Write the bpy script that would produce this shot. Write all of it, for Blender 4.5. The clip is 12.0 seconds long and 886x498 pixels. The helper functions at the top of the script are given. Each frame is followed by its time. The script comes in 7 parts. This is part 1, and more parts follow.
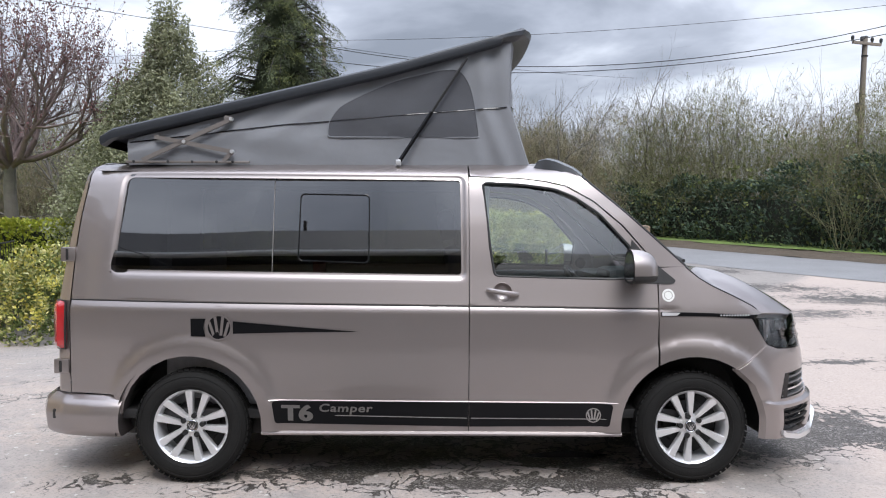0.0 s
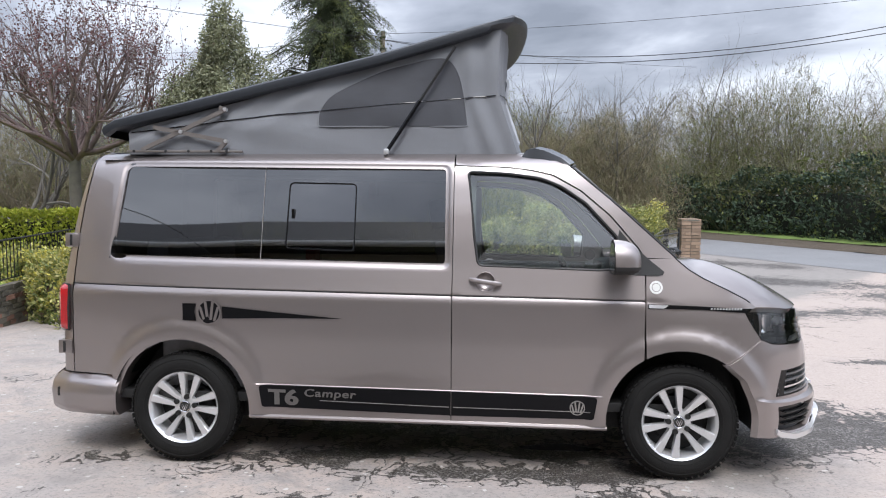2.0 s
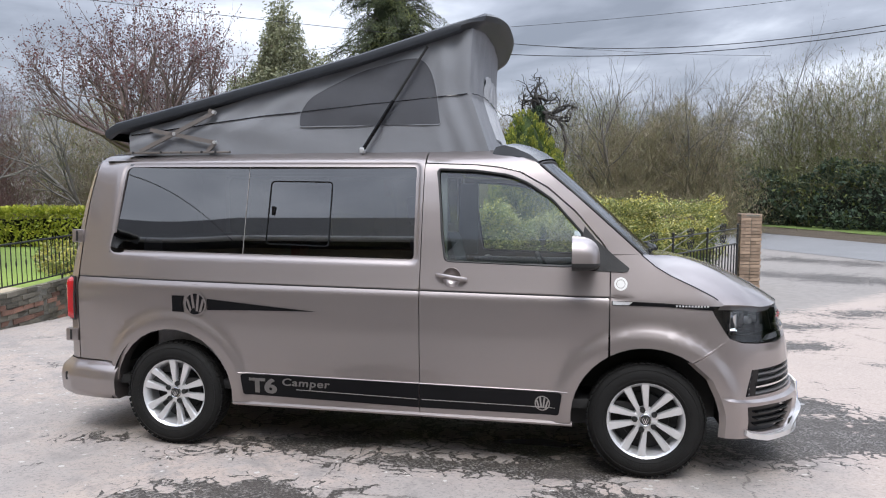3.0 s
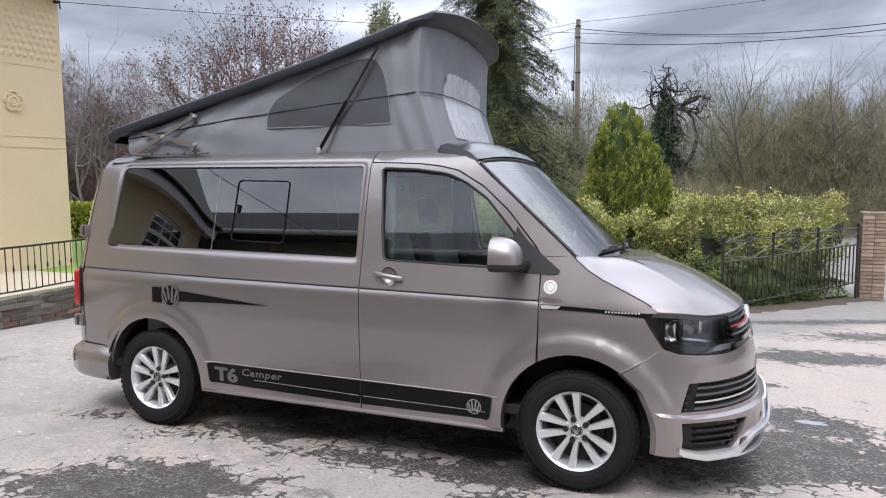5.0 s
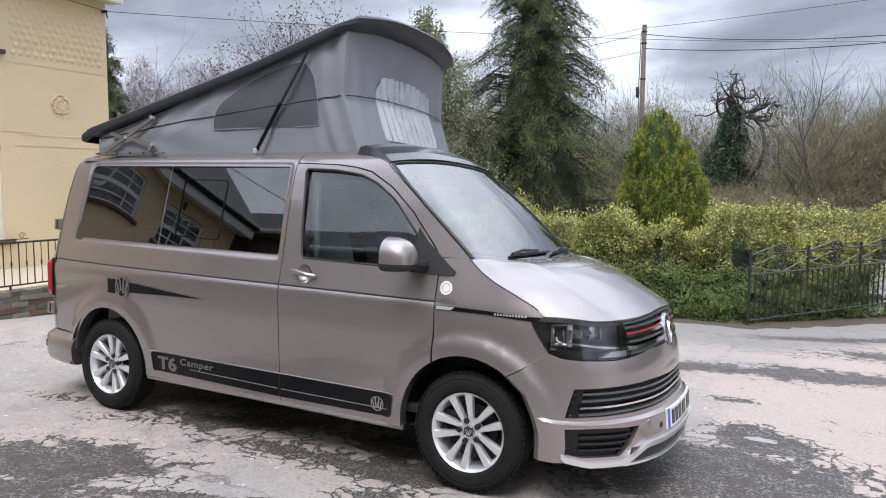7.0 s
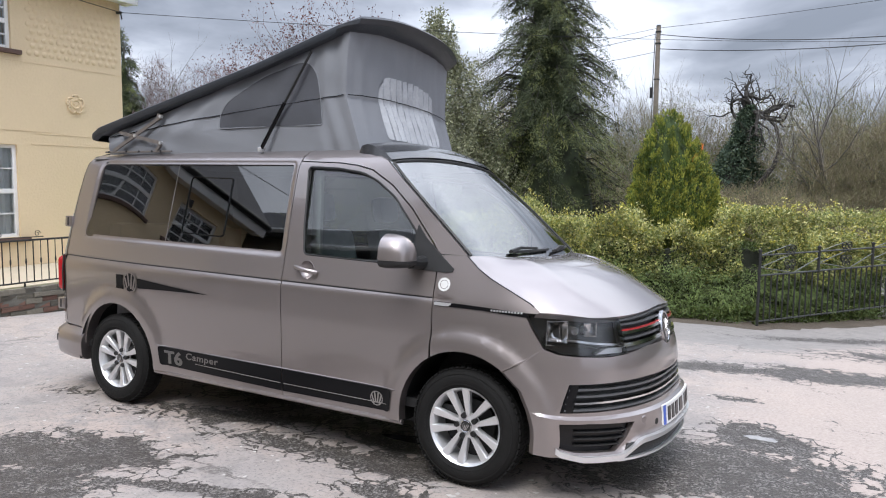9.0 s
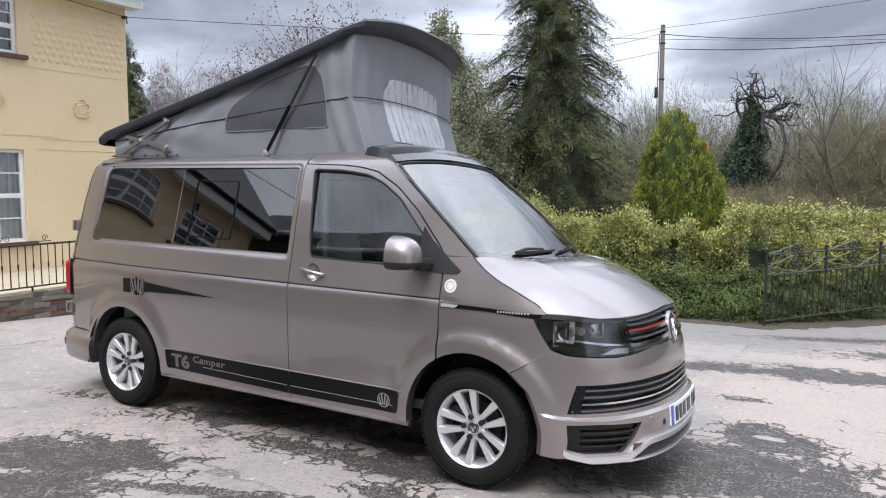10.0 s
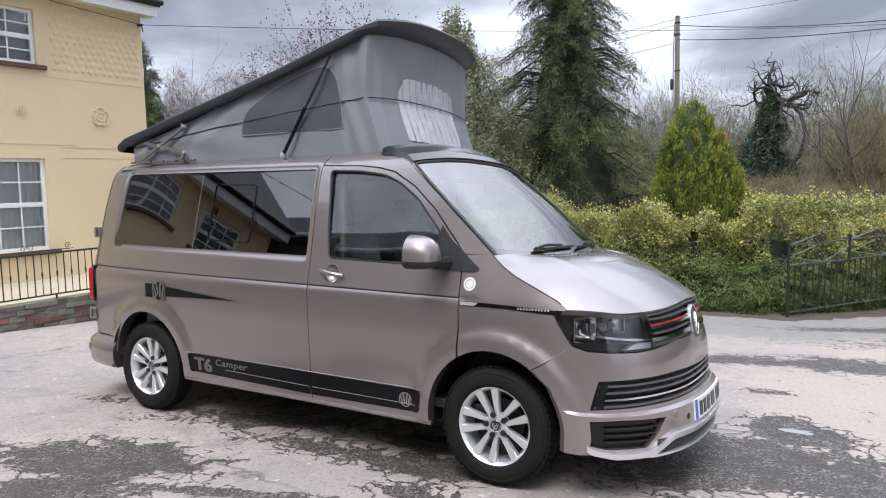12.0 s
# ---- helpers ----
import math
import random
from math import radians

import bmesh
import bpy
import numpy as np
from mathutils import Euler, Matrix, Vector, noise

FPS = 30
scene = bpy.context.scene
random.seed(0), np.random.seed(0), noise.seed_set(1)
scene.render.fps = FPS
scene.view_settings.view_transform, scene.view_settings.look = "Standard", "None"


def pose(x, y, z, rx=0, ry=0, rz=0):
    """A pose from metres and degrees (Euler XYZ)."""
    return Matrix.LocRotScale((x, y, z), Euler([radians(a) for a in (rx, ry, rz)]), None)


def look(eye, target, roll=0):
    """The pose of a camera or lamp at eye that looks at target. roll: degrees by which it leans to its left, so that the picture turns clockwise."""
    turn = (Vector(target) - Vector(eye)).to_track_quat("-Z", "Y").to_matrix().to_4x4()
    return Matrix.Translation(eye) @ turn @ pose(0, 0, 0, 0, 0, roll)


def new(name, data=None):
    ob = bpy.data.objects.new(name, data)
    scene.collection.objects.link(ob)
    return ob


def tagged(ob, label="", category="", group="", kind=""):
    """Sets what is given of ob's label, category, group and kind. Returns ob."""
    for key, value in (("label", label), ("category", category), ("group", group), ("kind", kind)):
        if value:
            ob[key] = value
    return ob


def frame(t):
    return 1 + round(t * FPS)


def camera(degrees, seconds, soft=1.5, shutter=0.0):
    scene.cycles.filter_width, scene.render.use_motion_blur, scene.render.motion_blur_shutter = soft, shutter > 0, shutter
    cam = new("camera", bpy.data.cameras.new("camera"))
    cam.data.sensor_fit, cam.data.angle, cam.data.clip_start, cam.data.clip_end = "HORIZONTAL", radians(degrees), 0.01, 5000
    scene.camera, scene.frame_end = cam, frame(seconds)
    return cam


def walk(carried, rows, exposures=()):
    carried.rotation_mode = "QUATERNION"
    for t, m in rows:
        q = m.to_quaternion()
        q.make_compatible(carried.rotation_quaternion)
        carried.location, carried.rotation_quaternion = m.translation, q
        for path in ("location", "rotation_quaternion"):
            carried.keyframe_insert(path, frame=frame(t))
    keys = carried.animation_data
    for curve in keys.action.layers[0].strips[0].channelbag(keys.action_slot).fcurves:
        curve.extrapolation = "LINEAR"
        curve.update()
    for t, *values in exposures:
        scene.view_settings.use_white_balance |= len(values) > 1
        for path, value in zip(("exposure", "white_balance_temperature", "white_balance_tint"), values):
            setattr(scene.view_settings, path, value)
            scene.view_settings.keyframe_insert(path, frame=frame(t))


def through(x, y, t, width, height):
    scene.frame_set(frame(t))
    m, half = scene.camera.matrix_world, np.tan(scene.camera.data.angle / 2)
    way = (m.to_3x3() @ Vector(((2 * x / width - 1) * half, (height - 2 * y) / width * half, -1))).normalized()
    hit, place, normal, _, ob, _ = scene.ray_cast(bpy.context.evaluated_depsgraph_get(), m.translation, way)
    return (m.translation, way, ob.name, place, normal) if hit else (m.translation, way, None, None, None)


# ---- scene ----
cam = camera(63.2, 12.0, 1.1)
PATH = [
    (0, (1.4410, -5.0928, 1.7902), (1.4690, -3.0989, 1.6274), 0.25),
    (0.5, (1.4480, -5.0972, 1.7835), (1.4590, -3.1032, 1.6216), 0.32),
    (1, (1.4610, -5.0924, 1.7792), (1.4410, -3.0997, 1.6134), 0.47),
    (1.5, (1.6730, -5.0945, 1.7783), (1.6000, -3.1034, 1.6006), 0.48),
    (2, (1.9260, -5.0800, 1.7694), (1.7740, -3.0943, 1.5860), 0.35),
    (2.5, (2.1930, -5.0463, 1.7795), (1.9460, -3.0713, 1.5847), 0.19),
    (3, (2.6000, -5.0883, 1.7810), (2.2310, -3.1324, 1.5852), -0.12),
    (5, (3.7790, -4.7249, 1.7949), (3.0300, -2.8818, 1.5887), -0.45),
    (5.5, (4.0800, -4.6163, 1.7856), (3.2590, -2.8041, 1.5812), -0.27),
    (6, (4.3440, -4.5383, 1.7821), (3.4730, -2.7489, 1.5820), -0.06),
    (6.5, (4.4870, -4.4246, 1.7745), (3.5740, -2.6558, 1.5816), 0.17),
    (7, (4.6990, -4.3779, 1.7677), (3.7630, -2.6209, 1.5786), 0.44),
    (9, (4.8050, -4.3887, 1.7544), (3.8350, -2.6497, 1.5662), 0.58),
    (9.5, (4.8060, -4.3917, 1.7545), (3.8300, -2.6565, 1.5696), 0.37),
    (10, (4.8020, -4.3897, 1.7534), (3.8190, -2.6585, 1.5697), 0.16),
    (10.5, (4.8000, -4.3898, 1.7524), (3.8050, -2.6646, 1.5671), -0.26),
    (11, (4.7970, -4.3907, 1.7545), (3.7870, -2.6747, 1.5657), -0.79),
    (11.5, (4.7950, -4.3947, 1.7547), (3.7750, -2.6848, 1.5653), -1.10),
    (12, (4.7970, -4.3867, 1.7542), (3.7710, -2.6797, 1.5660), -1.31),
]
walk(cam, [(t, look(eye, target, roll)) for t, eye, target, roll in PATH])

# ---- sky and sun: bright broken overcast, brighter overhead than at the skyline ----
SUN_EL, SUN_AZ = radians(57), radians(168)
world = bpy.data.worlds.new("overcast_sky")
scene.world = world
world.use_nodes = True
wn, wl = world.node_tree.nodes, world.node_tree.links
wn.clear()


def wnode(kind, **values):
    n = wn.new(kind)
    for key, value in values.items():
        n.inputs[key].default_value = value
    return n


sky = wn.new("ShaderNodeTexSky")
sky.sky_type, sky.sun_disc = "NISHITA", False
sky.sun_elevation, sky.sun_rotation = SUN_EL, SUN_AZ
wcoord = wn.new("ShaderNodeTexCoord")
wsep = wn.new("ShaderNodeSeparateXYZ")
wl.new(wcoord.outputs["Generated"], wsep.inputs[0])
# clouds lie in flat layers: stretch the direction by 1 / (z + 0.25)
wlift = wn.new("ShaderNodeMath")
wlift.operation = "ADD"
wlift.inputs[1].default_value = 0.22
wl.new(wsep.outputs["Z"], wlift.inputs[0])
wdiv = wn.new("ShaderNodeVectorMath")
wdiv.operation = "DIVIDE"
wcomb = wn.new("ShaderNodeCombineXYZ")
for axis in "XYZ":
    wl.new(wlift.outputs[0], wcomb.inputs[axis])
wl.new(wcoord.outputs["Generated"], wdiv.inputs[0])
wl.new(wcomb.outputs[0], wdiv.inputs[1])
wnoise = wnode("ShaderNodeTexNoise", Scale=1.15, Detail=7.0, Roughness=0.52, Distortion=0.35)
wl.new(wdiv.outputs[0], wnoise.inputs["Vector"])
wramp = wn.new("ShaderNodeValToRGB")
wramp.color_ramp.elements[0].position, wramp.color_ramp.elements[0].color = 0.36, (1.3, 1.45, 1.78, 1)
wramp.color_ramp.elements[1].position, wramp.color_ramp.elements[1].color = 0.64, (4.4, 4.7, 5.35, 1)
wmid = wramp.color_ramp.elements.new(0.49)
wmid.color = (2.3, 2.5, 3.0, 1)
wl.new(wnoise.outputs["Fac"], wramp.inputs[0])
wmap = wn.new("ShaderNodeMapRange")
for key, value in (("From Min", 0.0), ("From Max", 1.0), ("To Min", 1.16), ("To Max", 5.5)):
    wmap.inputs[key].default_value = value
wsq = wn.new("ShaderNodeMath")
wsq.operation = "MULTIPLY"
wl.new(wsep.outputs["Z"], wsq.inputs[0])
wl.new(wsep.outputs["Z"], wsq.inputs[1])
wl.new(wsq.outputs[0], wmap.inputs["Value"])
wscale = wn.new("ShaderNodeVectorMath")
wscale.operation = "SCALE"
wl.new(wramp.outputs[0], wscale.inputs[0])
wl.new(wmap.outputs[0], wscale.inputs["Scale"])
wmix = wn.new("ShaderNodeMix")
wmix.data_type = "RGBA"
wmix.inputs["Factor"].default_value = 0.94
wl.new(sky.outputs[0], wmix.inputs[6])
wl.new(wscale.outputs[0], wmix.inputs[7])
sky_bg = wnode("ShaderNodeBackground", Strength=0.10)
wl.new(wmix.outputs[2], sky_bg.inputs["Color"])
wout = wn.new("ShaderNodeOutputWorld")
wl.new(sky_bg.outputs[0], wout.inputs["Surface"])
sun = new("sun", bpy.data.lights.new("sun", "SUN"))
sun.data.energy, sun.data.angle, sun.data.color = 1.5, radians(24), (1.0, 0.985, 0.97)
sun.matrix_world = look((0, 0, 0), (-math.sin(SUN_AZ) * math.cos(SUN_EL), -math.cos(SUN_AZ) * math.cos(SUN_EL), -math.sin(SUN_EL)))
scene.view_settings.exposure = 0.90


# ---- materials ----
def material(name, color, rough=0.6, metal=0.0, second=None, scale=6.0, grain=60.0, bump=0.0, spread=0.5, coat=0.0, vary=0.0, spec=0.5, warp=0.0, crumple=0.0):
    """Principled paint: two colours mixed by noise at a coarse and a fine scale, fine relief, and a random shade for each object."""
    m = bpy.data.materials.new(name)
    m.use_nodes = True
    n, l = m.node_tree.nodes, m.node_tree.links
    b = n["Principled BSDF"]
    b.inputs["Roughness"].default_value, b.inputs["Metallic"].default_value = rough, metal
    b.inputs["Coat Weight"].default_value, b.inputs["Coat Roughness"].default_value = coat, 0.04
    b.inputs["Specular IOR Level"].default_value = spec
    b.inputs["Coat IOR"].default_value = 1.5 + 0.25 * (coat > 0.9)
    second = second or tuple(c * 0.82 for c in color)
    tc = n.new("ShaderNodeTexCoord")
    big, fine = n.new("ShaderNodeTexNoise"), n.new("ShaderNodeTexNoise")
    big.inputs["Scale"].default_value, fine.inputs["Scale"].default_value = scale, grain
    big.inputs["Detail"].default_value, fine.inputs["Detail"].default_value = 5.0, 4.0
    big.inputs["Distortion"].default_value = warp
    l.new(tc.outputs["Object"], big.inputs["Vector"])
    l.new(tc.outputs["Object"], fine.inputs["Vector"])
    add = n.new("ShaderNodeMix")
    add.data_type = "FLOAT"
    add.inputs["Factor"].default_value = 0.4
    l.new(big.outputs["Fac"], add.inputs[2])
    l.new(fine.outputs["Fac"], add.inputs[3])
    ramp = n.new("ShaderNodeMapRange")
    ramp.inputs["From Min"].default_value, ramp.inputs["From Max"].default_value = 0.5 - spread / 2, 0.5 + spread / 2
    l.new(add.outputs[0], ramp.inputs["Value"])
    mix = n.new("ShaderNodeMix")
    mix.data_type = "RGBA"
    mix.inputs[6].default_value, mix.inputs[7].default_value = (*second, 1), (*color, 1)
    l.new(ramp.outputs[0], mix.inputs["Factor"])
    out = mix.outputs[2]
    if vary:
        info, hsv, r = n.new("ShaderNodeObjectInfo"), n.new("ShaderNodeHueSaturation"), n.new("ShaderNodeMapRange")
        r.inputs["To Min"].default_value, r.inputs["To Max"].default_value = 1 - vary, 1 + vary
        l.new(info.outputs["Random"], r.inputs["Value"])
        l.new(r.outputs[0], hsv.inputs["Value"])
        l.new(out, hsv.inputs["Color"])
        out = hsv.outputs[0]
    l.new(out, b.inputs["Base Color"])
    if bump:
        bp = n.new("ShaderNodeBump")
        bp.inputs["Strength"].default_value, bp.inputs["Distance"].default_value = bump, 0.02
        l.new(fine.outputs["Fac"], bp.inputs["Height"])
        l.new(bp.outputs[0], b.inputs["Normal"])
        if crumple:
            fold, bq = n.new("ShaderNodeTexNoise"), n.new("ShaderNodeBump")
            fold.inputs["Scale"].default_value, fold.inputs["Detail"].default_value, fold.inputs["Distortion"].default_value = 4.5, 4.0, 0.2
            bq.inputs["Strength"].default_value, bq.inputs["Distance"].default_value = crumple, 0.03
            l.new(tc.outputs["Object"], fold.inputs["Vector"])
            l.new(fold.outputs["Fac"], bq.inputs["Height"])
            l.new(bq.outputs[0], bp.inputs["Normal"])
    return m


def leaf_material(name, colors, rough=0.55, through=0.25, patch_size=1.6, lo=0.65, hi=1.3):
    """Leaves in several shades, picked for each leaf by its island, with light passing through."""
    m = bpy.data.materials.new(name)
    m.use_nodes = True
    n, l = m.node_tree.nodes, m.node_tree.links
    b = n["Principled BSDF"]
    b.inputs["Roughness"].default_value = rough
    b.inputs["Specular IOR Level"].default_value = 0.35
    geo, ramp = n.new("ShaderNodeNewGeometry"), n.new("ShaderNodeValToRGB")
    while len(ramp.color_ramp.elements) < len(colors):
        ramp.color_ramp.elements.new(0.5)
    for i, c in enumerate(colors):
        e = ramp.color_ramp.elements[i]
        e.position, e.color = i / max(1, len(colors) - 1), (*c, 1)
    l.new(geo.outputs["Random Per Island"], ramp.inputs[0])
    tc, nz, mr, mul = n.new("ShaderNodeTexCoord"), n.new("ShaderNodeTexNoise"), n.new("ShaderNodeMapRange"), n.new("ShaderNodeVectorMath")
    nz.inputs["Scale"].default_value = patch_size
    mr.inputs["From Min"].default_value, mr.inputs["From Max"].default_value = 0.3, 0.7
    mr.inputs["To Min"].default_value, mr.inputs["To Max"].default_value = lo, hi
    l.new(tc.outputs["Object"], nz.inputs["Vector"])
    l.new(nz.outputs["Fac"], mr.inputs["Value"])
    mul.operation = "SCALE"
    l.new(ramp.outputs[0], mul.inputs[0])
    l.new(mr.outputs[0], mul.inputs["Scale"])
    l.new(mul.outputs[0], b.inputs["Base Color"])
    tr, mx = n.new("ShaderNodeBsdfTranslucent"), n.new("ShaderNodeMixShader")
    l.new(mul.outputs[0], tr.inputs["Color"])
    mx.inputs[0].default_value = through
    l.new(b.outputs[0], mx.inputs[1])
    l.new(tr.outputs[0], mx.inputs[2])
    l.new(mx.outputs[0], n["Material Output"].inputs["Surface"])
    return m


def glass_material(name, tint, gloss=0.0, ior=1.5):
    """A thin pane: what is behind, tinted, under a mirror-like sheen that grows at a slant."""
    m = bpy.data.materials.new(name)
    m.use_nodes = True
    n, l = m.node_tree.nodes, m.node_tree.links
    n.remove(n["Principled BSDF"])
    tr, gl, fr, mx = n.new("ShaderNodeBsdfTransparent"), n.new("ShaderNodeBsdfGlossy"), n.new("ShaderNodeFresnel"), n.new("ShaderNodeMixShader")
    tr.inputs["Color"].default_value = (*tint, 1)
    gl.inputs["Roughness"].default_value = 0.015
    fr.inputs["IOR"].default_value = ior
    add = n.new("ShaderNodeMath")
    add.operation = "ADD"
    add.use_clamp = True
    add.inputs[1].default_value = gloss
    l.new(fr.outputs[0], add.inputs[0])
    l.new(add.outputs[0], mx.inputs[0])
    l.new(tr.outputs[0], mx.inputs[1])
    l.new(gl.outputs[0], mx.inputs[2])
    l.new(mx.outputs[0], n["Material Output"].inputs["Surface"])
    return m


# ---- mesh helpers ----
def mesh(name, verts, faces, smooth=True, angle=35.0):
    me = bpy.data.meshes.new(name)
    me.from_pydata([tuple(v) for v in verts], [], [tuple(f) for f in faces])
    me.update()
    if smooth:
        me.polygons.foreach_set("use_smooth", [True] * len(me.polygons))
        me.set_sharp_from_angle(angle=radians(angle))
    return me


def part(name, me, mat, parent=None, label="", at=None):
    """Links a mesh, or a bmesh, as one object under a thing or a part."""
    if isinstance(me, bmesh.types.BMesh):
        bm, me = me, bpy.data.meshes.new(name)
        bmesh.ops.recalc_face_normals(bm, faces=bm.faces[:])
        bm.to_mesh(me)
        bm.free()
    if mat and not me.materials:
        me.materials.append(mat)
    ob = new(name, me)
    if parent:
        ob.parent = parent
    if at is not None:
        ob.matrix_basis = at
    return tagged(ob, label)


def thing(name, label, category, at=None, group="", kind=""):
    ob = new(name)
    ob.empty_display_size = 0.2
    if at is not None:
        ob.matrix_basis = at
    return tagged(ob, label, category, group, kind)


def mirrored(me):
    out = me.copy()
    co = np.empty(len(out.vertices) * 3)
    out.vertices.foreach_get("co", co)
    co[1::3] *= -1
    out.vertices.foreach_set("co", co)
    out.flip_normals()
    return out


def join(*pieces):
    verts, faces = [], []
    for v, f in pieces:
        k = len(verts)
        verts += list(v)
        faces += [tuple(i + k for i in q) for q in f]
    return verts, faces


def moved(piece, m):
    return [m @ Vector(v) for v in piece[0]], piece[1]


def block(x0, y0, z0, x1, y1, z1, bevel=0.0):
    """A box with chamfered edges, as (verts, faces)."""
    x0, x1, y0, y1, z0, z1 = min(x0, x1), max(x0, x1), min(y0, y1), max(y0, y1), min(z0, z1), max(z0, z1)
    b = min(bevel, (x1 - x0) * 0.49, (y1 - y0) * 0.49, (z1 - z0) * 0.49)
    if b <= 0:
        v = [(x, y, z) for x in (x0, x1) for y in (y0, y1) for z in (z0, z1)]
        return v, [(0, 1, 3, 2), (4, 6, 7, 5), (0, 4, 5, 1), (2, 3, 7, 6), (0, 2, 6, 4), (1, 5, 7, 3)]
    bm = bmesh.new()
    bmesh.ops.create_cube(bm, size=1)
    for q in bm.verts:
        q.co = ((x0 + x1) / 2 + q.co.x * (x1 - x0), (y0 + y1) / 2 + q.co.y * (y1 - y0), (z0 + z1) / 2 + q.co.z * (z1 - z0))
    bmesh.ops.bevel(bm, geom=bm.edges[:], offset=b, segments=2, affect="EDGES", profile=0.6)
    out = [v.co.copy() for v in bm.verts], [[v.index for v in f.verts] for f in bm.faces]
    bm.free()
    return out


def tube(points, radius, n=8, closed=False):
    """A round bar along points; radius is one number or one for each point."""
    p = [Vector(q) for q in points]
    r = radius if isinstance(radius, (list, tuple)) else [radius] * len(p)
    verts, faces = [], []
    side = None
    for i, q in enumerate(p):
        d = (p[(i + 1) % len(p)] if (closed or i + 1 < len(p)) else q) - (p[i - 1] if (closed or i) else q)
        d.normalize()
        if side is None:
            side = d.orthogonal().normalized()
        side = (side - d * side.dot(d))
        side = side.normalized() if side.length > 1e-5 else d.orthogonal().normalized()
        up = d.cross(side)
        verts += [q + r[i] * (math.cos(a) * side + math.sin(a) * up) for a in (2 * math.pi * k / n for k in range(n))]
    m = len(p)
    for i in range(m if closed else m - 1):
        a, b = i * n, ((i + 1) % m) * n
        faces += [(a + k, a + (k + 1) % n, b + (k + 1) % n, b + k) for k in range(n)]
    if not closed:
        faces += [tuple(range(n))[::-1], tuple(range((m - 1) * n, m * n))]
    return verts, faces


def lathe(profile, n=48, axis="Y"):
    """Turns a profile of (radius, along) about an axis."""
    verts, faces = [], []
    for r, h in profile:
        for k in range(n):
            a = 2 * math.pi * k / n
            c, s = r * math.cos(a), r * math.sin(a)
            verts.append((c, h, s) if axis == "Y" else (c, s, h))
    for i in range(len(profile) - 1):
        for k in range(n):
            a, b = i * n + k, i * n + (k + 1) % n
            faces.append((a, b, b + n, a + n))
    return verts, faces


def slab(outline, fn, depth):
    """A flat outline laid on a surface by fn(u, v, lift), with thickness."""
    n = len(outline)
    verts = [fn(u, v, depth) for u, v in outline] + [fn(u, v, 0) for u, v in outline]
    return verts, [tuple(range(n)), *[(i, i + n, (i + 1) % n + n, (i + 1) % n) for i in range(n)]]


def dense(loop, step, closed=True):
    out = []
    for i in range(len(loop) if closed else len(loop) - 1):
        a, b = loop[i], loop[(i + 1) % len(loop)]
        k = max(1, int(math.ceil(math.dist(a, b) / step)))
        out += [(a[0] + (b[0] - a[0]) * j / k, a[1] + (b[1] - a[1]) * j / k) for j in range(k)]
    return out if closed else out + [tuple(loop[-1])]


def rounded(loop, radius, n=5):
    """Rounds the corners of a 2D loop."""
    out = []
    for i, b in enumerate(loop):
        a, b, c = Vector(loop[i - 1]), Vector(b), Vector(loop[(i + 1) % len(loop)])
        r = radius[i] if isinstance(radius, (list, tuple)) else radius
        d1, d2 = (a - b), (c - b)
        k = min(r, d1.length * 0.45, d2.length * 0.45)
        p, q = b + d1.normalized() * k, b + d2.normalized() * k
        out += [tuple(p.lerp(b, t).lerp(b.lerp(q, t), t)) for t in (j / n for j in range(n + 1))]
    return out


def inside(pts, loop):
    x, y = pts[:, 0], pts[:, 1]
    hit = np.zeros(len(pts), bool)
    for (x0, y0), (x1, y1) in zip(loop, loop[1:] + loop[:1]):
        if y0 != y1:
            hit ^= ((y0 > y) != (y1 > y)) & (x < (x1 - x0) * (y - y0) / (y1 - y0) + x0)
    return hit


def edge_distance(pts, loop):
    d = np.full(len(pts), 1e9)
    for a, b in zip(loop, loop[1:] + loop[:1]):
        a, b = np.array(a), np.array(b)
        t = np.clip(((pts - a) @ (b - a)) / max(1e-12, (b - a) @ (b - a)), 0, 1)
        d = np.minimum(d, np.linalg.norm(pts - a - t[:, None] * (b - a), axis=1))
    return d


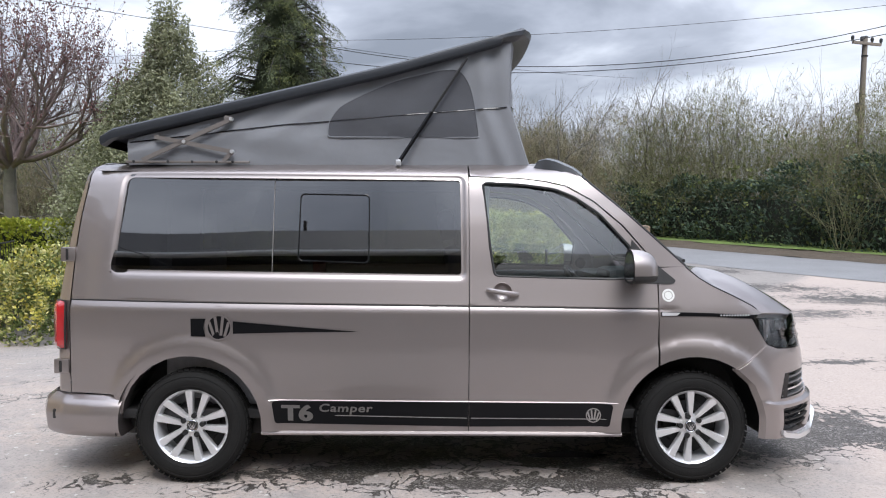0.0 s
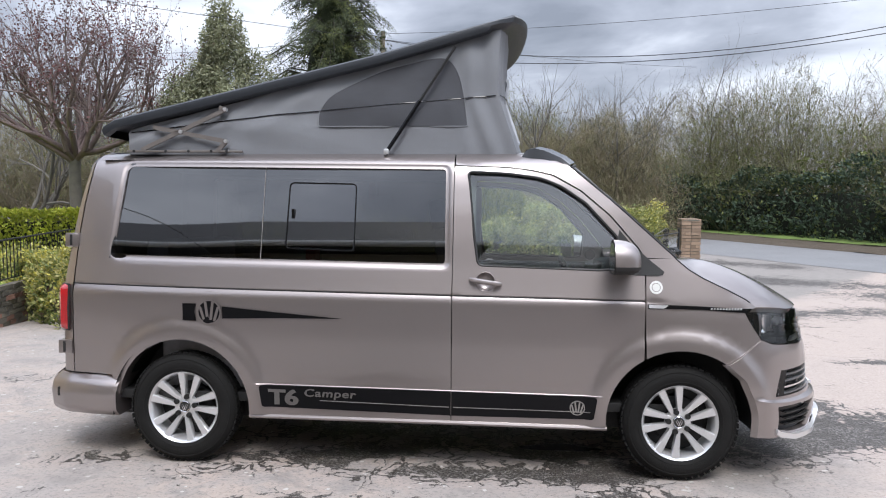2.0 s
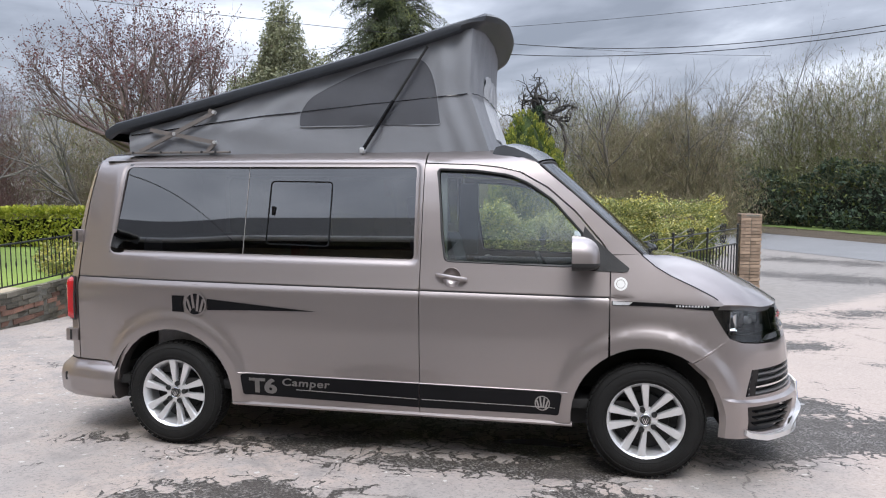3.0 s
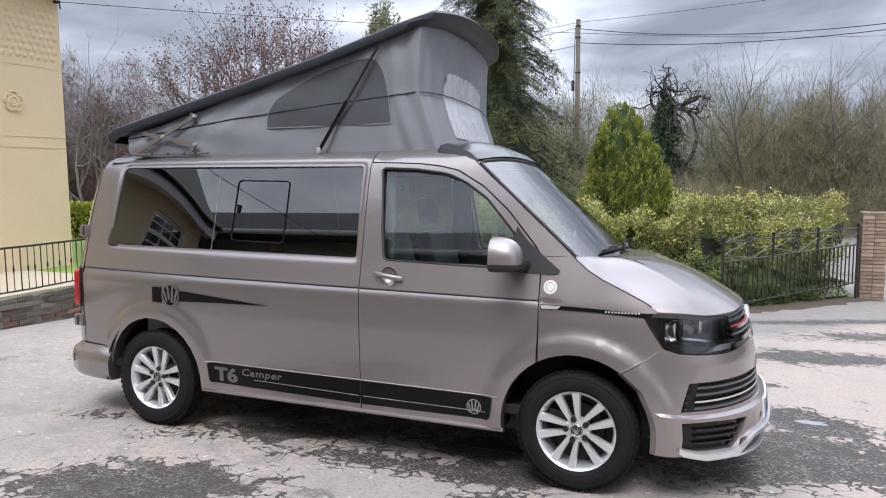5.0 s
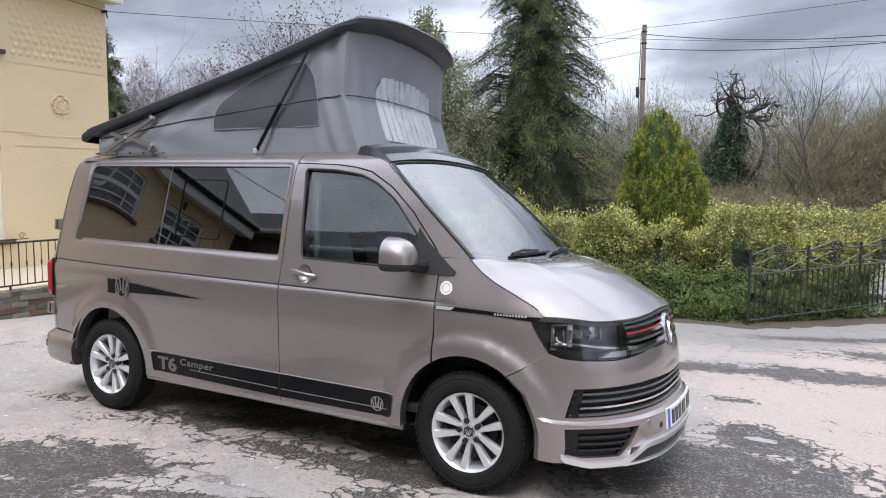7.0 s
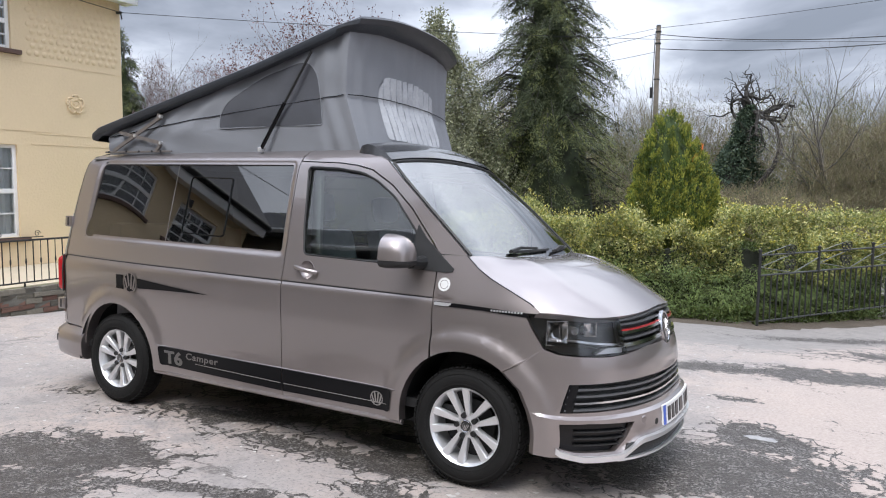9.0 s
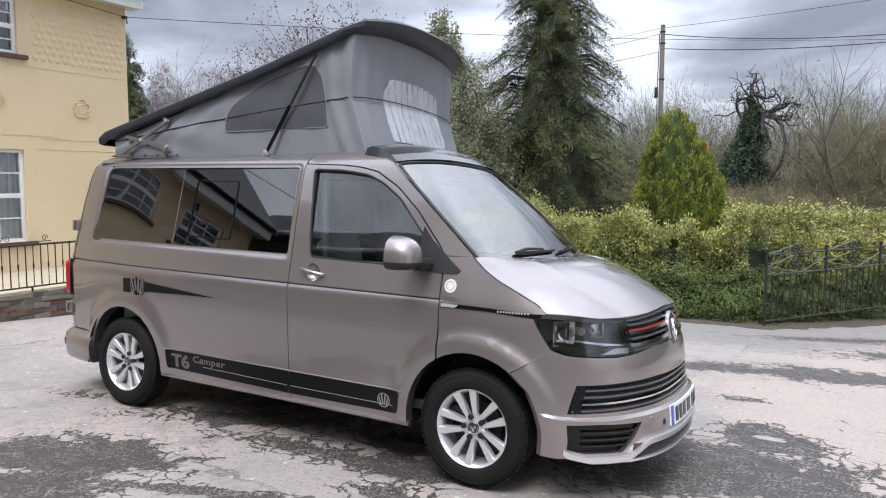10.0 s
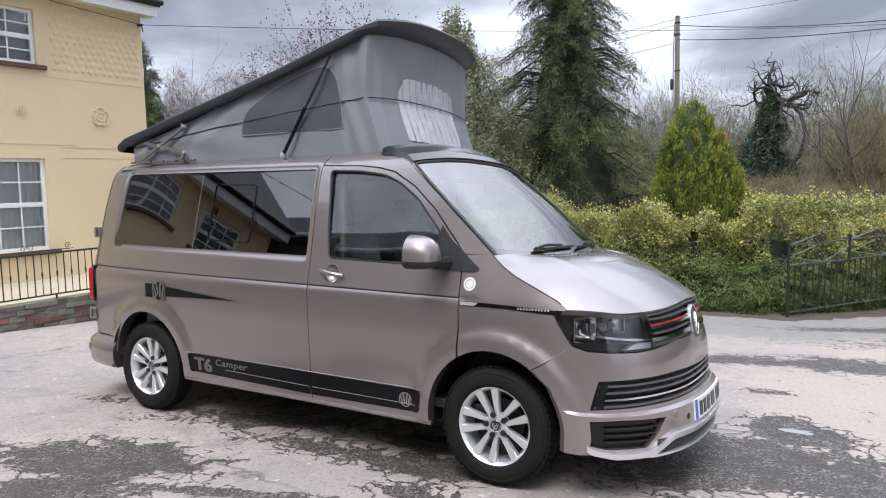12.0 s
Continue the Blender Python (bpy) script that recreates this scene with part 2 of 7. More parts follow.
def sheet(outline, fn, holes=(), lines=(), step=(0.05, 0.05), depth=0.02, inward=(0, 1, 0), unit=None):
    """A curved panel: the outline with its holes, cut from a fine grid and laid on the surface fn(u, v); its rims turn inwards by depth."""
    from mathutils.geometry import delaunay_2d_cdt
    su, sv = step
    scale = np.array([1.0, su / sv])
    loops = [dense([(u, v * scale[1]) for u, v in lp], su * 0.8) for lp in (outline, *holes)]
    rows = [dense([(u, v * scale[1]) for u, v in ln], su, False) for ln in lines]
    o = np.array(loops[0])
    gu = np.arange(o[:, 0].min() + su / 2, o[:, 0].max(), su)
    gv = np.arange(o[:, 1].min() + su / 2, o[:, 1].max(), su)
    grid = np.array([(a, b) for a in gu for b in gv])
    if len(grid):
        keep = inside(grid, loops[0])
        for lp in loops:
            keep &= edge_distance(grid, lp) > su * 0.45
        for lp in loops[1:]:
            keep &= ~inside(grid, lp)
        for row in rows:
            keep &= np.array([np.min(np.hypot(*(np.array(row) - g).T)) for g in grid]) > su * 0.4
        grid = grid[keep]
    pts, edges = [], []
    for lp in loops:
        k = len(pts)
        pts += lp
        edges += [(k + i, k + (i + 1) % len(lp)) for i in range(len(lp))]
    for row in rows:
        row = [r for r in row if inside(np.array([r]), loops[0])[0] and not any(inside(np.array([r]), lp)[0] for lp in loops[1:])]
        k = len(pts)
        pts += row
        edges += [(k + i, k + i + 1) for i in range(len(row) - 1) if math.dist(row[i], row[i + 1]) < su * 1.5]
    pts += [tuple(g) for g in grid]
    v2, _, tris, *_ = delaunay_2d_cdt([Vector(p) for p in pts], edges, [], 0, 1e-5)
    v2 = np.array([tuple(v) for v in v2])
    mid = np.array([v2[list(t)].mean(axis=0) for t in tris])
    keep = inside(mid, loops[0])
    for lp in loops[1:]:
        keep &= ~inside(mid, lp)
    tris = [tuple(t) for t, k in zip(tris, keep) if k]
    used = sorted({i for t in tris for i in t})
    back = {i: k for k, i in enumerate(used)}
    verts = [Vector(fn(v2[i][0], v2[i][1] / scale[1])) for i in used]
    tris = [tuple(back[i] for i in t) for t in tris]
    if depth:
        seen = {}
        for t in tris:
            for i in range(3):
                e = (t[i], t[(i + 1) % 3])
                seen[e] = e
        rim = [e for e in seen if (e[1], e[0]) not in seen]
        drop = {}
        for i in {i for e in rim for i in e}:
            d = inward(verts[i]) if callable(inward) else Vector(inward)
            drop[i] = len(verts)
            verts.append(verts[i] + d * depth)
        tris += [(b, a, drop[a], drop[b]) for a, b in rim]
    return verts, tris


# ---- the camper van: x runs forward from the rear axle, the near side is at negative y ----
LEAN = Matrix.Rotation(-0.058, 4, "X")
paint = material("beige_metallic_paint", (0.322, 0.284, 0.276), 0.43, 0.9, (0.304, 0.268, 0.260), 1.5, 900.0, 0.0, coat=1.0)
trim_black = material("black_plastic", (0.018, 0.018, 0.019), 0.5, 0.0, (0.012, 0.012, 0.012), 12, 300, 0.15)
gloss_black = material("gloss_black", (0.006, 0.006, 0.007), 0.12, 0.0, scale=8, spec=0.35)
decal_black = material("matt_black_decal", (0.005, 0.005, 0.006), 0.28, 0.0, scale=5, spec=0.2)
decal_grey = material("silver_grey_decal", (0.30, 0.28, 0.27), 0.4, 0.3, scale=20)
rubber = material("tyre_rubber", (0.009, 0.009, 0.009), 0.7, 0.0, (0.015, 0.0145, 0.014), 9, 120, 0.2, spec=0.15)
alloy = material("silver_alloy", (0.74, 0.74, 0.75), 0.34, 0.7, (0.66, 0.66, 0.67), 10, 200, coat=0.5)
slat_grey = material("satin_grey_plastic", (0.075, 0.078, 0.084), 0.32, 0.0, scale=10, coat=0.3)
satin_chrome = material("satin_chrome", (0.46, 0.46, 0.47), 0.26, 1.0, scale=5)
chrome = material("chrome", (0.78, 0.78, 0.79), 0.1, 1.0, scale=5)
dark_metal = material("dark_metal", (0.05, 0.05, 0.05), 0.5, 0.7, scale=20)
red_line = material("red_enamel", (0.36, 0.028, 0.03), 0.25, 0.0, scale=8)
white_plate = material("white_plate", (0.78, 0.78, 0.76), 0.35, 0.0, scale=8)
blue_plate = material("blue_plate", (0.03, 0.10, 0.50), 0.35, 0.0, scale=8)
lamp_red = material("red_lamp_lens", (0.45, 0.012, 0.015), 0.12, 0.0, (0.36, 0.01, 0.012), 14, 90, 0.1, coat=1.0)
lamp_dark = material("lamp_housing", (0.045, 0.047, 0.05), 0.25, 0.2, scale=9)
canvas_grey = material("grey_canvas", (0.215, 0.222, 0.240), 0.85, 0.0, (0.18, 0.187, 0.203), 3.0, 420, 0.2, crumple=0.30)
canvas_mesh = material("dark_mesh_canvas", (0.075, 0.078, 0.09), 0.85, 0.0, (0.06, 0.062, 0.07), 4.0, 500, 0.25, crumple=0.30)
canvas_clear = material("milky_film_window", (0.50, 0.51, 0.53), 0.25, 0.0, (0.32, 0.33, 0.35), 7.0, 60, 0.3, warp=1.2, crumple=0.4)
shell_grey = material("charcoal_shell", (0.030, 0.033, 0.040), 0.40, 0.0, (0.020, 0.023, 0.028), 6, 200, 0.1)
deflector_black = material("deflector_plastic", (0.03, 0.031, 0.034), 0.24, 0.0, (0.025, 0.026, 0.028), 6, 200, coat=0.5)
seat_cloth = material("grey_seat_cloth", (0.30, 0.30, 0.31), 0.9, 0.0, (0.18, 0.18, 0.19), 25, 160, 0.3)
dash_grey = material("dash_plastic", (0.09, 0.09, 0.093), 0.6, 0.0, scale=12, bump=0.1)
panel_grey = material("grey_door_lining", (0.26, 0.265, 0.27), 0.7, 0.0, scale=8, bump=0.1)
lining = material("grey_lining", (0.36, 0.36, 0.355), 0.9, 0.0, scale=5, bump=0.1)
arm_metal = material("taupe_steel", (0.24, 0.215, 0.20), 0.45, 0.6, scale=14)
tint_glass = glass_material("privacy_glass", (0.19, 0.195, 0.21), 0.15, 1.5)
screen_glass = glass_material("windscreen_glass", (0.42, 0.52, 0.52), 0.23, 1.52)
clear_glass = glass_material("clear_glass", (0.86, 0.95, 0.92), 0.10, 1.52)
lens_glass = glass_material("lamp_lens", (0.93, 0.94, 0.95), 0.06, 1.45)

van = thing("camper_van", "beige metallic camper van with raised grey pop-top on wet tarmac", "camper van", LEAN)


def ramp(t, xs, ys):
    return float(np.interp(t, xs, ys))


def ease(a, b, t):
    t = min(1.0, max(0.0, (t - a) / (b - a)))
    return t * t * (3 - 2 * t)


_z = np.linspace(0.15, 1.96, 400)
_w = np.interp(_z, [.15, .25, .3, .45, .7, .95, 1.03, 1.10, 1.23, 1.40, 1.55, 1.72, 1.80, 1.86, 1.90, 1.93, 1.96],
               [.855, .884, .895, .910, .930, .947, .951, .936, .911, .884, .857, .822, .80, .765, .70, .62, .5])
_k = np.exp(-np.linspace(-2, 2, 17) ** 2)
_w = np.convolve(np.pad(_w, 8, mode="edge"), _k / _k.sum(), "valid")
NOSE_Z = [.25, .35, .45, .55, .65, .75, .85, .95, 1.0, 1.1]
NOSE_X = [3.94, 3.965, 3.96, 3.94, 3.93, 3.915, 3.885, 3.865, 3.85, 3.75]
BEND = 2.6
X_BEND = 3.1
SIDE_WINDOW = rounded([(-.485, 1.252), (1.622, 1.228), (1.616, 1.818), (-.44, 1.832)], [.06, .03, .03, .05])


def grown(loop, d):
    """The loop moved outwards by d, closed."""
    out = []
    for i, p in enumerate(loop):
        t = Vector(loop[(i + 1) % len(loop)]) - Vector(loop[i - 1])
        t.normalize()
        out.append((p[0] + t.y * d, p[1] - t.x * d))
    return out + out[:1]


def crease_z(x):
    return 1.0705 - 0.0115 * x


def taper(x):
    """How far the sides draw in towards the tail."""
    return 0.105 * max(0.0, (1.6 - x) / 2.35) ** 4


def half_width(x, z):
    """Half the van's width at x and z."""
    w = float(np.interp(z, _z, _w))
    w -= taper(x)
    if x > 2.6:
        f = ease(2.6, 3.1, x)
        w = w * (1 - f) + f * ramp(z, [.2, .5, .75, .95, 1.03, 1.10, 1.20, 1.30, 1.45, 1.60, 1.80], [.94, .957, .955, .943, .932, .916, .892, .867, .832, .80, .76])
    if x > X_BEND:
        q = (x - X_BEND) / (ramp(z, NOSE_Z, NOSE_X) - X_BEND)
        w *= max(0.0, 1 - q ** BEND) ** (1 / BEND) if q < 1 else 0.0
    return w


def side(x, z, lift=0.0):
    """The near side's skin, with wheel-arch flares, the shoulder crease and the recess round the side windows."""
    w = half_width(x, z)
    for hub in (0.0, 3.0):
        r = math.hypot(x - hub, z - 0.33)
        w += 0.021 * ease(0.565, 0.485, r) * ease(2.2, 0.6, z)
    if x < 3.3:
        c = crease_z(x)
        fade = ease(2.95, 2.78, x)
        w -= fade * (0.010 * max(0.0, (z - c + 0.06) / 0.06) ** 2 if z < c else 0.010 - 0.008 * ease(c, c + 0.010, z))
    if -0.6 < x < 1.68 and 1.15 < z < 1.9:
        p = np.array([(x, z)])
        d = 0.0 if inside(p, SIDE_WINDOW)[0] else edge_distance(p, SIDE_WINDOW)[0]
        w -= 0.010 * ease(0.026, 0.0, d)
    return Vector((x, -w - lift, z))


def nose(f, z, lift=0.0):
    """The front skin; f in degrees runs from the near side (0) round the nose (90) to the far side (180)."""
    g = radians(min(f, 180 - f))
    w = half_width(X_BEND, z) + lift
    x = X_BEND + (ramp(z, NOSE_Z, NOSE_X) + lift - X_BEND) * math.sin(g) ** (2 / BEND)
    y = w * math.cos(g) ** (2 / BEND) if g < math.pi / 2 - 1e-6 else 0.0
    return Vector((x, -y if f <= 90 else y, z))


def both(name, piece, mat, parent, label="", angle=35.0):
    """A part on the near side and its mirror image on the far side."""
    me = mesh(name, *piece, angle=angle)
    near = part(name, me, mat, parent, label)
    return near, part(name, mirrored(me), mat, parent, label)


def arc(cx, cz, r, a0, a1, n=14):
    return [(cx + r * math.cos(radians(a0 + (a1 - a0) * i / n)), cz + r * math.sin(radians(a0 + (a1 - a0) * i / n))) for i in range(n + 1)]


creases = [[(-.74, crease_z(-.74) + d), (1.64, crease_z(1.64) + d)] for d in (-.05, -.035, -.022, -.012, -.004, .0, .004, .010, .024)]
rings = lambda hub: [arc(hub, .33, r, 175, 5, 20) for r in (.45, .475, .50, .53, .56)]
# rear side panel with its long window
tail_seam = [(-.670, 1.893), (-.674, 1.768), (-.702, 1.593), (-.722, 1.384), (-.730, 1.178), (-.734, .973), (-.740, .764), (-.746, .515)]
side_hole = rounded([(-.475, 1.262), (1.612, 1.238), (1.606, 1.808), (-.43, 1.822)], [.055, .025, .025, .045])
outline = [(-.64, 1.925), *tail_seam, (-.47, .510), *arc(0, .33, .425, 172, -4), (1.6555, .294), (1.6555, 1.925)]
both("side_panel", sheet(outline, side, [side_hole], creases + rings(0.0) + [grown(SIDE_WINDOW, d) for d in (0, .007, .013, .019, .027)], (.05, .035), .085), paint, van)
# front door
door_top = [(2.782, 1.281), (2.74, 1.345), (2.578, 1.534), (2.412, 1.677), (2.244, 1.772), (2.12, 1.800), (1.98, 1.816), (1.6605, 1.828)]
door_hole = rounded([(1.742, 1.792), (1.785, 1.395), (1.810, 1.232), (2.515, 1.214), (2.615, 1.220), (2.632, 1.40), (2.444, 1.608), (2.300, 1.706), (2.18, 1.755), (1.98, 1.782)], [.03, .02, .03, .01, .02, .03, .03, .04, .04, .02])
handle_hole = [(1.855 + .055 * math.cos(2 * math.pi * k / 24), 1.135 + .058 * math.sin(2 * math.pi * k / 24)) for k in range(24)]
door_outline = [(1.6605, .294), (2.572, .288), *arc(3.0, .33, .43, 184, 121, 8), (2.782, 1.0), *door_top]
doors = both("front_door", sheet(door_outline, side, [door_hole, handle_hole], [[(1.67, crease_z(1.67) + d), (2.775, crease_z(2.775) + d)] for d in (-.05, -.035, -.022, -.012, -.004, .0, .004, .010, .024)] + rings(3.0), (.05, .035), .07), paint, van)
# roof rail and windscreen pillar
pillar_edge = [(2.959, 1.290), (2.746, 1.483), (2.582, 1.63), (2.449, 1.742), (2.336, 1.838)]
rail_outline = [(x + .006, z + .007) for x, z in door_top[::-1]] + [(2.794, 1.288)] + pillar_edge + [(2.20, 1.895), (2.08, 1.925), (1.6605, 1.925)]
both("windscreen_pillar", sheet(rail_outline, side, step=(.04, .03), depth=.03), paint, van)
# front wing
bonnet_line = [(2.959, 1.290), (3.041, 1.221), (3.125, 1.171), (3.249, 1.113), (3.36, 1.056), (3.42, 1.012)]
wing_outline = [*arc(3.0, .33, .43, 119, 57, 8), (3.356, .750), (3.452, .818), (3.405, .888), (3.375, .935), (3.338, 1.004), (3.405, 1.004)] + bonnet_line[::-1] + [(2.792, 1.282), (2.7865, 1.0)]
both("front_wing", sheet(wing_outline, side, lines=rings(3.0) + [[(2.80, crease_z(2.80) + d), (2.97, crease_z(2.97) + d)] for d in (-.03, -.012, 0, .006)], step=(.035, .03), depth=.03), paint, van)
both("wing_seam", tube([side(x, z, -.007) for x, z in dense([(3.236, .688), (3.352, .752), (3.448, .819)], .03, False)], .0075, 6), paint, van)
# bumper
arch_edge = [(6.2, .682), (9.0, .635), (12.0, .59), (14.6, .49), (16.0, .40), (16.4, .262)]
upper_in = [(29.7, .641), (25.6, .488), (38, .496), (51.4, .504), (68, .511), (82, .516), (90, .517)]
upper_top = [(90, .650), (80, .657), (70, .660), (52.5, .652), (39, .645)]
lower_in = [(25.0, .436), (25.4, .304), (31.5, .286), (48.7, .287), (53.1, .359), (57.5, .440), (37.8, .444)]
head_low = [(20.4, .820), (26, .795), (35, .787), (48.5, .784), (58.9, .794), (74, .818), (90, .838)]


def flip(loop):
    return [(180 - f, z) for f, z in loop[::-1]]


lip_z = lambda f: ramp(min(f, 180 - f), [14, 25.7, 38, 51, 67, 90], [.490, .466, .470, .476, .482, .484])


def bumper(f, z):
    g = min(f, 180 - f)
    flare = 0.021 * ease(0.565, 0.485, math.hypot(nose(g, z).x - 3.0, z - .33))
    return nose(f, z, flare + 0.022 * ease(lip_z(f) + .004, lip_z(f) - .006, z) * ease(12, 24, g))


lip_lines = [[(f, lip_z(f) + d) for f in range(16, 165, 4)] for d in (.006, -.001, -.008)]
bump_outline = [*arch_edge, (24, .258), (35, .25), (55, .25), (70, .262), (90, .262)] + flip([*arch_edge, (24, .258), (35, .25), (55, .25), (70, .262)]) + flip([(19.8, .816), *head_low]) + [(90, .838)]
bump_outline = bump_outline[:-1] + head_low[::-1][1:] + [(19.8, .816)]
hole_up = upper_in + flip(upper_in[:-1]) + flip(upper_top)[:-1] + upper_top
piece = sheet(bump_outline, bumper, [hole_up, lower_in, flip(lower_in)], lip_lines, (2.2, .03), .04, lambda p: Vector((-0.8, -0.6 * (1 if p.y > 0 else -1) * min(1, abs(p.y) * 1.2), 0)))
front_bumper = part("front_bumper", mesh("front_bumper", *piece), paint, van)
back = lambda f, z: nose(f, z, -0.05)
up_big = [(28, .66), (23.5, .475), (90, .50), (156.5, .475), (152, .66), (90, .67)]
part("intake_back", mesh("intake_back", *sheet(up_big, back, step=(4, .05), depth=0)), trim_black, front_bumper)


def band(f0, f1, z0, z1, h, lift, depth, n=30, surf=nose):
    """A strip that follows the nose from f0 to f1, its lower edge from z0 to z1 (functions or numbers), h high."""
    verts, faces = [], []
    for i in range(n + 1):
        t = i / n
        f = f0 + (f1 - f0) * t
        z = z0(f) if callable(z0) else z0 + (z1 - z0) * t
        verts += [surf(f, z, lift), surf(f, z + h, lift), surf(f, z + h, lift - depth), surf(f, z, lift - depth)]
    for i in range(n):
        a, b = i * 4, i * 4 + 4
        faces += [(a + k, b + k, b + (k + 1) % 4, a + (k + 1) % 4) for k in range(4)]
    return verts, faces + [(0, 1, 2, 3), tuple(range(n * 4, n * 4 + 4))[::-1]]


for k in range(4):
    zc = lambda f, k=k: ramp(min(f, 180 - f), [28, 60, 90], [.497 + k * .036, .515 + k * .034, .522 + k * .033])
    part("intake_slat", mesh("intake_slat", *band(27.5 + k * .8, 152.5 - k * .8, zc, 0, .010, .004 - .010, .03)), chrome if k == 1 else slat_grey, front_bumper, "bright chrome intake slat" if k == 1 else "")
part("intake_cheek", mesh("intake_cheek", *sheet([(29.5, .640), (25.8, .489), (31, .492), (34, .640)], lambda f, z: nose(f, z, -.006), step=(2, .03), depth=.02, inward=(-1, 0, 0))), gloss_black, front_bumper)
part("intake_cheek", mesh("intake_cheek", *sheet(flip([(29.5, .640), (25.8, .489), (31, .492), (34, .640)]), lambda f, z: nose(f, z, -.006), step=(2, .03), depth=.02, inward=(-1, 0, 0))), gloss_black, front_bumper)
for lo in (lower_in, flip(lower_in)):
    big = [(f + (f - 41) * .06 if lo is lower_in else f + (f - 139) * .06, z + (z - .37) * .1) for f, z in lo]
    part("air_inlet", mesh("air_inlet", *sheet(big, lambda f, z: nose(f, z, -.015), step=(3, .04), depth=0)), gloss_black, front_bumper, "gloss black air inlet")
    f0, f1 = (31, 54) if lo is lower_in else (149, 126)
    for k in range(3):
        part("inlet_rib", mesh("inlet_rib", *band(f0, f1 - (k - 2) * (1.5 if f1 < 90 else -1.5), .318 + k * .036, .322 + k * .036, .006, .008, .02, 12)), trim_black, front_bumper)
# splitter
split_top = lambda f: ramp(min(f, 180 - f), [22, 26, 35, 52, 61, 79, 90], [.30, .262, .238, .240, .318, .322, .326])
part("splitter", mesh("splitter", *band(24, 156, split_top, 0, .030, .046, .05, 70)), alloy, front_bumper, "bright silver front splitter")
part("splitter_edge", mesh("splitter_edge", *band(50, 130, .236, .236, .012, .046, .05, 40)), alloy, front_bumper)
part("splitter_gap", mesh("splitter_gap", *band(54, 126, .248, .248, .075, .026, .02, 40)), trim_black, front_bumper)
for f, z, r in ((71.2, .408, .020), (62.9, .440, .022)):
    c, n0 = nose(f, z, .024), Vector((math.sin(radians(f)), -math.cos(radians(f)), 0))
    piece = moved(lathe([(0, .0), (r * .8, .0), (r, -.004), (r, -.03)], 20), Matrix.Translation(c) @ n0.to_track_quat("Y", "Z").to_matrix().to_4x4())
    part("parking_sensor", mesh("parking_sensor", *piece), dark_metal if r < .021 else paint, front_bumper)
# number plate with plain bars
part("number_plate", mesh("number_plate", *band(75.5, 104.5, .372, .372, .112, .034, .012, 20)), white_plate, van, "white front number plate with a blue band")
plate = [o for o in van.children if o.name.startswith("number_plate")][0]
part("blue_band", mesh("blue_band", *band(75.6, 77.6, .373, .373, .110, .0355, .004, 3)), blue_plate, plate)
for k in range(7):
    f = 79.2 + k * 3.5 + (1.2 if k > 3 else 0)
    part("plate_bar", mesh("plate_bar", *band(f, f + 2.3, .388, .388, .079, .0365, .004, 3)), decal_black, plate)
# grille
grille = part("grille", mesh("grille", *sheet([(57, .775), (74, .80), (90, .82), (106, .80), (123, .775), (124, 1.0), (106, 1.015), (90, 1.02), (74, 1.015), (56, 1.0)], lambda f, z: nose(f, z, -.045), step=(3, .05), depth=0)), trim_black, van, "black radiator grille with chrome and red strips")
for k, (z0, z1, h, mat, lift) in enumerate(((.806, .830, .018, slat_grey, -.008), (.832, .846, .021, chrome, .004), (.868, .880, .012, slat_grey, -.006), (.900, .914, .016, chrome, .003), (.9165, .9305, .007, red_line, -.002), (.944, .956, .010, slat_grey, -.008), (.968, .990, .008, slat_grey, -.01))):
    zz = lambda f, z0=z0, z1=z1: z0 + (z1 - z0) * ease(57, 90, min(f, 180 - f))
    part("grille_strip", mesh("grille_strip", *band(57.5, 122.5, zz, 0, h, lift, .008 if mat is red_line else .03)), mat, grille, {chrome: "chrome strip", red_line: "thin red strip"}.get(mat, ""))
badge_m = Matrix.Translation(nose(90, .884, .000)) @ Matrix.Rotation(radians(-90), 4, "Z") @ Matrix.Rotation(radians(11), 4, "X")
badge = part("front_badge", mesh("front_badge", *moved(lathe([(.086, .004), (.087, .010), (.096, .012), (.102, .004), (.102, -.03)], 40), badge_m)), satin_chrome, van, "round chrome front badge")
part("badge_disc", mesh("badge_disc", *moved(lathe([(0, .006), (.086, .006)], 32), badge_m)), gloss_black, badge)
for a, u in ((-24, -.036), (-24, -.010), (24, .036), (24, .010)):
    part("badge_bar", mesh("badge_bar", *moved(block(u - .005, .004, -.058, u + .005, .011, .058, .002), badge_m @ Matrix.Rotation(radians(a), 4, "Y"))), satin_chrome, badge)
# headlamps
lamp_loop = [(13.4, 1.004), (28, .996), (42, .986), (57, .977), (57.6, .915), (59.2, .850), (58.5, .800), (48.5, .790), (35.4, .793), (26.5, .801), (20.9, .826), (17.2, .888)]


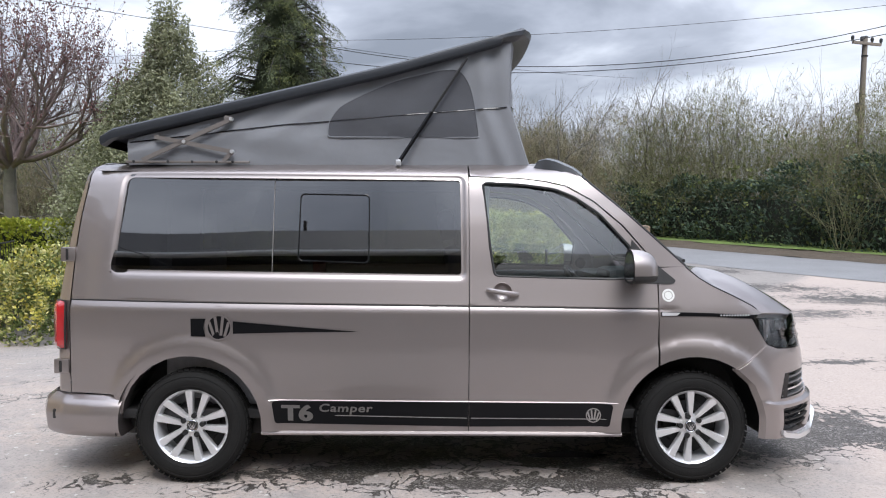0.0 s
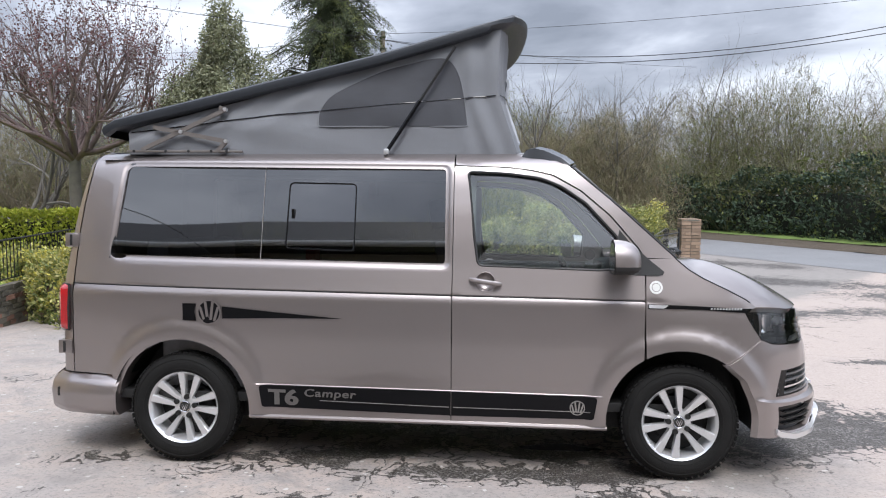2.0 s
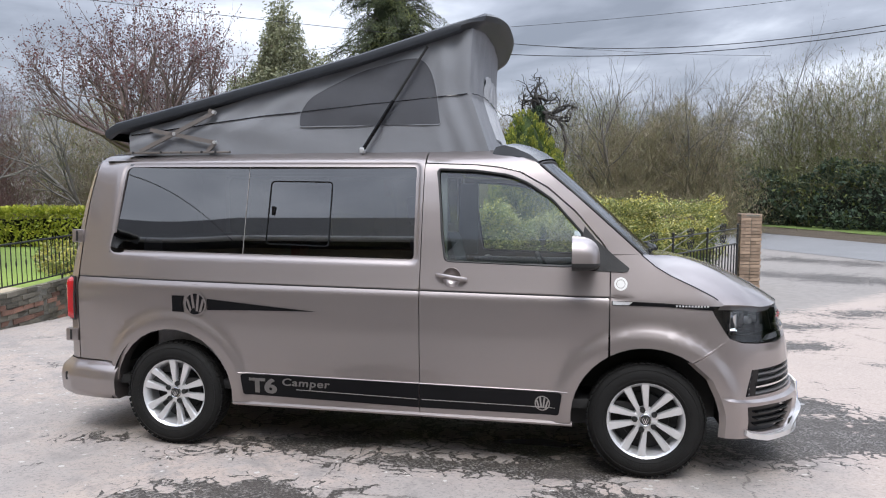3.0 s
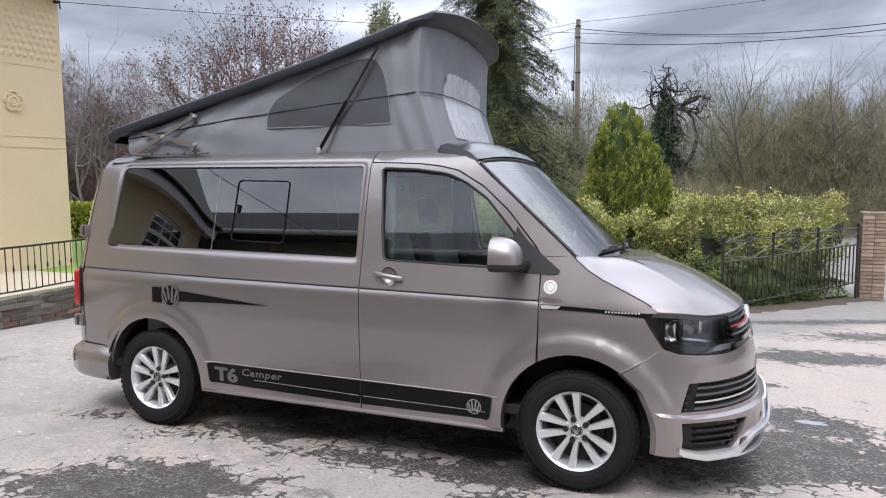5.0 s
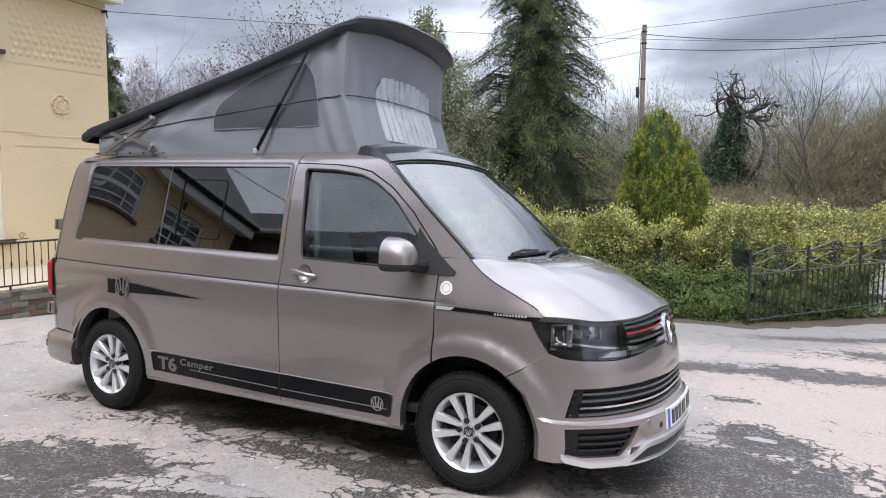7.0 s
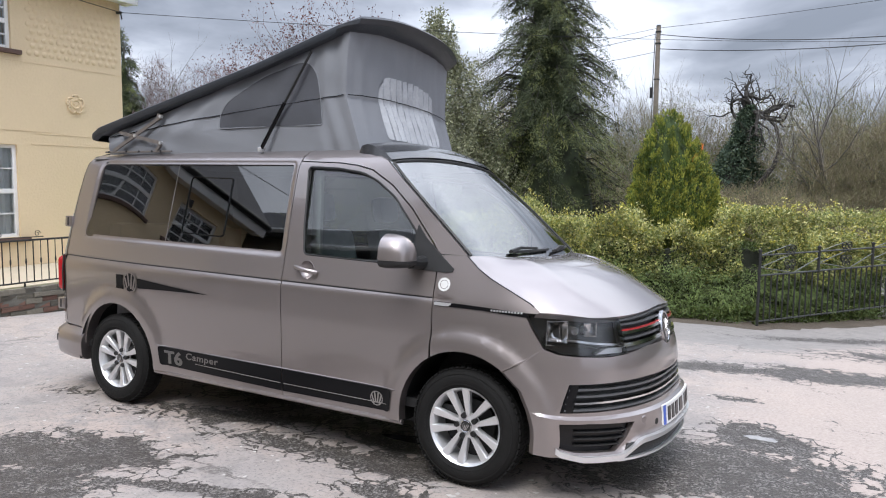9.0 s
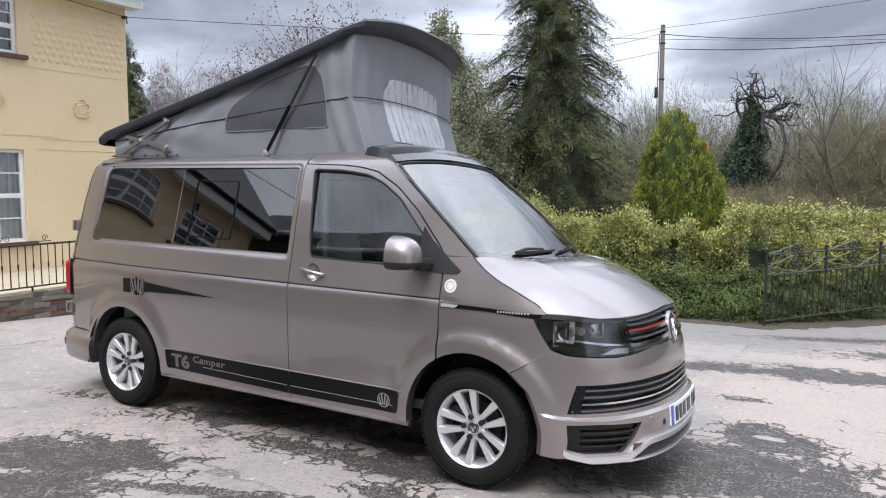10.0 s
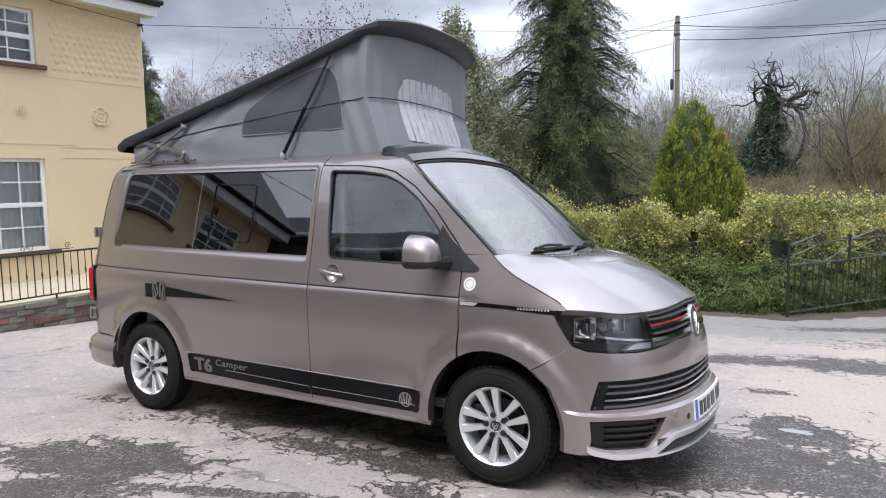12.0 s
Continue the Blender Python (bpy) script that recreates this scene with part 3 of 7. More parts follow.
def headlamp(loop, s):
    g = (lambda f: f) if s > 0 else (lambda f: 180 - f)
    lamp = part("headlamp", mesh("headlamp", *sheet(loop, lambda f, z: nose(f, z, -.075), step=(3, .03), depth=0)), lamp_dark, van, "clear headlamp with dark housing")
    wall_pts = dense(loop, 1.5)
    ring_v = [nose(f, z, d) for f, z in wall_pts for d in (-.075, -.003)]
    k = len(wall_pts)
    part("lamp_wall", mesh("lamp_wall", ring_v, [(2 * i, 2 * i + 1, 2 * ((i + 1) % k) + 1, 2 * ((i + 1) % k)) for i in range(k)]), lamp_dark, lamp)
    part("lens", mesh("lens", *sheet(loop, lambda f, z: nose(f, z, .002), step=(2.5, .025), depth=0)), lens_glass, lamp)

    def bowl(f, z, w, h, mat, name):
        c = nose(g(f), z, -.045)
        n0 = Vector((math.sin(radians(f)) * .9 + .4, -math.cos(radians(f)) * s, 0)).normalized()
        m = Matrix.Translation(c) @ n0.to_track_quat("Y", "Z").to_matrix().to_4x4() @ Matrix.Diagonal((w, 1, h, 1))
        return part(name, mesh(name, *moved(lathe([(0, -.035), (.45, -.03), (.8, -.012), (1.0, .02), (1.06, .02), (1.06, -.03)], 4 if name == "reflector" else 28), m @ Matrix.Rotation(radians(45), 4, "Y"))), mat, lamp)
    bowl(26, .905, .080, .088, chrome, "reflector")
    bowl(41.5, .930, .055, .055, chrome, "reflector")
    bowl(34, .918, .02, .02, alloy, "bulb")
    part("light_strip", mesh("light_strip", *band(g(30), g(58.5), lambda f: ramp(min(f, 180 - f), [30, 44, 58.5], [.868, .848, .836]), 0, .011, -.012, .03, 16)), chrome, lamp, "white light strip")
    part("indicator", mesh("indicator", *sheet([(g(a), b) for a, b in ((43, .797), (57, .800), (58.3, .828), (49, .828))][::s], lambda f, z: nose(f, z, -.02), step=(3, .02), depth=.02, inward=(-1, 0, 0))), alloy, lamp)
    part("lamp_shelf", mesh("lamp_shelf", *band(g(22), g(58), lambda f: ramp(min(f, 180 - f), [22, 58], [.84, .818]), 0, .020, -.025, .05, 14)), gloss_black, lamp)


headlamp(lamp_loop, 1)
headlamp(flip(lamp_loop), -1)

# bonnet, lofted from the windscreen's foot to its front edge


def bonnet_at(s, v):
    """s runs across from -1 to 1, v from the windscreen (0) to the front edge (1)."""
    a = abs(s)
    sg = -1 if s < 0 else 1
    xb = 3.10 - 0.145 * a ** 2.2
    zb = 1.272 + 0.016 * a ** 2
    yb = a * half_width(2.95, 1.29) * .996
    fz = ramp(a, [0, .45, .72, .9, 1], [1.016, .996, .988, 1.0, 1.012])
    f = 90 - 72 * a ** 1.15 if a < 1 else 18
    p = nose(max(18.5, f), fz, -.004)
    xf, yf = p.x, abs(p.y)
    # along the wing the edge follows the shut line
    x = xb + (xf - xb) * v
    edge_z = ramp(2.955 + (3.42 - 2.955) * v, [q[0] for q in bonnet_line], [q[1] for q in bonnet_line])
    mid_z = fz + (zb - fz) * (1 - v ** 1.75)
    z = mid_z + (edge_z - mid_z) * ease(.55, 1.0, a) ** 1.5
    rib = 0.010 * math.exp(-((a - .62 - .05 * v) / .07) ** 2) * ease(0, .3, v) * ease(1.0, .75, v)
    y = yb + (yf - yb) * v
    if a > .6:
        wy = half_width(x, edge_z) - .002
        y = y + (wy - y) * ease(.8, 1.0, a) if a >= 1 else y
    return Vector((x, sg * y, z + rib + .012 * math.sin(math.pi * v) * (1 - a * a)))


nu, nv = 48, 26
verts = [bonnet_at(-1 + 2 * i / nu, j / nv) for j in range(nv + 1) for i in range(nu + 1)]
verts += [bonnet_at(-1 + 2 * i / nu, 1) + Vector((-.02, 0, -.03)) for i in range(nu + 1)]
faces = [(j * (nu + 1) + i, j * (nu + 1) + i + 1, (j + 1) * (nu + 1) + i + 1, (j + 1) * (nu + 1) + i) for j in range(nv + 1) for i in range(nu)]
bonnet = part("bonnet", mesh("bonnet", verts, faces), paint, van)
both("shut_line", tube([side(x, z, .0005) for x, z in dense(bonnet_line[:-1] + [(3.385, 1.038)], .03, False)], .0035, 6), trim_black, van)


# windscreen between the pillars
def screen(s, v, lift=0.0):
    """s across, v from the foot (0) to the header (1)."""
    a = abs(s)
    edge = [(2.959, 1.290), (2.746, 1.483), (2.582, 1.63), (2.449, 1.742), (2.336, 1.838)]
    z = 1.29 + (1.838 - 1.29) * v
    x = ramp(z, [q[1] for q in edge], [q[0] for q in edge])
    y = half_width(x, z)
    bow = 1 - a ** 2.4
    return Vector((x + bow * (.155 - .075 * v) + lift * .6, s * y, z + bow * (-.022 + .075 * v) + lift * .8))


def patch(fn, nu, nv, s0=-1.0, s1=1.0, v0=0.0, v1=1.0):
    verts = [fn(s0 + (s1 - s0) * i / nu, v0 + (v1 - v0) * j / nv) for j in range(nv + 1) for i in range(nu + 1)]
    return verts, [(j * (nu + 1) + i, j * (nu + 1) + i + 1, (j + 1) * (nu + 1) + i + 1, (j + 1) * (nu + 1) + i) for j in range(nv) for i in range(nu)]


windscreen = part("windscreen", mesh("windscreen", *patch(screen, 36, 14, -.985, .985)), screen_glass, van, "clear raked windscreen")
rim = [(s / 20, v) for s, v in ((-19.4, 0), (-19.4, .25), (-19.4, .5), (-19.4, .75), (-19.2, .96))] + [(s / 20, .97) for s in range(-18, 19, 3)] + [(.96, .96), (.97, .75), (.97, .5), (.97, .25), (.97, .0)]
part("screen_seal", mesh("screen_seal", *tube([screen(s, v, .002) for s, v in rim], .009, 6)), trim_black, windscreen)
part("cowl", mesh("cowl", *patch(lambda s, v: screen(s, .0) * (1 - v) + bonnet_at(s, 0) * v + Vector((0, 0, -.030 * math.sin(math.pi * v))), 30, 4)), trim_black, van, "black plastic cowl")
for x0, x1 in ((-.60, .05), (.12, .62)):
    arm = [screen(x0, .02, .03), screen(x0 + .15, .05, .035), screen((x0 + x1) / 2 + .1, .055, .028)]
    wiper = part("wiper", mesh("wiper", *tube(arm, [.012, .010, .007], 6)), trim_black, van, "black windscreen wiper")
    part("wiper_blade", mesh("wiper_blade", *tube([screen(x0 + (x1 - x0) * t + .02, .035 + .02 * t, .014) for t in (0, .25, .5, .75, 1)], .009, 6)), trim_black, wiper)

# roof skin
def roof(s, t):
    x = -.66 + (2.40 + .66) * t
    a = abs(s)
    edge_x = ramp(t, [0, .03, .82, .92, 1], [-.70, -.62, 2.0, 2.22, 2.33])
    edge_z = ramp(t, [0, .03, .82, .90, 1], [1.885, 1.925, 1.925, 1.895, 1.840])
    x = edge_x + (1 - a ** 2.4) * .085 * ease(.8, 1, t) - (1 - a * a) * .06 * ease(.06, 0, t)
    y = s * (half_width(edge_x, edge_z) + .002)
    return Vector((x, y, edge_z + (1 - a ** 2.2) * (.030 + .03 * ease(.85, 1, t))))


part("roof_skin", mesh("roof_skin", *patch(roof, 24, 40)), paint, van)
# tailgate, rear lamps, hinges and rear bumper
def tail(s, z):
    zz = [.515, .764, .973, 1.178, 1.384, 1.593, 1.768, 1.893]
    xx = [-.746, -.740, -.734, -.730, -.722, -.702, -.674, -.670]
    x, a = ramp(z, zz, xx), abs(s)
    y = half_width(x, z)
    deep = ramp(z, [.5, 1.05, 1.3, 1.9], [.185, .185, .15, .07])
    return Vector((x - .006 - deep * (1 - a ** 3.4) ** (1 / 2.2), s * y, z))


part("tailgate", mesh("tailgate", *patch(lambda s, v: tail(s, .515 + (1.893 - .515) * v), 60, 24)), paint, van)
for sgn in (-1, 1):
    piece = patch(lambda u, v: (tail(sgn * (.998 - .115 * u), .782 + .290 * v) + Vector((.012 * (1 - ease(0, .2, u)) - .010, sgn * (.004 + .030 * ease(0, .2, u) * ease(0, .08, v) * ease(1, .92, v)), 0))), 16, 16, 0, 1)
    rear_lamp = part("tail_lamp", mesh("tail_lamp", *piece), lamp_red, van, "red tail lamp")
    part("lamp_edge", mesh("lamp_edge", *tube([tail(sgn * (.998 - .115 * u), .782 + .290 * v) + Vector((-.004, sgn * .008, 0)) for u, v in ((0, 0), (.5, 0), (1, 0), (1, .5), (1, 1), (.5, 1), (0, 1), (0, .5))], .007, 6, True)), trim_black, rear_lamp)
    for z in (1.35, .676):
        c = tail(sgn * .985, z)
        hinge = part("door_hinge", mesh("door_hinge", *block(c.x - .045, c.y - .02 * sgn, z - .044, c.x + .045, c.y + .026 * sgn, z + .044, .009)), paint, van, "painted rear door hinge cover")
        part("hinge_slot", mesh("hinge_slot", *block(c.x - .012, c.y + .024 * sgn, z - .034, c.x + .004, c.y + .029 * sgn, z + .034, .002)), trim_black, hinge)


def rear_bump(u, v):
    """u from the near wheel arch round to the far one, v from the bottom (0) to the top (1)."""
    pts = [(-.41, -.70), (-.408, -.895), (-.43, -.906), (-.60, -.893), (-.78, -.855), (-.905, -.785), (-.975, -.66), (-1.0, -.45), (-1.005, 0)]
    k = [0, .06, .09, 1 / 6, 2 / 6, 3 / 6, 4 / 6, 5 / 6, 1]
    t = u * 2 if u <= .5 else (1 - u) * 2
    x, y = ramp(t, k, [p[0] for p in pts]), ramp(t, k, [p[1] for p in pts])
    z = .258 + .245 * v
    puff = ramp(v, [0, .12, .55, .82, 1], [-.035, 0, .014, .0, -.06])
    x -= (math.sqrt(max(.0, .43 ** 2 - (z - .33) ** 2)) - .405) * max(0.0, 1 - t * 6)
    d = Vector((-ease(.2, .8, t), -(1 - ease(.5, 1, t)), 0))
    p = Vector((x, y, z)) + d.normalized() * puff
    return p if u <= .5 else Vector((p.x, -p.y, p.z))


part("rear_bumper", mesh("rear_bumper", *patch(rear_bump, 60, 12, 0, 1)), paint, van)

# underside, wheel housings, sill
part("underbody", mesh("underbody", *join(block(-.72, -.68, .22, 3.3, .68, .36, .03), block(.5, -.82, .27, 2.5, .82, .36, .02))), trim_black, van)
for sgn in (-1, 1):
    part("sill", mesh("sill", *tube([(.42, sgn * .886, .288), (1.6, sgn * .886, .283), (2.58, sgn * .890, .277)], .016, 8)), paint, van)
    for hub in (0.0, 3.0):
        shell = [(a, b) for a, b in arc(hub, .33, .45, 188, -8, 26)]
        v = [(x, sgn * y, z) for x, z in shell for y in (.90, .50)]
        v2 = [(x, sgn * .50, z) for x, z in shell] + [(hub, sgn * .5, .2)]
        f = [(2 * i, 2 * i + 1, 2 * i + 3, 2 * i + 2) for i in range(len(shell) - 1)]
        f2 = [(i, i + 1, len(shell)) for i in range(len(shell) - 1)]
        part("wheel_housing", mesh("wheel_housing", *join((v, f), (v2, f2))), trim_black, van)


# wheels
def wheel(x, sgn, turn):
    hub = .326
    m = Matrix.Translation((x, sgn * (.925 if x > 1 else .908), hub)) @ (Matrix.Identity(4) if sgn < 0 else Matrix.Rotation(math.pi, 4, "Z"))
    w = part("wheel", mesh("wheel", *lathe([(.205, .03), (.200, .06), (.195, .18)], 40)), alloy, van, at=m)
    prof = [(.214, .030), (.222, .014), (.232, .004), (.255, -.004), (.285, -.002), (.306, .008), (.322, .022), (.332, .040), (.335, .060), (.335, .15), (.332, .175), (.31, .20), (.25, .205), (.21, .185)]
    tyre = part("tyre", mesh("tyre", *lathe(prof, 64)), rubber, w)
    v, f = [], []
    for k in range(56):
        a = 2 * math.pi * k / 56
        for y0, y1, tw in ((.026, .056, .03), (.064, .105, -.03), (.112, .15, .03)):
            piece = block(-.0135, y0, .3295, .0135, y1, .3385, 0)
            v, f = join((v, f), moved(piece, Matrix.Rotation(a + tw, 4, "Y")))
    part("tread", mesh("tread", v, f, False), rubber, tyre)
    for r, wd in ((.300, .0025), (.243, .002)):
        part("tyre_ring", mesh("tyre_ring", *moved(lathe([(r - .004, 0), (r - .002, -wd), (r + .002, -wd), (r + .004, 0)], 64), Matrix.Translation((0, .004 if r > .27 else 0, 0)))), rubber, tyre)
    rim = part("rim", mesh("rim", *lathe([(.195, .075), (.200, .040), (.212, .020), (.221, .012), (.225, .018), (.222, .03)], 64)), alloy, w, "ten-spoke silver alloy wheel rim")
    part("brake_disc", mesh("brake_disc", *lathe([(0, .12), (.14, .12), (.145, .135)], 40)), trim_black, w)
    part("wheel_well", mesh("wheel_well", *lathe([(.14, .15), (.20, .15)], 40)), trim_black, w)
    for k in range(5):
        for off in (-1, 1):
            ang = 2 * math.pi * k / 5 - turn
            r0, r1 = .046, .212
            cs = []
            for t in (0, .25, .5, .75, 1):
                r = r0 + (r1 - r0) * t
                th = math.asin(off * (.0185 + .0345 * t) / r)
                hw = .0118 + .0135 * t
                y = .046 - .026 * t
                cs.append((r, th, hw, y))
            v, f = [], []
            for r, th, hw, y in cs:
                c = Vector((math.sin(th) * r, y, math.cos(th) * r))
                sd = Vector((math.cos(th), 0, -math.sin(th)))
                v += [c - sd * hw + Vector((0, .008, 0)), c - sd * hw * .78, c + sd * hw * .78, c + sd * hw + Vector((0, .008, 0)), c + sd * hw + Vector((0, .035, 0)), c - sd * hw + Vector((0, .035, 0))]
            for i in range(4):
                a, b = i * 6, i * 6 + 6
                f += [(a + q, a + (q + 1) % 6, b + (q + 1) % 6, b + q) for q in range(6)]
            part("spoke", mesh("spoke", v, f, angle=25), alloy, rim, at=Matrix.Rotation(ang + math.pi / 2, 4, "Y"))
    part("wheel_centre", mesh("wheel_centre", *lathe([(0, .040), (.036, .040), (.042, .043), (.070, .048), (.076, .075)], 32)), alloy, rim)
    cap = part("centre_cap", mesh("centre_cap", *lathe([(0, .032), (.030, .033), (.035, .037), (.037, .045)], 28)), dark_metal, rim, "dark centre cap with a silver ring")
    part("cap_ring", mesh("cap_ring", *tube([(.032 * math.cos(a), .034, .032 * math.sin(a)) for a in (2 * math.pi * k / 28 for k in range(28))], .0025, 5, True)), chrome, rim)
    for a, u in ((-.42, -.014), (-.42, -.004), (.42, .014), (.42, .004)):
        part("cap_bar", mesh("cap_bar", *moved(block(u - .002, .030, -.020, u + .002, .034, .020, .001), Matrix.Rotation(a, 4, "Y"))), chrome, rim)
    for k in range(5):
        a = 2 * math.pi * k / 5 + turn
        part("wheel_bolt", mesh("wheel_bolt", *moved(lathe([(0, .034), (.010, .034), (.012, .036), (.015, .030), (.0165, .033), (.0165, .06)], 10), Matrix.Translation((.060 * math.cos(a), 0, .060 * math.sin(a))))), dark_metal, rim)


for x in (0.0, 3.0):
    for sgn in (-1, 1):
        wheel(x, sgn, radians(34 if x > 1 else 8))

# side glass
on_glass = lambda x, z, lift=0.0: Vector((x, -(ramp(z, [1.2, 1.85], [.918, .776]) - .017 * (1.6 - x) - .016 * ease(.4, -.5, x)) + .016 - lift, z))


def pane(corners):
    """A bent pane between four corners, given from the lower back one round to the upper back one."""
    a, b, c, d = (Vector(q) for q in corners)
    return patch(lambda u, v: on_glass(*a.lerp(b, u).lerp(d.lerp(c, u), v)), 16, 8, 0, 1)


near_rear, far_rear = both("rear_side_window", pane([(-.500, 1.243), (.4765, 1.232), (.4715, 1.836), (-.450, 1.842)]), tint_glass, van, "dark tinted rear side window")
near_mid, far_mid = both("middle_side_window", pane([(.4815, 1.232), (1.634, 1.218), (1.628, 1.826), (.4765, 1.836)]), tint_glass, van, "dark tinted side window with a sliding pane")
slide = rounded([(.632, 1.318), (1.056, 1.306), (1.053, 1.715), (.636, 1.722)], .03)
both("slider_seal", tube([on_glass(x, z, .003) for x, z in slide], .0045, 5, True), gloss_black, near_mid)
part("slider_pane", mesh("slider_pane", *sheet(slide, lambda x, z: on_glass(x, z, -.012), step=(.1, .1), depth=.004)), tint_glass, near_mid)
part("slider_catch", mesh("slider_catch", *moved(block(-.009, -.01, -.028, .009, .004, .028, .003), Matrix.Translation(on_glass(.668, 1.53, .006)))), gloss_black, near_mid)
both("pane_joint", tube([on_glass(.479, 1.25, .001), on_glass(.476, 1.5, .001), on_glass(.473, 1.82, .001)], .002, 5), decal_grey, near_rear)
for door in doors:
    sg = 1 if door is doors[0] else -1
    door_pane = mesh("door_window", *sheet([(x, z) for x, z in door_hole], lambda x, z: Vector((x, -ramp(z, [1.2, 1.85], [.924, .768]) + .004 + .010 * ease(2.2, 2.7, x), z)), step=(.12, .1), depth=.004))
    part("door_window", door_pane if sg > 0 else mirrored(door_pane), clear_glass, door, "clear front door window")
    seal = mesh("window_seal", *tube([side(x, z, -.004) for x, z in door_hole], .009, 6, True))
    part("window_seal", seal if sg > 0 else mirrored(seal), trim_black, door)
    grip = [side(1.765, 1.150, .012), side(1.79, 1.147, .035), side(1.855, 1.138, .042), side(1.92, 1.129, .036), side(1.945, 1.124, .014)]
    me = mesh("door_handle", *tube(grip, [.012, .0145, .0145, .0145, .012], 10))
    part("door_handle", me if sg > 0 else mirrored(me), paint, door, "body-coloured door handle")
    cup = moved(lathe([(0, .036), (.026, .034), (.044, .024), (.054, .006), (.0585, -.0015), (.060, .003)], 28), Matrix.Translation(side(1.855, 1.135)) @ Matrix.Diagonal((.96, 1, 1, 1)))
    me = mesh("handle_cup", *cup)
    part("handle_cup", me if sg > 0 else mirrored(me), paint, door)
    # black corner plate and mirror
    corner = [(2.636, 1.452), (2.70, 1.375), (2.80, 1.287), (2.894, 1.210), (2.885, 1.192), (2.852, 1.186), (2.60, 1.195), (2.612, 1.223), (2.626, 1.40)]
    me = mesh("corner_plate", *sheet(corner, lambda x, z: side(x, z, .006), step=(.05, .04), depth=.012))
    part("corner_plate", me if sg > 0 else mirrored(me), trim_black, door)
    mirror = part("door_mirror", mesh("door_mirror", *[(v, f) if sg > 0 else ([(q[0], -q[1], q[2]) for q in v], [t[::-1] for t in f]) for v, f in [tube([(2.69, -.88, 1.235), (2.68, -.96, 1.232), (2.675, -1.02, 1.240)], [.045, .034, .04], 10)]][0]), trim_black, van, "door mirror with body-coloured cap")

    def cap(u, v):
        """The mirror's shell: u round from inboard to outboard, v from the front to the rim that faces back."""
        a = math.pi * u
        w, h = .114, .105
        k = math.sin(a) ** .62
        front = 1 - (1 - v) ** 2.2
        return Vector((2.722 - .155 * (v ** 1.6), -1.080 + math.cos(a) * w * front ** .5, 1.248 + k * h * 1.42 * front ** .55))
    vs, fs = patch(cap, 20, 10, 0, 1)
    # cap's lower half is black plastic
    low = patch(lambda u, v: Vector((cap(u, v).x, cap(u, v).y, 1.250 - (cap(u, v).z - 1.248) * .30 - .004)), 20, 10, 0, 1)
    back_rim = [cap(u / 20, 1) for u in range(21)] + [Vector((q.x, q.y, 1.250 - (q.z - 1.248) * .30 - .004)) for q in (cap(u / 20, 1) for u in range(19, 0, -1))]
    rim_plate = ([Vector((2.570, q.y, q.z)) for q in back_rim], [tuple(range(len(back_rim)))])
    glass = ([Vector((2.566, -1.080 + (q.y + 1.080) * .84, 1.29 + (q.z - 1.29) * .84)) for q in back_rim], [tuple(range(len(back_rim)))])
    for nm, pc, mt in (("mirror_cap", (vs, fs), paint), ("mirror_base", low, trim_black), ("mirror_rim", rim_plate, trim_black), ("mirror_glass", glass, chrome)):
        me = mesh(nm, *pc)
        part(nm, me if sg > 0 else mirrored(me), mt, mirror)

# black tube laid in the shoulder crease stands in for the groove's shade
both("shoulder_moulding", tube([side(x, crease_z(x) + .002, .0005) for x in np.linspace(-.740, 1.652, 60)], .0045, 6), trim_black, van)
both("shoulder_moulding", tube([side(x, crease_z(x) + .002, .0005) for x in np.linspace(1.665, 2.778, 30)], .0045, 6), trim_black, van)
# decals


def decal(name, loop, mat, parent, label="", lift=0.0):
    return part(name, mesh(name, *sheet(loop, lambda x, z: side(x, z, .0055 + lift), step=(.04, .03), depth=0)), mat, parent, label)


stripe = decal("sill_stripe", rounded([(.505, .350), (1.6545, .328), (1.6545, .476), (.486, .484)], [.02, .002, .002, .02]), decal_black, van, "black sill stripe with grey lettering")
front_stripe = decal("sill_stripe", rounded([(1.6615, .328), (2.500, .330), (2.520, .466), (1.6615, .475)], [.002, .02, .02, .002]), decal_black, van, "black sill stripe with a round emblem")
both("stripe_trim", tube([side(x, ramp(x, [.46, 2.56], [.490, .472]), .002) for x in np.linspace(.47, 2.55, 30)], .004, 5), paint, van)
decal("stripe_line", [(.86, .395), (1.646, .378), (1.646, .383), (.86, .400)], decal_grey, stripe, lift=.002)
decal("stripe_line", [(1.672, .378), (2.48, .372), (2.48, .377), (1.672, .383)], decal_grey, front_stripe, lift=.002)


def lettering(text, size, x, z, mat, parent, shear=0.0, spread=1.0, bold=.03):
    cu = bpy.data.curves.new("lettering", "FONT")
    cu.body, cu.size, cu.shear, cu.extrude, cu.space_character = text, size, shear, 0.0004, spread
    cu.offset = size * bold
    ob = new("lettering", cu)
    me = bpy.data.meshes.new_from_object(ob.evaluated_get(bpy.context.evaluated_depsgraph_get()))
    bpy.data.objects.remove(ob)
    for v in me.vertices:
        p = side(x + v.co.x, z + v.co.y, .009)
        v.co = (p.x, p.y - v.co.z, p.z)
    return part("lettering", me, mat, parent, "grey lettering")


def on_stripe(text, size, x, z, shear=0.0, wide=1.0, bold=.03, lift=.0085, spread=1.0):
    ob = lettering(text, size, 0, 0, decal_grey, stripe, shear, spread, bold)
    for v in ob.data.vertices:
        u, t = v.co.x * wide, v.co.z
        p = side(x + u, z - .012 * u + t, lift)
        v.co = p


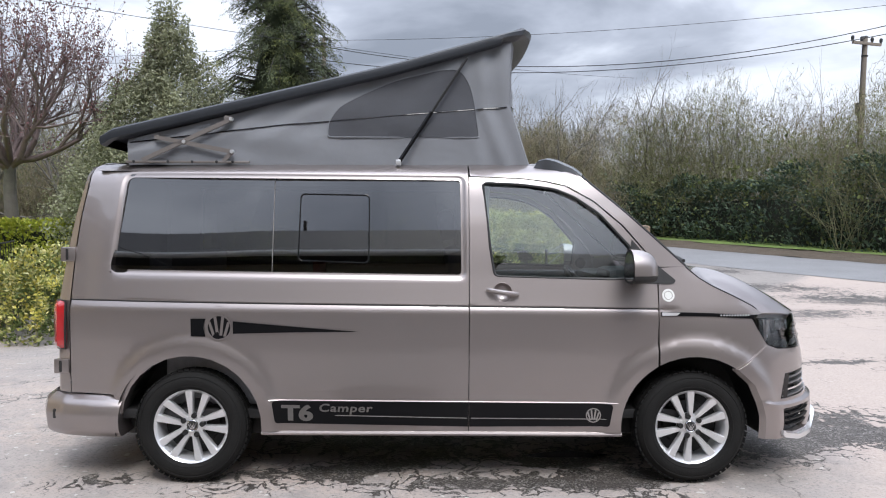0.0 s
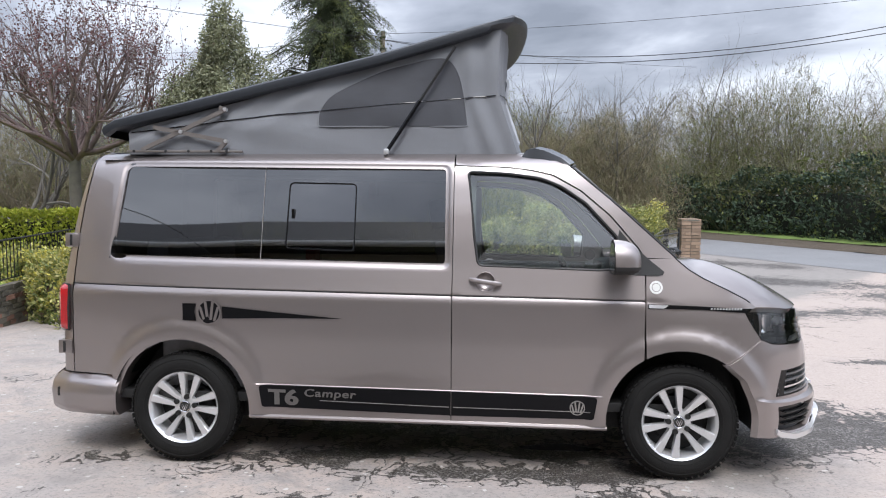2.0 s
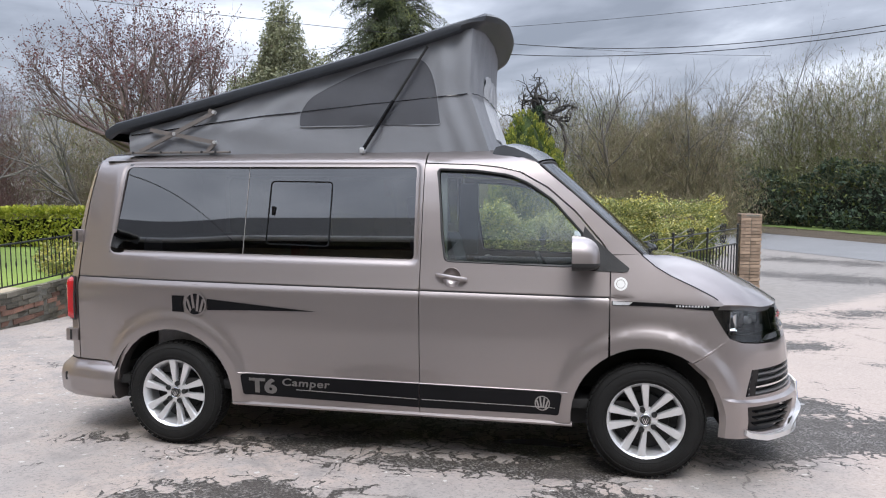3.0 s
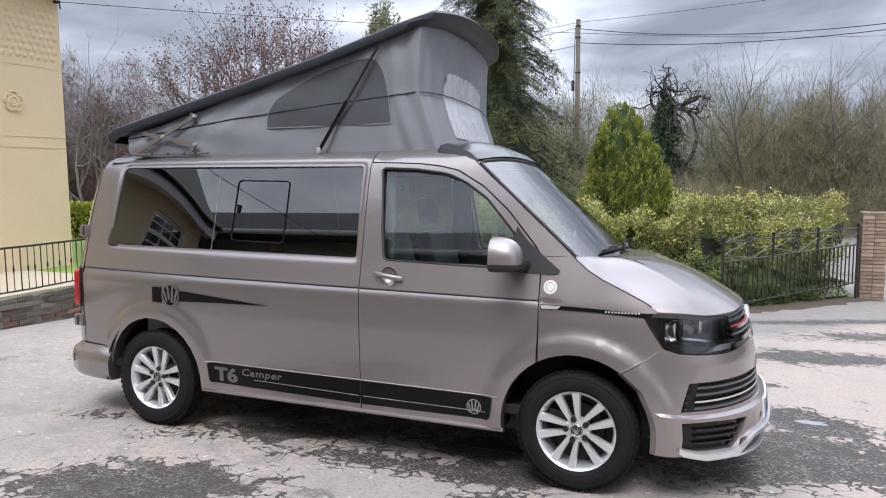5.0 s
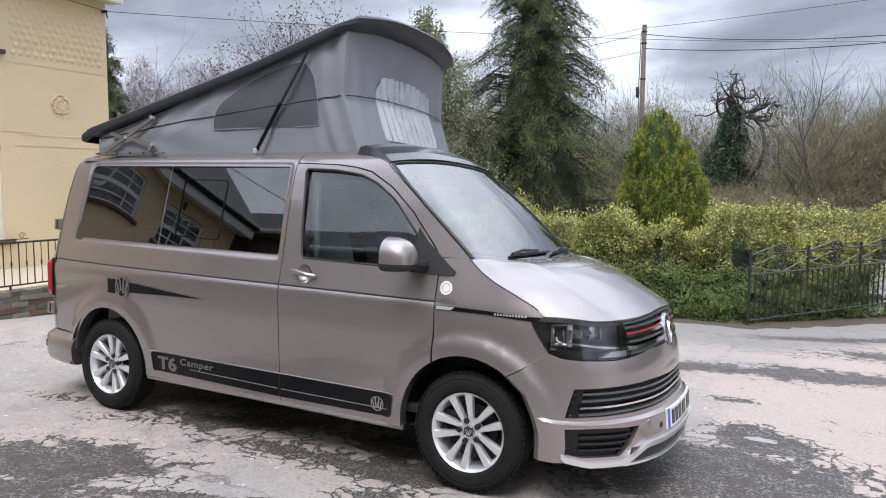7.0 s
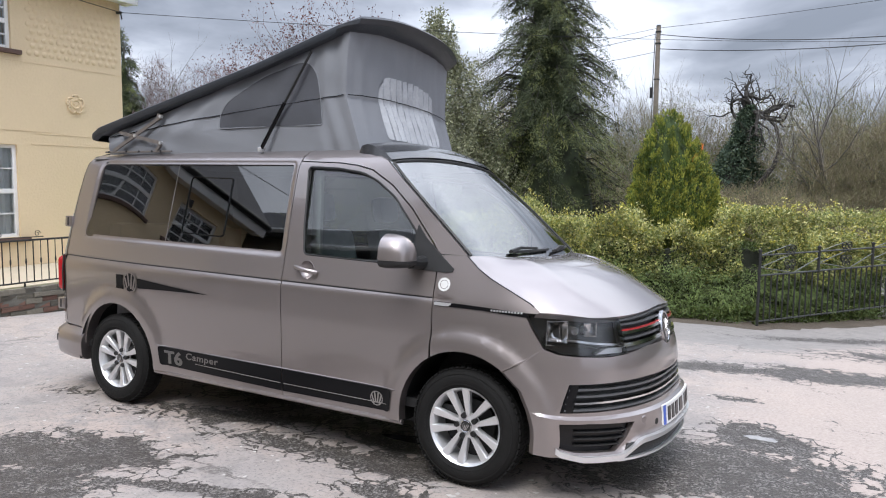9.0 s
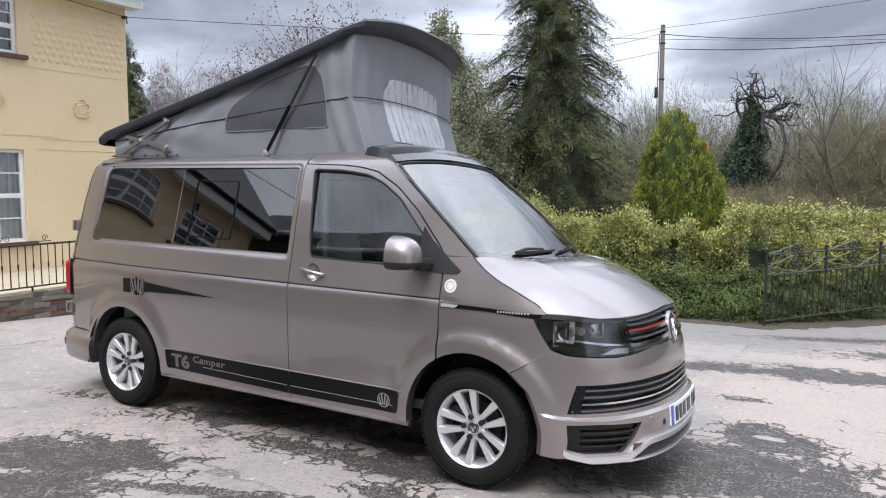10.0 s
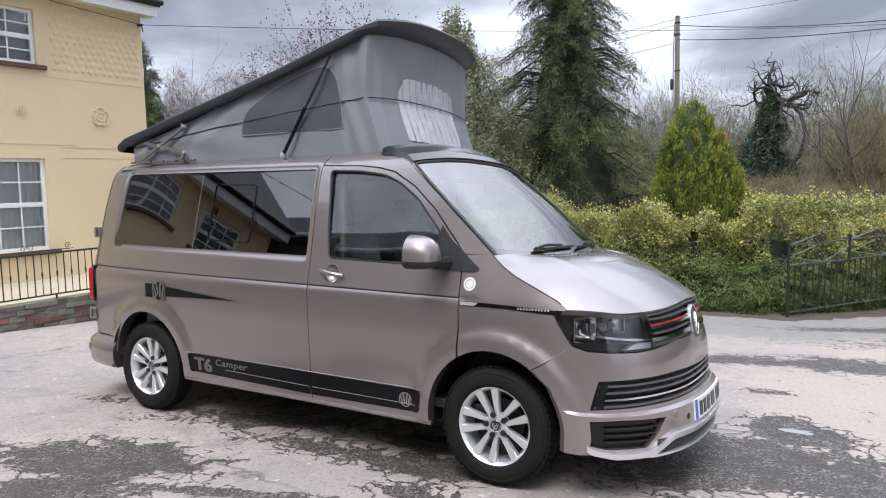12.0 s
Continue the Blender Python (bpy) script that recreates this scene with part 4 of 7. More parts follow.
on_stripe("T6", .128, .543, .370, 0.0, 1.28, .03)
on_stripe("T6", .128, .550, .370, 0.0, 1.28, .03, .0094)
on_stripe("Camper", .066, .762, .422, 0.12, 1.36, .022, .0085, 1.10)


def emblem(x, z, r, parent, dark, light):
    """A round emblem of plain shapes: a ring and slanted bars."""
    n = 40
    ring = [side(x + q * math.cos(a), z + q * math.sin(a), .008) for q in (r, r * .86) for a in (2 * math.pi * k / n for k in range(n))]
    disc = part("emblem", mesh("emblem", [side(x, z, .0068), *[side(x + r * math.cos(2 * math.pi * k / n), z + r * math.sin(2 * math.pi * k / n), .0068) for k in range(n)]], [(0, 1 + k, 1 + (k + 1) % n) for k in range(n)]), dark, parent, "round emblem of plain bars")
    part("emblem_ring", mesh("emblem_ring", ring, [(k, (k + 1) % n, n + (k + 1) % n, n + k) for k in range(n)]), light, disc)
    for x0, za, x1, zb in ((-.74, .42, -.40, -.70), (-.30, .80, -.12, -.62), (.30, .80, .12, -.62), (.74, .42, .40, -.70)):
        q = r * .11
        pts = [(x + x0 * r - q, z + za * r), (x + x0 * r + q, z + za * r), (x + x1 * r + q, z + zb * r), (x + x1 * r - q, z + zb * r)]
        part("emblem_bar", mesh("emblem_bar", [side(a, b, .008) for a, b in pts], [(0, 1, 2, 3)]), light, disc)


emblem(2.405, .398, .045, front_stripe, decal_black, decal_grey)
flash = decal("side_flash", [(.012, .872), (.100, .870), (.092, .90), (.088, .925), (.092, .95), (.102, .976), (.012, .976)], decal_black, van, "black tapering flash with a round emblem")
decal("flash_tail", [(.264, .888), (.62, .898), (1.008, .902), (.62, .932), (.264, .962)], decal_black, flash)
emblem(.182, .926, .078, flash, decal_black, paint)
decal("wing_strip", [(2.796, .998), (2.92, .998), (3.10, .996), (3.365, .980), (3.352, 1.004), (3.10, 1.016), (2.796, 1.024)], decal_black, van, "gloss black wing strip")
strip = [o for o in van.children if o.name.startswith("wing_strip")][0]
decal("side_repeater", rounded([(2.800, 1.001), (2.890, 1.001), (2.912, 1.019), (2.800, 1.021)], .006), alloy, strip, "clear side repeater", .004)
for k in range(11):
    x = 3.15 + k * .017
    decal("strip_bar", [(x, .998), (x + .010, .998), (x + .011, 1.008), (x + .001, 1.008)], alloy, strip, lift=.003)
n = 28
st = part("round_sticker", mesh("round_sticker", [side(2.845, 1.120, .002), *[side(2.845 + .038 * math.cos(2 * math.pi * k / n), 1.120 + .038 * math.sin(2 * math.pi * k / n), .002) for k in range(n)]], [(0, 1 + k, 1 + (k + 1) % n) for k in range(n)]), white_plate, van, "round pale sticker")
part("sticker_ring", mesh("sticker_ring", *tube([side(2.845 + .024 * math.cos(2 * math.pi * k / n), 1.120 + .024 * math.sin(2 * math.pi * k / n), .002) for k in range(n)], .002, 5, True)), decal_grey, st)

# pop-top
def top_z(x):
    """Underside of the raised roof along its side."""
    return ramp(x, [-.64, -.45, .157, 1.205, 1.836, 2.08], [2.010, 2.055, 2.205, 2.475, 2.668, 2.735])


def shell_at(s, t):
    """The raised roof: s across, t from its back (0) to its front (1); a shallow tray with a rounded rim."""
    a = abs(s)
    xe = -.60 + 2.60 * t
    x = xe + .09 * ease(.86, 1, t) * (1 - a ** 2.6)
    z = ramp(xe, [-.60, -.575, .157, 1.205, 1.906, 1.994], [2.085, 2.117, 2.289, 2.536, 2.722, 2.765])
    z += .012 * ease(.6, 1, t) + .055 * (1 - a ** 2.5) * ease(0, .25, t)
    return Vector((x, s * (.70 - .06 * ease(.93, 1.0, t) ** 2), z))


ns, nt = 28, 40
loop_s = [-1 + 2 * i / ns for i in range(ns + 1)]
verts, faces = patch(lambda s, v: shell_at(s, v), ns, nt)
k0 = len(verts)
edge = [(-1, j / nt) for j in range(nt + 1)] + [(s, 1) for s in loop_s[1:]] + [(1, 1 - j / nt) for j in range(1, nt + 1)] + [(s, 0) for s in loop_s[::-1][1:-1]]
out_dir = lambda s, t: Vector(((t > .985) * 1.0 - (t < .015) * 1.0, (s > .985) * 1.0 - (s < -.985) * 1.0, 0)).normalized()
rows = []
for lift, drop in ((0, 0), (.016, -.012), (.020, -.035), (.012, -.062), (-.02, -.072)):
    rows.append(len(verts))
    for s, t in edge:
        deep = 1.0 + .45 * ease(.965, 1.0, t)
        d = out_dir(s, t)
        fl = 1.0 + .5 * ease(.92, 1, t)
        verts.append(shell_at(s, t) + d * lift * fl + Vector((-.09 * ease(.93, 1, t) * (drop / -.072) ** 2, 0, drop * deep)))
for a, b in zip(rows, rows[1:]):
    m = len(edge)
    faces += [(a + i, a + (i + 1) % m, b + (i + 1) % m, b + i) for i in range(m)]
pop = part("pop_top_shell", mesh("pop_top_shell", verts, faces), shell_grey, van, "charcoal raised roof shell")
faces_under = patch(lambda s, v: shell_at(s * .985, .01 + v * .975) + Vector((0, 0, -.05)), 14, 24)
part("roof_lining", mesh("roof_lining", *faces_under), canvas_mesh, pop)


def canvas_front_x(z):
    return ramp(z, [1.90, 2.28, 2.55, 2.75], [2.045, 1.915, 1.918, 1.93])


def canvas_side(sgn):
    def fn(u, v):
        z1 = top_z(-.46 + 2.38 * u) + .01
        z = 1.905 + (z1 - 1.905) * v
        x = -.46 + (canvas_front_x(z) + .46) * u
        z = 1.905 + (top_z(min(x, 1.93)) + .01 - 1.905) * v
        fold = .007 * math.sin(x * 7 + v * 9 + 1) * math.sin(math.pi * v) * ease(.0, .3, u) + .010 * noise.noise(Vector((x * 4, z * 4, 2.0)))
        fold += .014 * ease(.84, .95, u) * math.sin(u * 95 + v * 2) + .006 * math.sin(x * 16 - v * 12) * ease(.2, .8, v)
        fold *= 1 - u ** 24
        return Vector((x, sgn * (.655 + fold + .012 * math.sin(math.pi * v) ), z))
    return fn


for sgn in (-1, 1):
    fn = canvas_side(sgn)
    cs = part("canvas_side", mesh("canvas_side", *patch(fn, 110, 30, 0, 1)), canvas_grey, van, "grey canvas side of the pop-top")
    win = rounded([(.781, 2.083), (1.729, 2.085), (1.70, 2.30), (1.671, 2.416), (1.61, 2.507), (1.486, 2.506), (1.204, 2.441), (.992, 2.348), (.851, 2.27), (.785, 2.175)], [.02, .02, .05, .06, .05, .05, .1, .08, .06, .05])

    def on_canvas(x, z, lift=.004):
        u = (x + .46) / (canvas_front_x(z) + .46)
        v = (z - 1.905) / (top_z(min(x, 1.93)) + .01 - 1.905)
        p = fn(u, v)
        return Vector((x, p.y + sgn * lift, z))
    part("mesh_window", mesh("mesh_window", *sheet(win, on_canvas, step=(.05, .05), depth=0)), canvas_mesh, cs, "dark mesh window in the canvas")
    part("window_hem", mesh("window_hem", *tube([on_canvas(x, z) for x, z in win], .004, 5, True)), canvas_grey, cs)
    part("canvas_seam", mesh("canvas_seam", *tube([on_canvas(x, ramp(x, [-.466, .499, 1.728, 1.919], [2.04, 2.156, 2.261, 2.276]), .004) for x in np.linspace(-.44, 1.90, 60)], .0035, 5)), gloss_black, cs)
    strut = part("gas_strut", mesh("gas_strut", *tube([(1.228, sgn * .705, 1.925), (1.43, sgn * .705, 2.236)], .013, 8)), gloss_black, van, "black gas strut")
    part("strut_rod", mesh("strut_rod", *tube([(1.42, sgn * .705, 2.22), (1.648, sgn * .70, 2.57)], .009, 8)), dark_metal, strut)
    part("strut_joint", mesh("strut_joint", *moved(block(-.016, -.02, -.018, .016, .02, .018, .006), Matrix.Translation((1.225, sgn * .70, 1.922)))), alloy, strut)
    # scissor hinge at the back
    rail = part("hinge_rail", mesh("hinge_rail", *block(-.46, sgn * .675, 1.915, .30, sgn * .70, 1.928, .003)), arm_metal, van, "steel hinge rail")
    for x in (-.41, -.2, -.05, .1, .2):
        part("rail_bolt", mesh("rail_bolt", *moved(lathe([(0, -.004), (.008, -.004), (.009, .0)], 8), Matrix.Translation((x, sgn * .702, 1.922)))), dark_metal, rail)

    def bar(a, b, w):
        a, b = Vector(a), Vector(b)
        d = (b - a).normalized()
        up = Vector((-d.z, 0, d.x)) * w
        t = Vector((0, sgn * .006, 0))
        v = [q + s1 * up + s2 * t for q in (a, b) for s1 in (-1, 1) for s2 in (-1, 1)]
        return v, [(0, 1, 3, 2), (4, 6, 7, 5), (0, 4, 5, 1), (2, 3, 7, 6), (0, 2, 6, 4), (1, 5, 7, 3)]
    for a, b in (((-.36, 1.93), (.19, 2.186)), ((-.283, 2.075), (.195, 1.985)), ((.195, 1.985), (.14, 1.925)), ((.19, 2.186), (.15, 2.2))):
        part("scissor_arm", mesh("scissor_arm", *bar((a[0], sgn * .695, a[1]), (b[0], sgn * .695, b[1]), .013)), arm_metal, rail)
    for x, z in ((.19, 2.186), (.195, 1.985), (-.10, 2.045)):
        part("arm_pin", mesh("arm_pin", *moved(lathe([(0, -.012), (.012, -.012), (.014, .012)], 10), Matrix.Translation((x, sgn * .70, z)))), alloy, rail)


def canvas_front(s, v):
    z1 = 2.70 + .06 * (1 - abs(s) ** 2.5)
    z = 1.90 + (z1 - 1.90) * v
    a = abs(s)
    fold = .010 * noise.noise(Vector((s * 8, z * 3, 7.0))) + .008 * math.sin(s * 30) * ease(.75, 1, a)
    return Vector((canvas_front_x(z) + (1 - a ** 3) * .05 + fold * (1 - a ** 8), s * (.655 + .012 * math.sin(math.pi * v)), z))


front_cloth = part("canvas_front", mesh("canvas_front", *patch(canvas_front, 70, 34)), canvas_grey, van, "grey canvas front of the pop-top")
cfw = rounded([(-.52, .14), (.56, .14), (.60, .45), (.52, .62), (.1, .66), (-.44, .65), (-.54, .55)], [.05, .05, .06, .08, .1, .06, .05])
part("film_window", mesh("film_window", *sheet(cfw, lambda s, v: canvas_front(s, v) + Vector((.007 + .007 * math.sin(s * 55 + v * 6) + .005 * noise.noise(Vector((s * 30, v * 9, 1))), 0, 0)), step=(.02, .02), depth=0)), canvas_clear, front_cloth, "milky wrinkled film window")
part("canvas_seam", mesh("canvas_seam", *tube([canvas_front(s, .468) + Vector((.012, 0, 0)) for s in np.linspace(-.99, .99, 50)], .0035, 5)), gloss_black, front_cloth)
# wind deflector ahead of the canvas
def deflector(s, v):
    a = abs(s)
    prof_x = [2.06, 2.09, 2.14, 2.20, 2.30, 2.355]
    prof_z = [1.885, 1.935, 1.945, 1.930, 1.885, 1.842]
    k = [0, .15, .3, .5, .8, 1]
    bow = (1 - a ** 2.6)
    return Vector((ramp(v, k, prof_x) + bow * .085, s * (.70 + .06 * v), ramp(v, k, prof_z) + bow * .052))


spoiler = part("wind_deflector", mesh("wind_deflector", *patch(deflector, 40, 20)), deflector_black, van, "charcoal wind deflector above the windscreen")
for sgn in (-1, 1):
    v = [deflector(sgn, t) for t in np.linspace(0, 1, 12)]
    low = [Vector((p.x, p.y + sgn * .012, 1.86 - .05 * ease(.5, 1, t))) for p, t in zip(v, np.linspace(0, 1, 12))]
    part("deflector_cheek", mesh("deflector_cheek", v + low, [(i, i + 1, 13 + i, 12 + i) for i in range(11)]), deflector_black, spoiler)

# cab and cabin
floor_piece = block(-.85, -.84, .36, 2.95, .84, .42, .01)
part("cabin_floor", mesh("cabin_floor", *floor_piece), trim_black, van)
part("head_lining", mesh("head_lining", *patch(lambda s, t: Vector((-.62 + 2.86 * t, s * .70, 1.865)), 2, 2)), lining, van)
for sgn in (-1, 1):
    for x0, x1, z0, z1 in ((-.25, 1.62, .80, 1.21), (1.74, 2.70, .80, 1.18)):
        part("inner_panel", mesh("inner_panel", *block(x0, sgn * .80, z0, x1, sgn * .83, z1, .01)), panel_grey, van)
    part("pillar_lining", mesh("pillar_lining", *block(1.63, sgn * .69, 1.2, 1.79, sgn * .73, 1.78, .02)), lining, van)
dash = part("dashboard", mesh("dashboard", *join(block(2.62, -.84, .78, 3.06, .84, 1.20, .08), block(2.50, -.20, .55, 2.70, .20, 1.10, .05), block(2.56, .18 - .78, 1.12, 2.80, .18 - .38, 1.265, .06))), dash_grey, van, "dark dashboard")
for k in range(6):
    part("air_vent", mesh("air_vent", *block(2.604, -.78, 1.05 + k * .02, 2.622, -.66, 1.058 + k * .02, .002)), trim_black, dash)
ring = [Vector((2.42, -.40, 1.10)) + Matrix.Rotation(radians(-28), 3, "Y") @ Vector((0, .185 * math.cos(a), .185 * math.sin(a))) for a in (2 * math.pi * k / 32 for k in range(32))]
steer = part("steering_wheel", mesh("steering_wheel", *tube(ring, .016, 8, True)), trim_black, van)
part("steering_hub", mesh("steering_hub", *moved(block(-.03, -.085, -.07, .03, .085, .06, .02), Matrix.Translation((2.43, -.40, 1.09)) @ Matrix.Rotation(radians(-28), 4, "Y"))), dash_grey, steer)
for a in (0, math.pi, -math.pi / 2):
    part("steering_spoke", mesh("steering_spoke", *tube([Vector((2.43, -.40, 1.09)), Vector((2.42, -.40, 1.10)) + Matrix.Rotation(radians(-28), 3, "Y") @ Vector((0, .175 * math.cos(a), .175 * math.sin(a)))], .014, 6)), dash_grey, steer)
part("steering_column", mesh("steering_column", *tube([(2.45, -.40, 1.08), (2.75, -.40, .95)], .04, 8)), dash_grey, steer)


def seat(x, y, wide):
    s = part("cab_seat", mesh("cab_seat", *block(x, y - wide / 2, .62, x + .50, y + wide / 2, .80, .06)), seat_cloth, van, "grey cloth cab seat")
    part("seat_back", mesh("seat_back", *moved(block(-.07, -wide / 2, 0, .07, wide / 2, .66, .055), Matrix.Translation((x + .02, y, .74)) @ Matrix.Rotation(radians(-14), 4, "Y"))), seat_cloth, s)
    part("head_rest", mesh("head_rest", *moved(block(-.05, -.13, 0, .05, .13, .20, .04), Matrix.Translation((x - .17, y, 1.44)) @ Matrix.Rotation(radians(-10), 4, "Y"))), seat_cloth, s)
    part("seat_box", mesh("seat_box", *block(x + .02, y - wide * .42, .42, x + .42, y + wide * .42, .62, .02)), dash_grey, s)


seat(1.72, -.42, .52)
seat(1.72, .42, .52)
part("mirror_inside", mesh("mirror_inside", *block(2.50, -.11, 1.66, 2.53, .11, 1.73, .015)), trim_black, van)
bench = part("rear_bench", mesh("rear_bench", *block(-.20, -.78, .42, .42, .40, .82, .06)), seat_cloth, van, "dark rear bench seat")
part("bench_back", mesh("bench_back", *block(-.30, -.78, .78, -.14, .40, 1.36, .05)), seat_cloth, bench)
part("red_cushion", mesh("red_cushion", *moved(block(-.04, -.09, -.09, .04, .09, .09, .035), Matrix.Translation((.70, -.45, 1.27)))), red_line, bench, "red cushion")


# ---- the yard ----
def ground_z(x, y):
    """The yard falls gently away towards the road and is level beyond."""
    return float(np.interp(y, [-400, -8, 3, 5, 8.6, 10.5, 12.3, 17, 26, 60, 400], [.45, .455, -.183, -.335, -.63, -.735, -.83, -.92, -.95, -.9, -.6])) - .009


def fast_mesh(name, verts, faces, smooth=False):
    """A mesh from arrays: verts (n, 3), faces (m, 3 or 4)."""
    me = bpy.data.meshes.new(name)
    verts, faces = np.asarray(verts, np.float32), np.asarray(faces, np.int32)
    k = faces.shape[1]
    me.vertices.add(len(verts))
    me.vertices.foreach_set("co", verts.ravel())
    me.loops.add(faces.size)
    me.loops.foreach_set("vertex_index", faces.ravel())
    me.polygons.add(len(faces))
    me.polygons.foreach_set("loop_start", np.arange(0, faces.size, k, dtype=np.int32))
    if smooth:
        me.polygons.foreach_set("use_smooth", np.ones(len(faces), bool))
    me.update(calc_edges=True)
    return me


def worn_ground():
    """Weathered concrete with broken dark tarmac where the wear attribute is high, thin cracks, and stains."""
    m = bpy.data.materials.new("worn_yard")
    m.use_nodes = True
    n, l = m.node_tree.nodes, m.node_tree.links
    b = n["Principled BSDF"]
    tc = n.new("ShaderNodeTexCoord")

    def tex(scale, detail=5.0, rough=0.55, warp=0.0):
        t = n.new("ShaderNodeTexNoise")
        t.inputs["Scale"].default_value, t.inputs["Detail"].default_value = scale, detail
        t.inputs["Roughness"].default_value, t.inputs["Distortion"].default_value = rough, warp
        l.new(tc.outputs["Object"], t.inputs["Vector"])
        return t.outputs["Fac"]

    def math_(op, a, c, clamp=False):
        q = n.new("ShaderNodeMath")
        q.operation, q.use_clamp = op, clamp
        for i, v in enumerate((a, c)):
            if isinstance(v, (int, float)):
                q.inputs[i].default_value = v
            else:
                l.new(v, q.inputs[i])
        return q.outputs[0]

    def span(v, a, c, lo=0.0, hi=1.0):
        q = n.new("ShaderNodeMapRange")
        q.interpolation_type = "SMOOTHSTEP"
        q.inputs["From Min"].default_value, q.inputs["From Max"].default_value = a, c
        q.inputs["To Min"].default_value, q.inputs["To Max"].default_value = lo, hi
        l.new(v, q.inputs["Value"])
        return q.outputs[0]

    def blend(f, a, c):
        q = n.new("ShaderNodeMix")
        q.data_type = "RGBA"
        l.new(f, q.inputs["Factor"])
        for i, v in ((6, a), (7, c)):
            if isinstance(v, tuple):
                q.inputs[i].default_value = (*v, 1)
            else:
                l.new(v, q.inputs[i])
        return q.outputs[2]

    wear = n.new("ShaderNodeAttribute")
    wear.attribute_name = "wear"
    stones = n.new("ShaderNodeTexVoronoi")
    stones.inputs["Scale"].default_value = 85.0
    l.new(tc.outputs["Object"], stones.inputs["Vector"])
    veins = n.new("ShaderNodeTexVoronoi")
    veins.feature = "DISTANCE_TO_EDGE"
    veins.inputs["Scale"].default_value = 6.5
    bend, bent = n.new("ShaderNodeTexNoise"), n.new("ShaderNodeVectorMath")
    bend.inputs["Scale"].default_value, bend.inputs["Detail"].default_value = 4.0, 6.0
    l.new(tc.outputs["Object"], bend.inputs["Vector"])
    bent.operation = "MULTIPLY_ADD"
    bent.inputs[1].default_value = (0.45, 0.45, 0.0)
    l.new(bend.outputs["Color"], bent.inputs[0])
    l.new(tc.outputs["Object"], bent.inputs[2])
    l.new(bent.outputs[0], veins.inputs["Vector"])
    pebble = n.new("ShaderNodeTexVoronoi")
    pebble.inputs["Scale"].default_value = 42.0
    l.new(tc.outputs["Object"], pebble.inputs["Vector"])
    fine, mid, big = tex(46, 8, .7), tex(5.5, 9, .68, .6), tex(.55, 6, .6, .4)
    # patches with ragged edges; where the wear is middling only the veins open
    edge = math_("ADD", wear.outputs["Fac"], math_("ADD", math_("MULTIPLY", math_("SUBTRACT", mid, .5), 1.3), math_("MULTIPLY", math_("SUBTRACT", tex(1.7, 6, .6, .5), .5), 1.1)))
    patch_f = span(edge, .50, .56)
    open_v = math_("MULTIPLY", math_("SUBTRACT", edge, .12), .26)
    vein_f = math_("MULTIPLY", span(math_("SUBTRACT", open_v, veins.outputs["Distance"]), .0, .012), span(edge, .13, .26))
    hair = n.new("ShaderNodeTexVoronoi")
    hair.feature = "DISTANCE_TO_EDGE"
    hair.inputs["Scale"].default_value = .42
    l.new(bent.outputs[0], hair.inputs["Vector"])
    hair_f = math_("MULTIPLY", span(hair.outputs["Distance"], .006, .002), span(tex(.8, 3), .50, .58))
    dark = math_("MAXIMUM", math_("MAXIMUM", patch_f, vein_f), math_("MULTIPLY", hair_f, .55), True)
    pale = blend(span(big, .35, .65), (.275, .252, .240), (.392, .327, .286))
    pale = blend(span(mid, .38, .66), pale, (.325, .293, .272))
    pale = blend(span(fine, .50, .66, 0, .75), pale, (.17, .16, .155))
    pale = blend(span(tex(2.2, 8, .72, .8), .50, .64, 0, .55), pale, (.215, .20, .19))
    pale = blend(span(tex(17, 8, .78), .56, .66, 0, .6), pale, (.16, .15, .145))
    pale = blend(span(pebble.outputs["Color"], .90, .93, 0, .8), pale, (.50, .48, .45))
    # a pinkish beige slab lies in front of the van
    far = n.new("ShaderNodeSeparateXYZ")
    l.new(tc.outputs["Object"], far.inputs[0])
    pale = blend(span(math_("ADD", far.outputs["X"], math_("MULTIPLY", big, 2.0)), 4.5, 5.6, 0, .78), pale, blend(span(fine, .35, .7), (.43, .358, .312), (.335, .278, .246)))
    # asphalt takes over further down towards the road
    sep = n.new("ShaderNodeSeparateXYZ")
    l.new(tc.outputs["Object"], sep.inputs[0])
    shift = math_("MULTIPLY", math_("MAXIMUM", math_("SUBTRACT", sep.outputs["X"], 4.2), 0.0), 1.3)
    down = span(math_("ADD", math_("SUBTRACT", sep.outputs["Y"], shift), math_("MULTIPLY", mid, 3.0)), 6.8, 7.8, 0, .8)
    pale = blend(down, pale, blend(span(mid, .3, .7), (.16, .155, .15), (.24, .225, .21)))
    # unseen ground behind the camera, darkened to dim what the van's lower body reflects
    pale = blend(span(math_("ADD", sep.outputs["Y"], mid), -3.3, -2.7, 1, 0), pale, blend(span(fine, .3, .7), (.055, .053, .052), (.085, .082, .08)))
    grit = blend(span(stones.outputs["Color"], .40, .95), (.052, .046, .042), (.27, .25, .23))
    grit = blend(span(tex(7.0, 7, .7), .40, .62, 0, .85), grit, (.062, .053, .047))
    l.new(blend(dark, pale, grit), b.inputs["Base Color"])
    l.new(math_("SUBTRACT", span(fine, .2, .8, .72, .95), math_("MULTIPLY", dark, .28)), b.inputs["Roughness"])
    b.inputs["Specular IOR Level"].default_value = 0.4
    bump = n.new("ShaderNodeBump")
    bump.inputs["Strength"].default_value, bump.inputs["Distance"].default_value = 0.55, 0.012
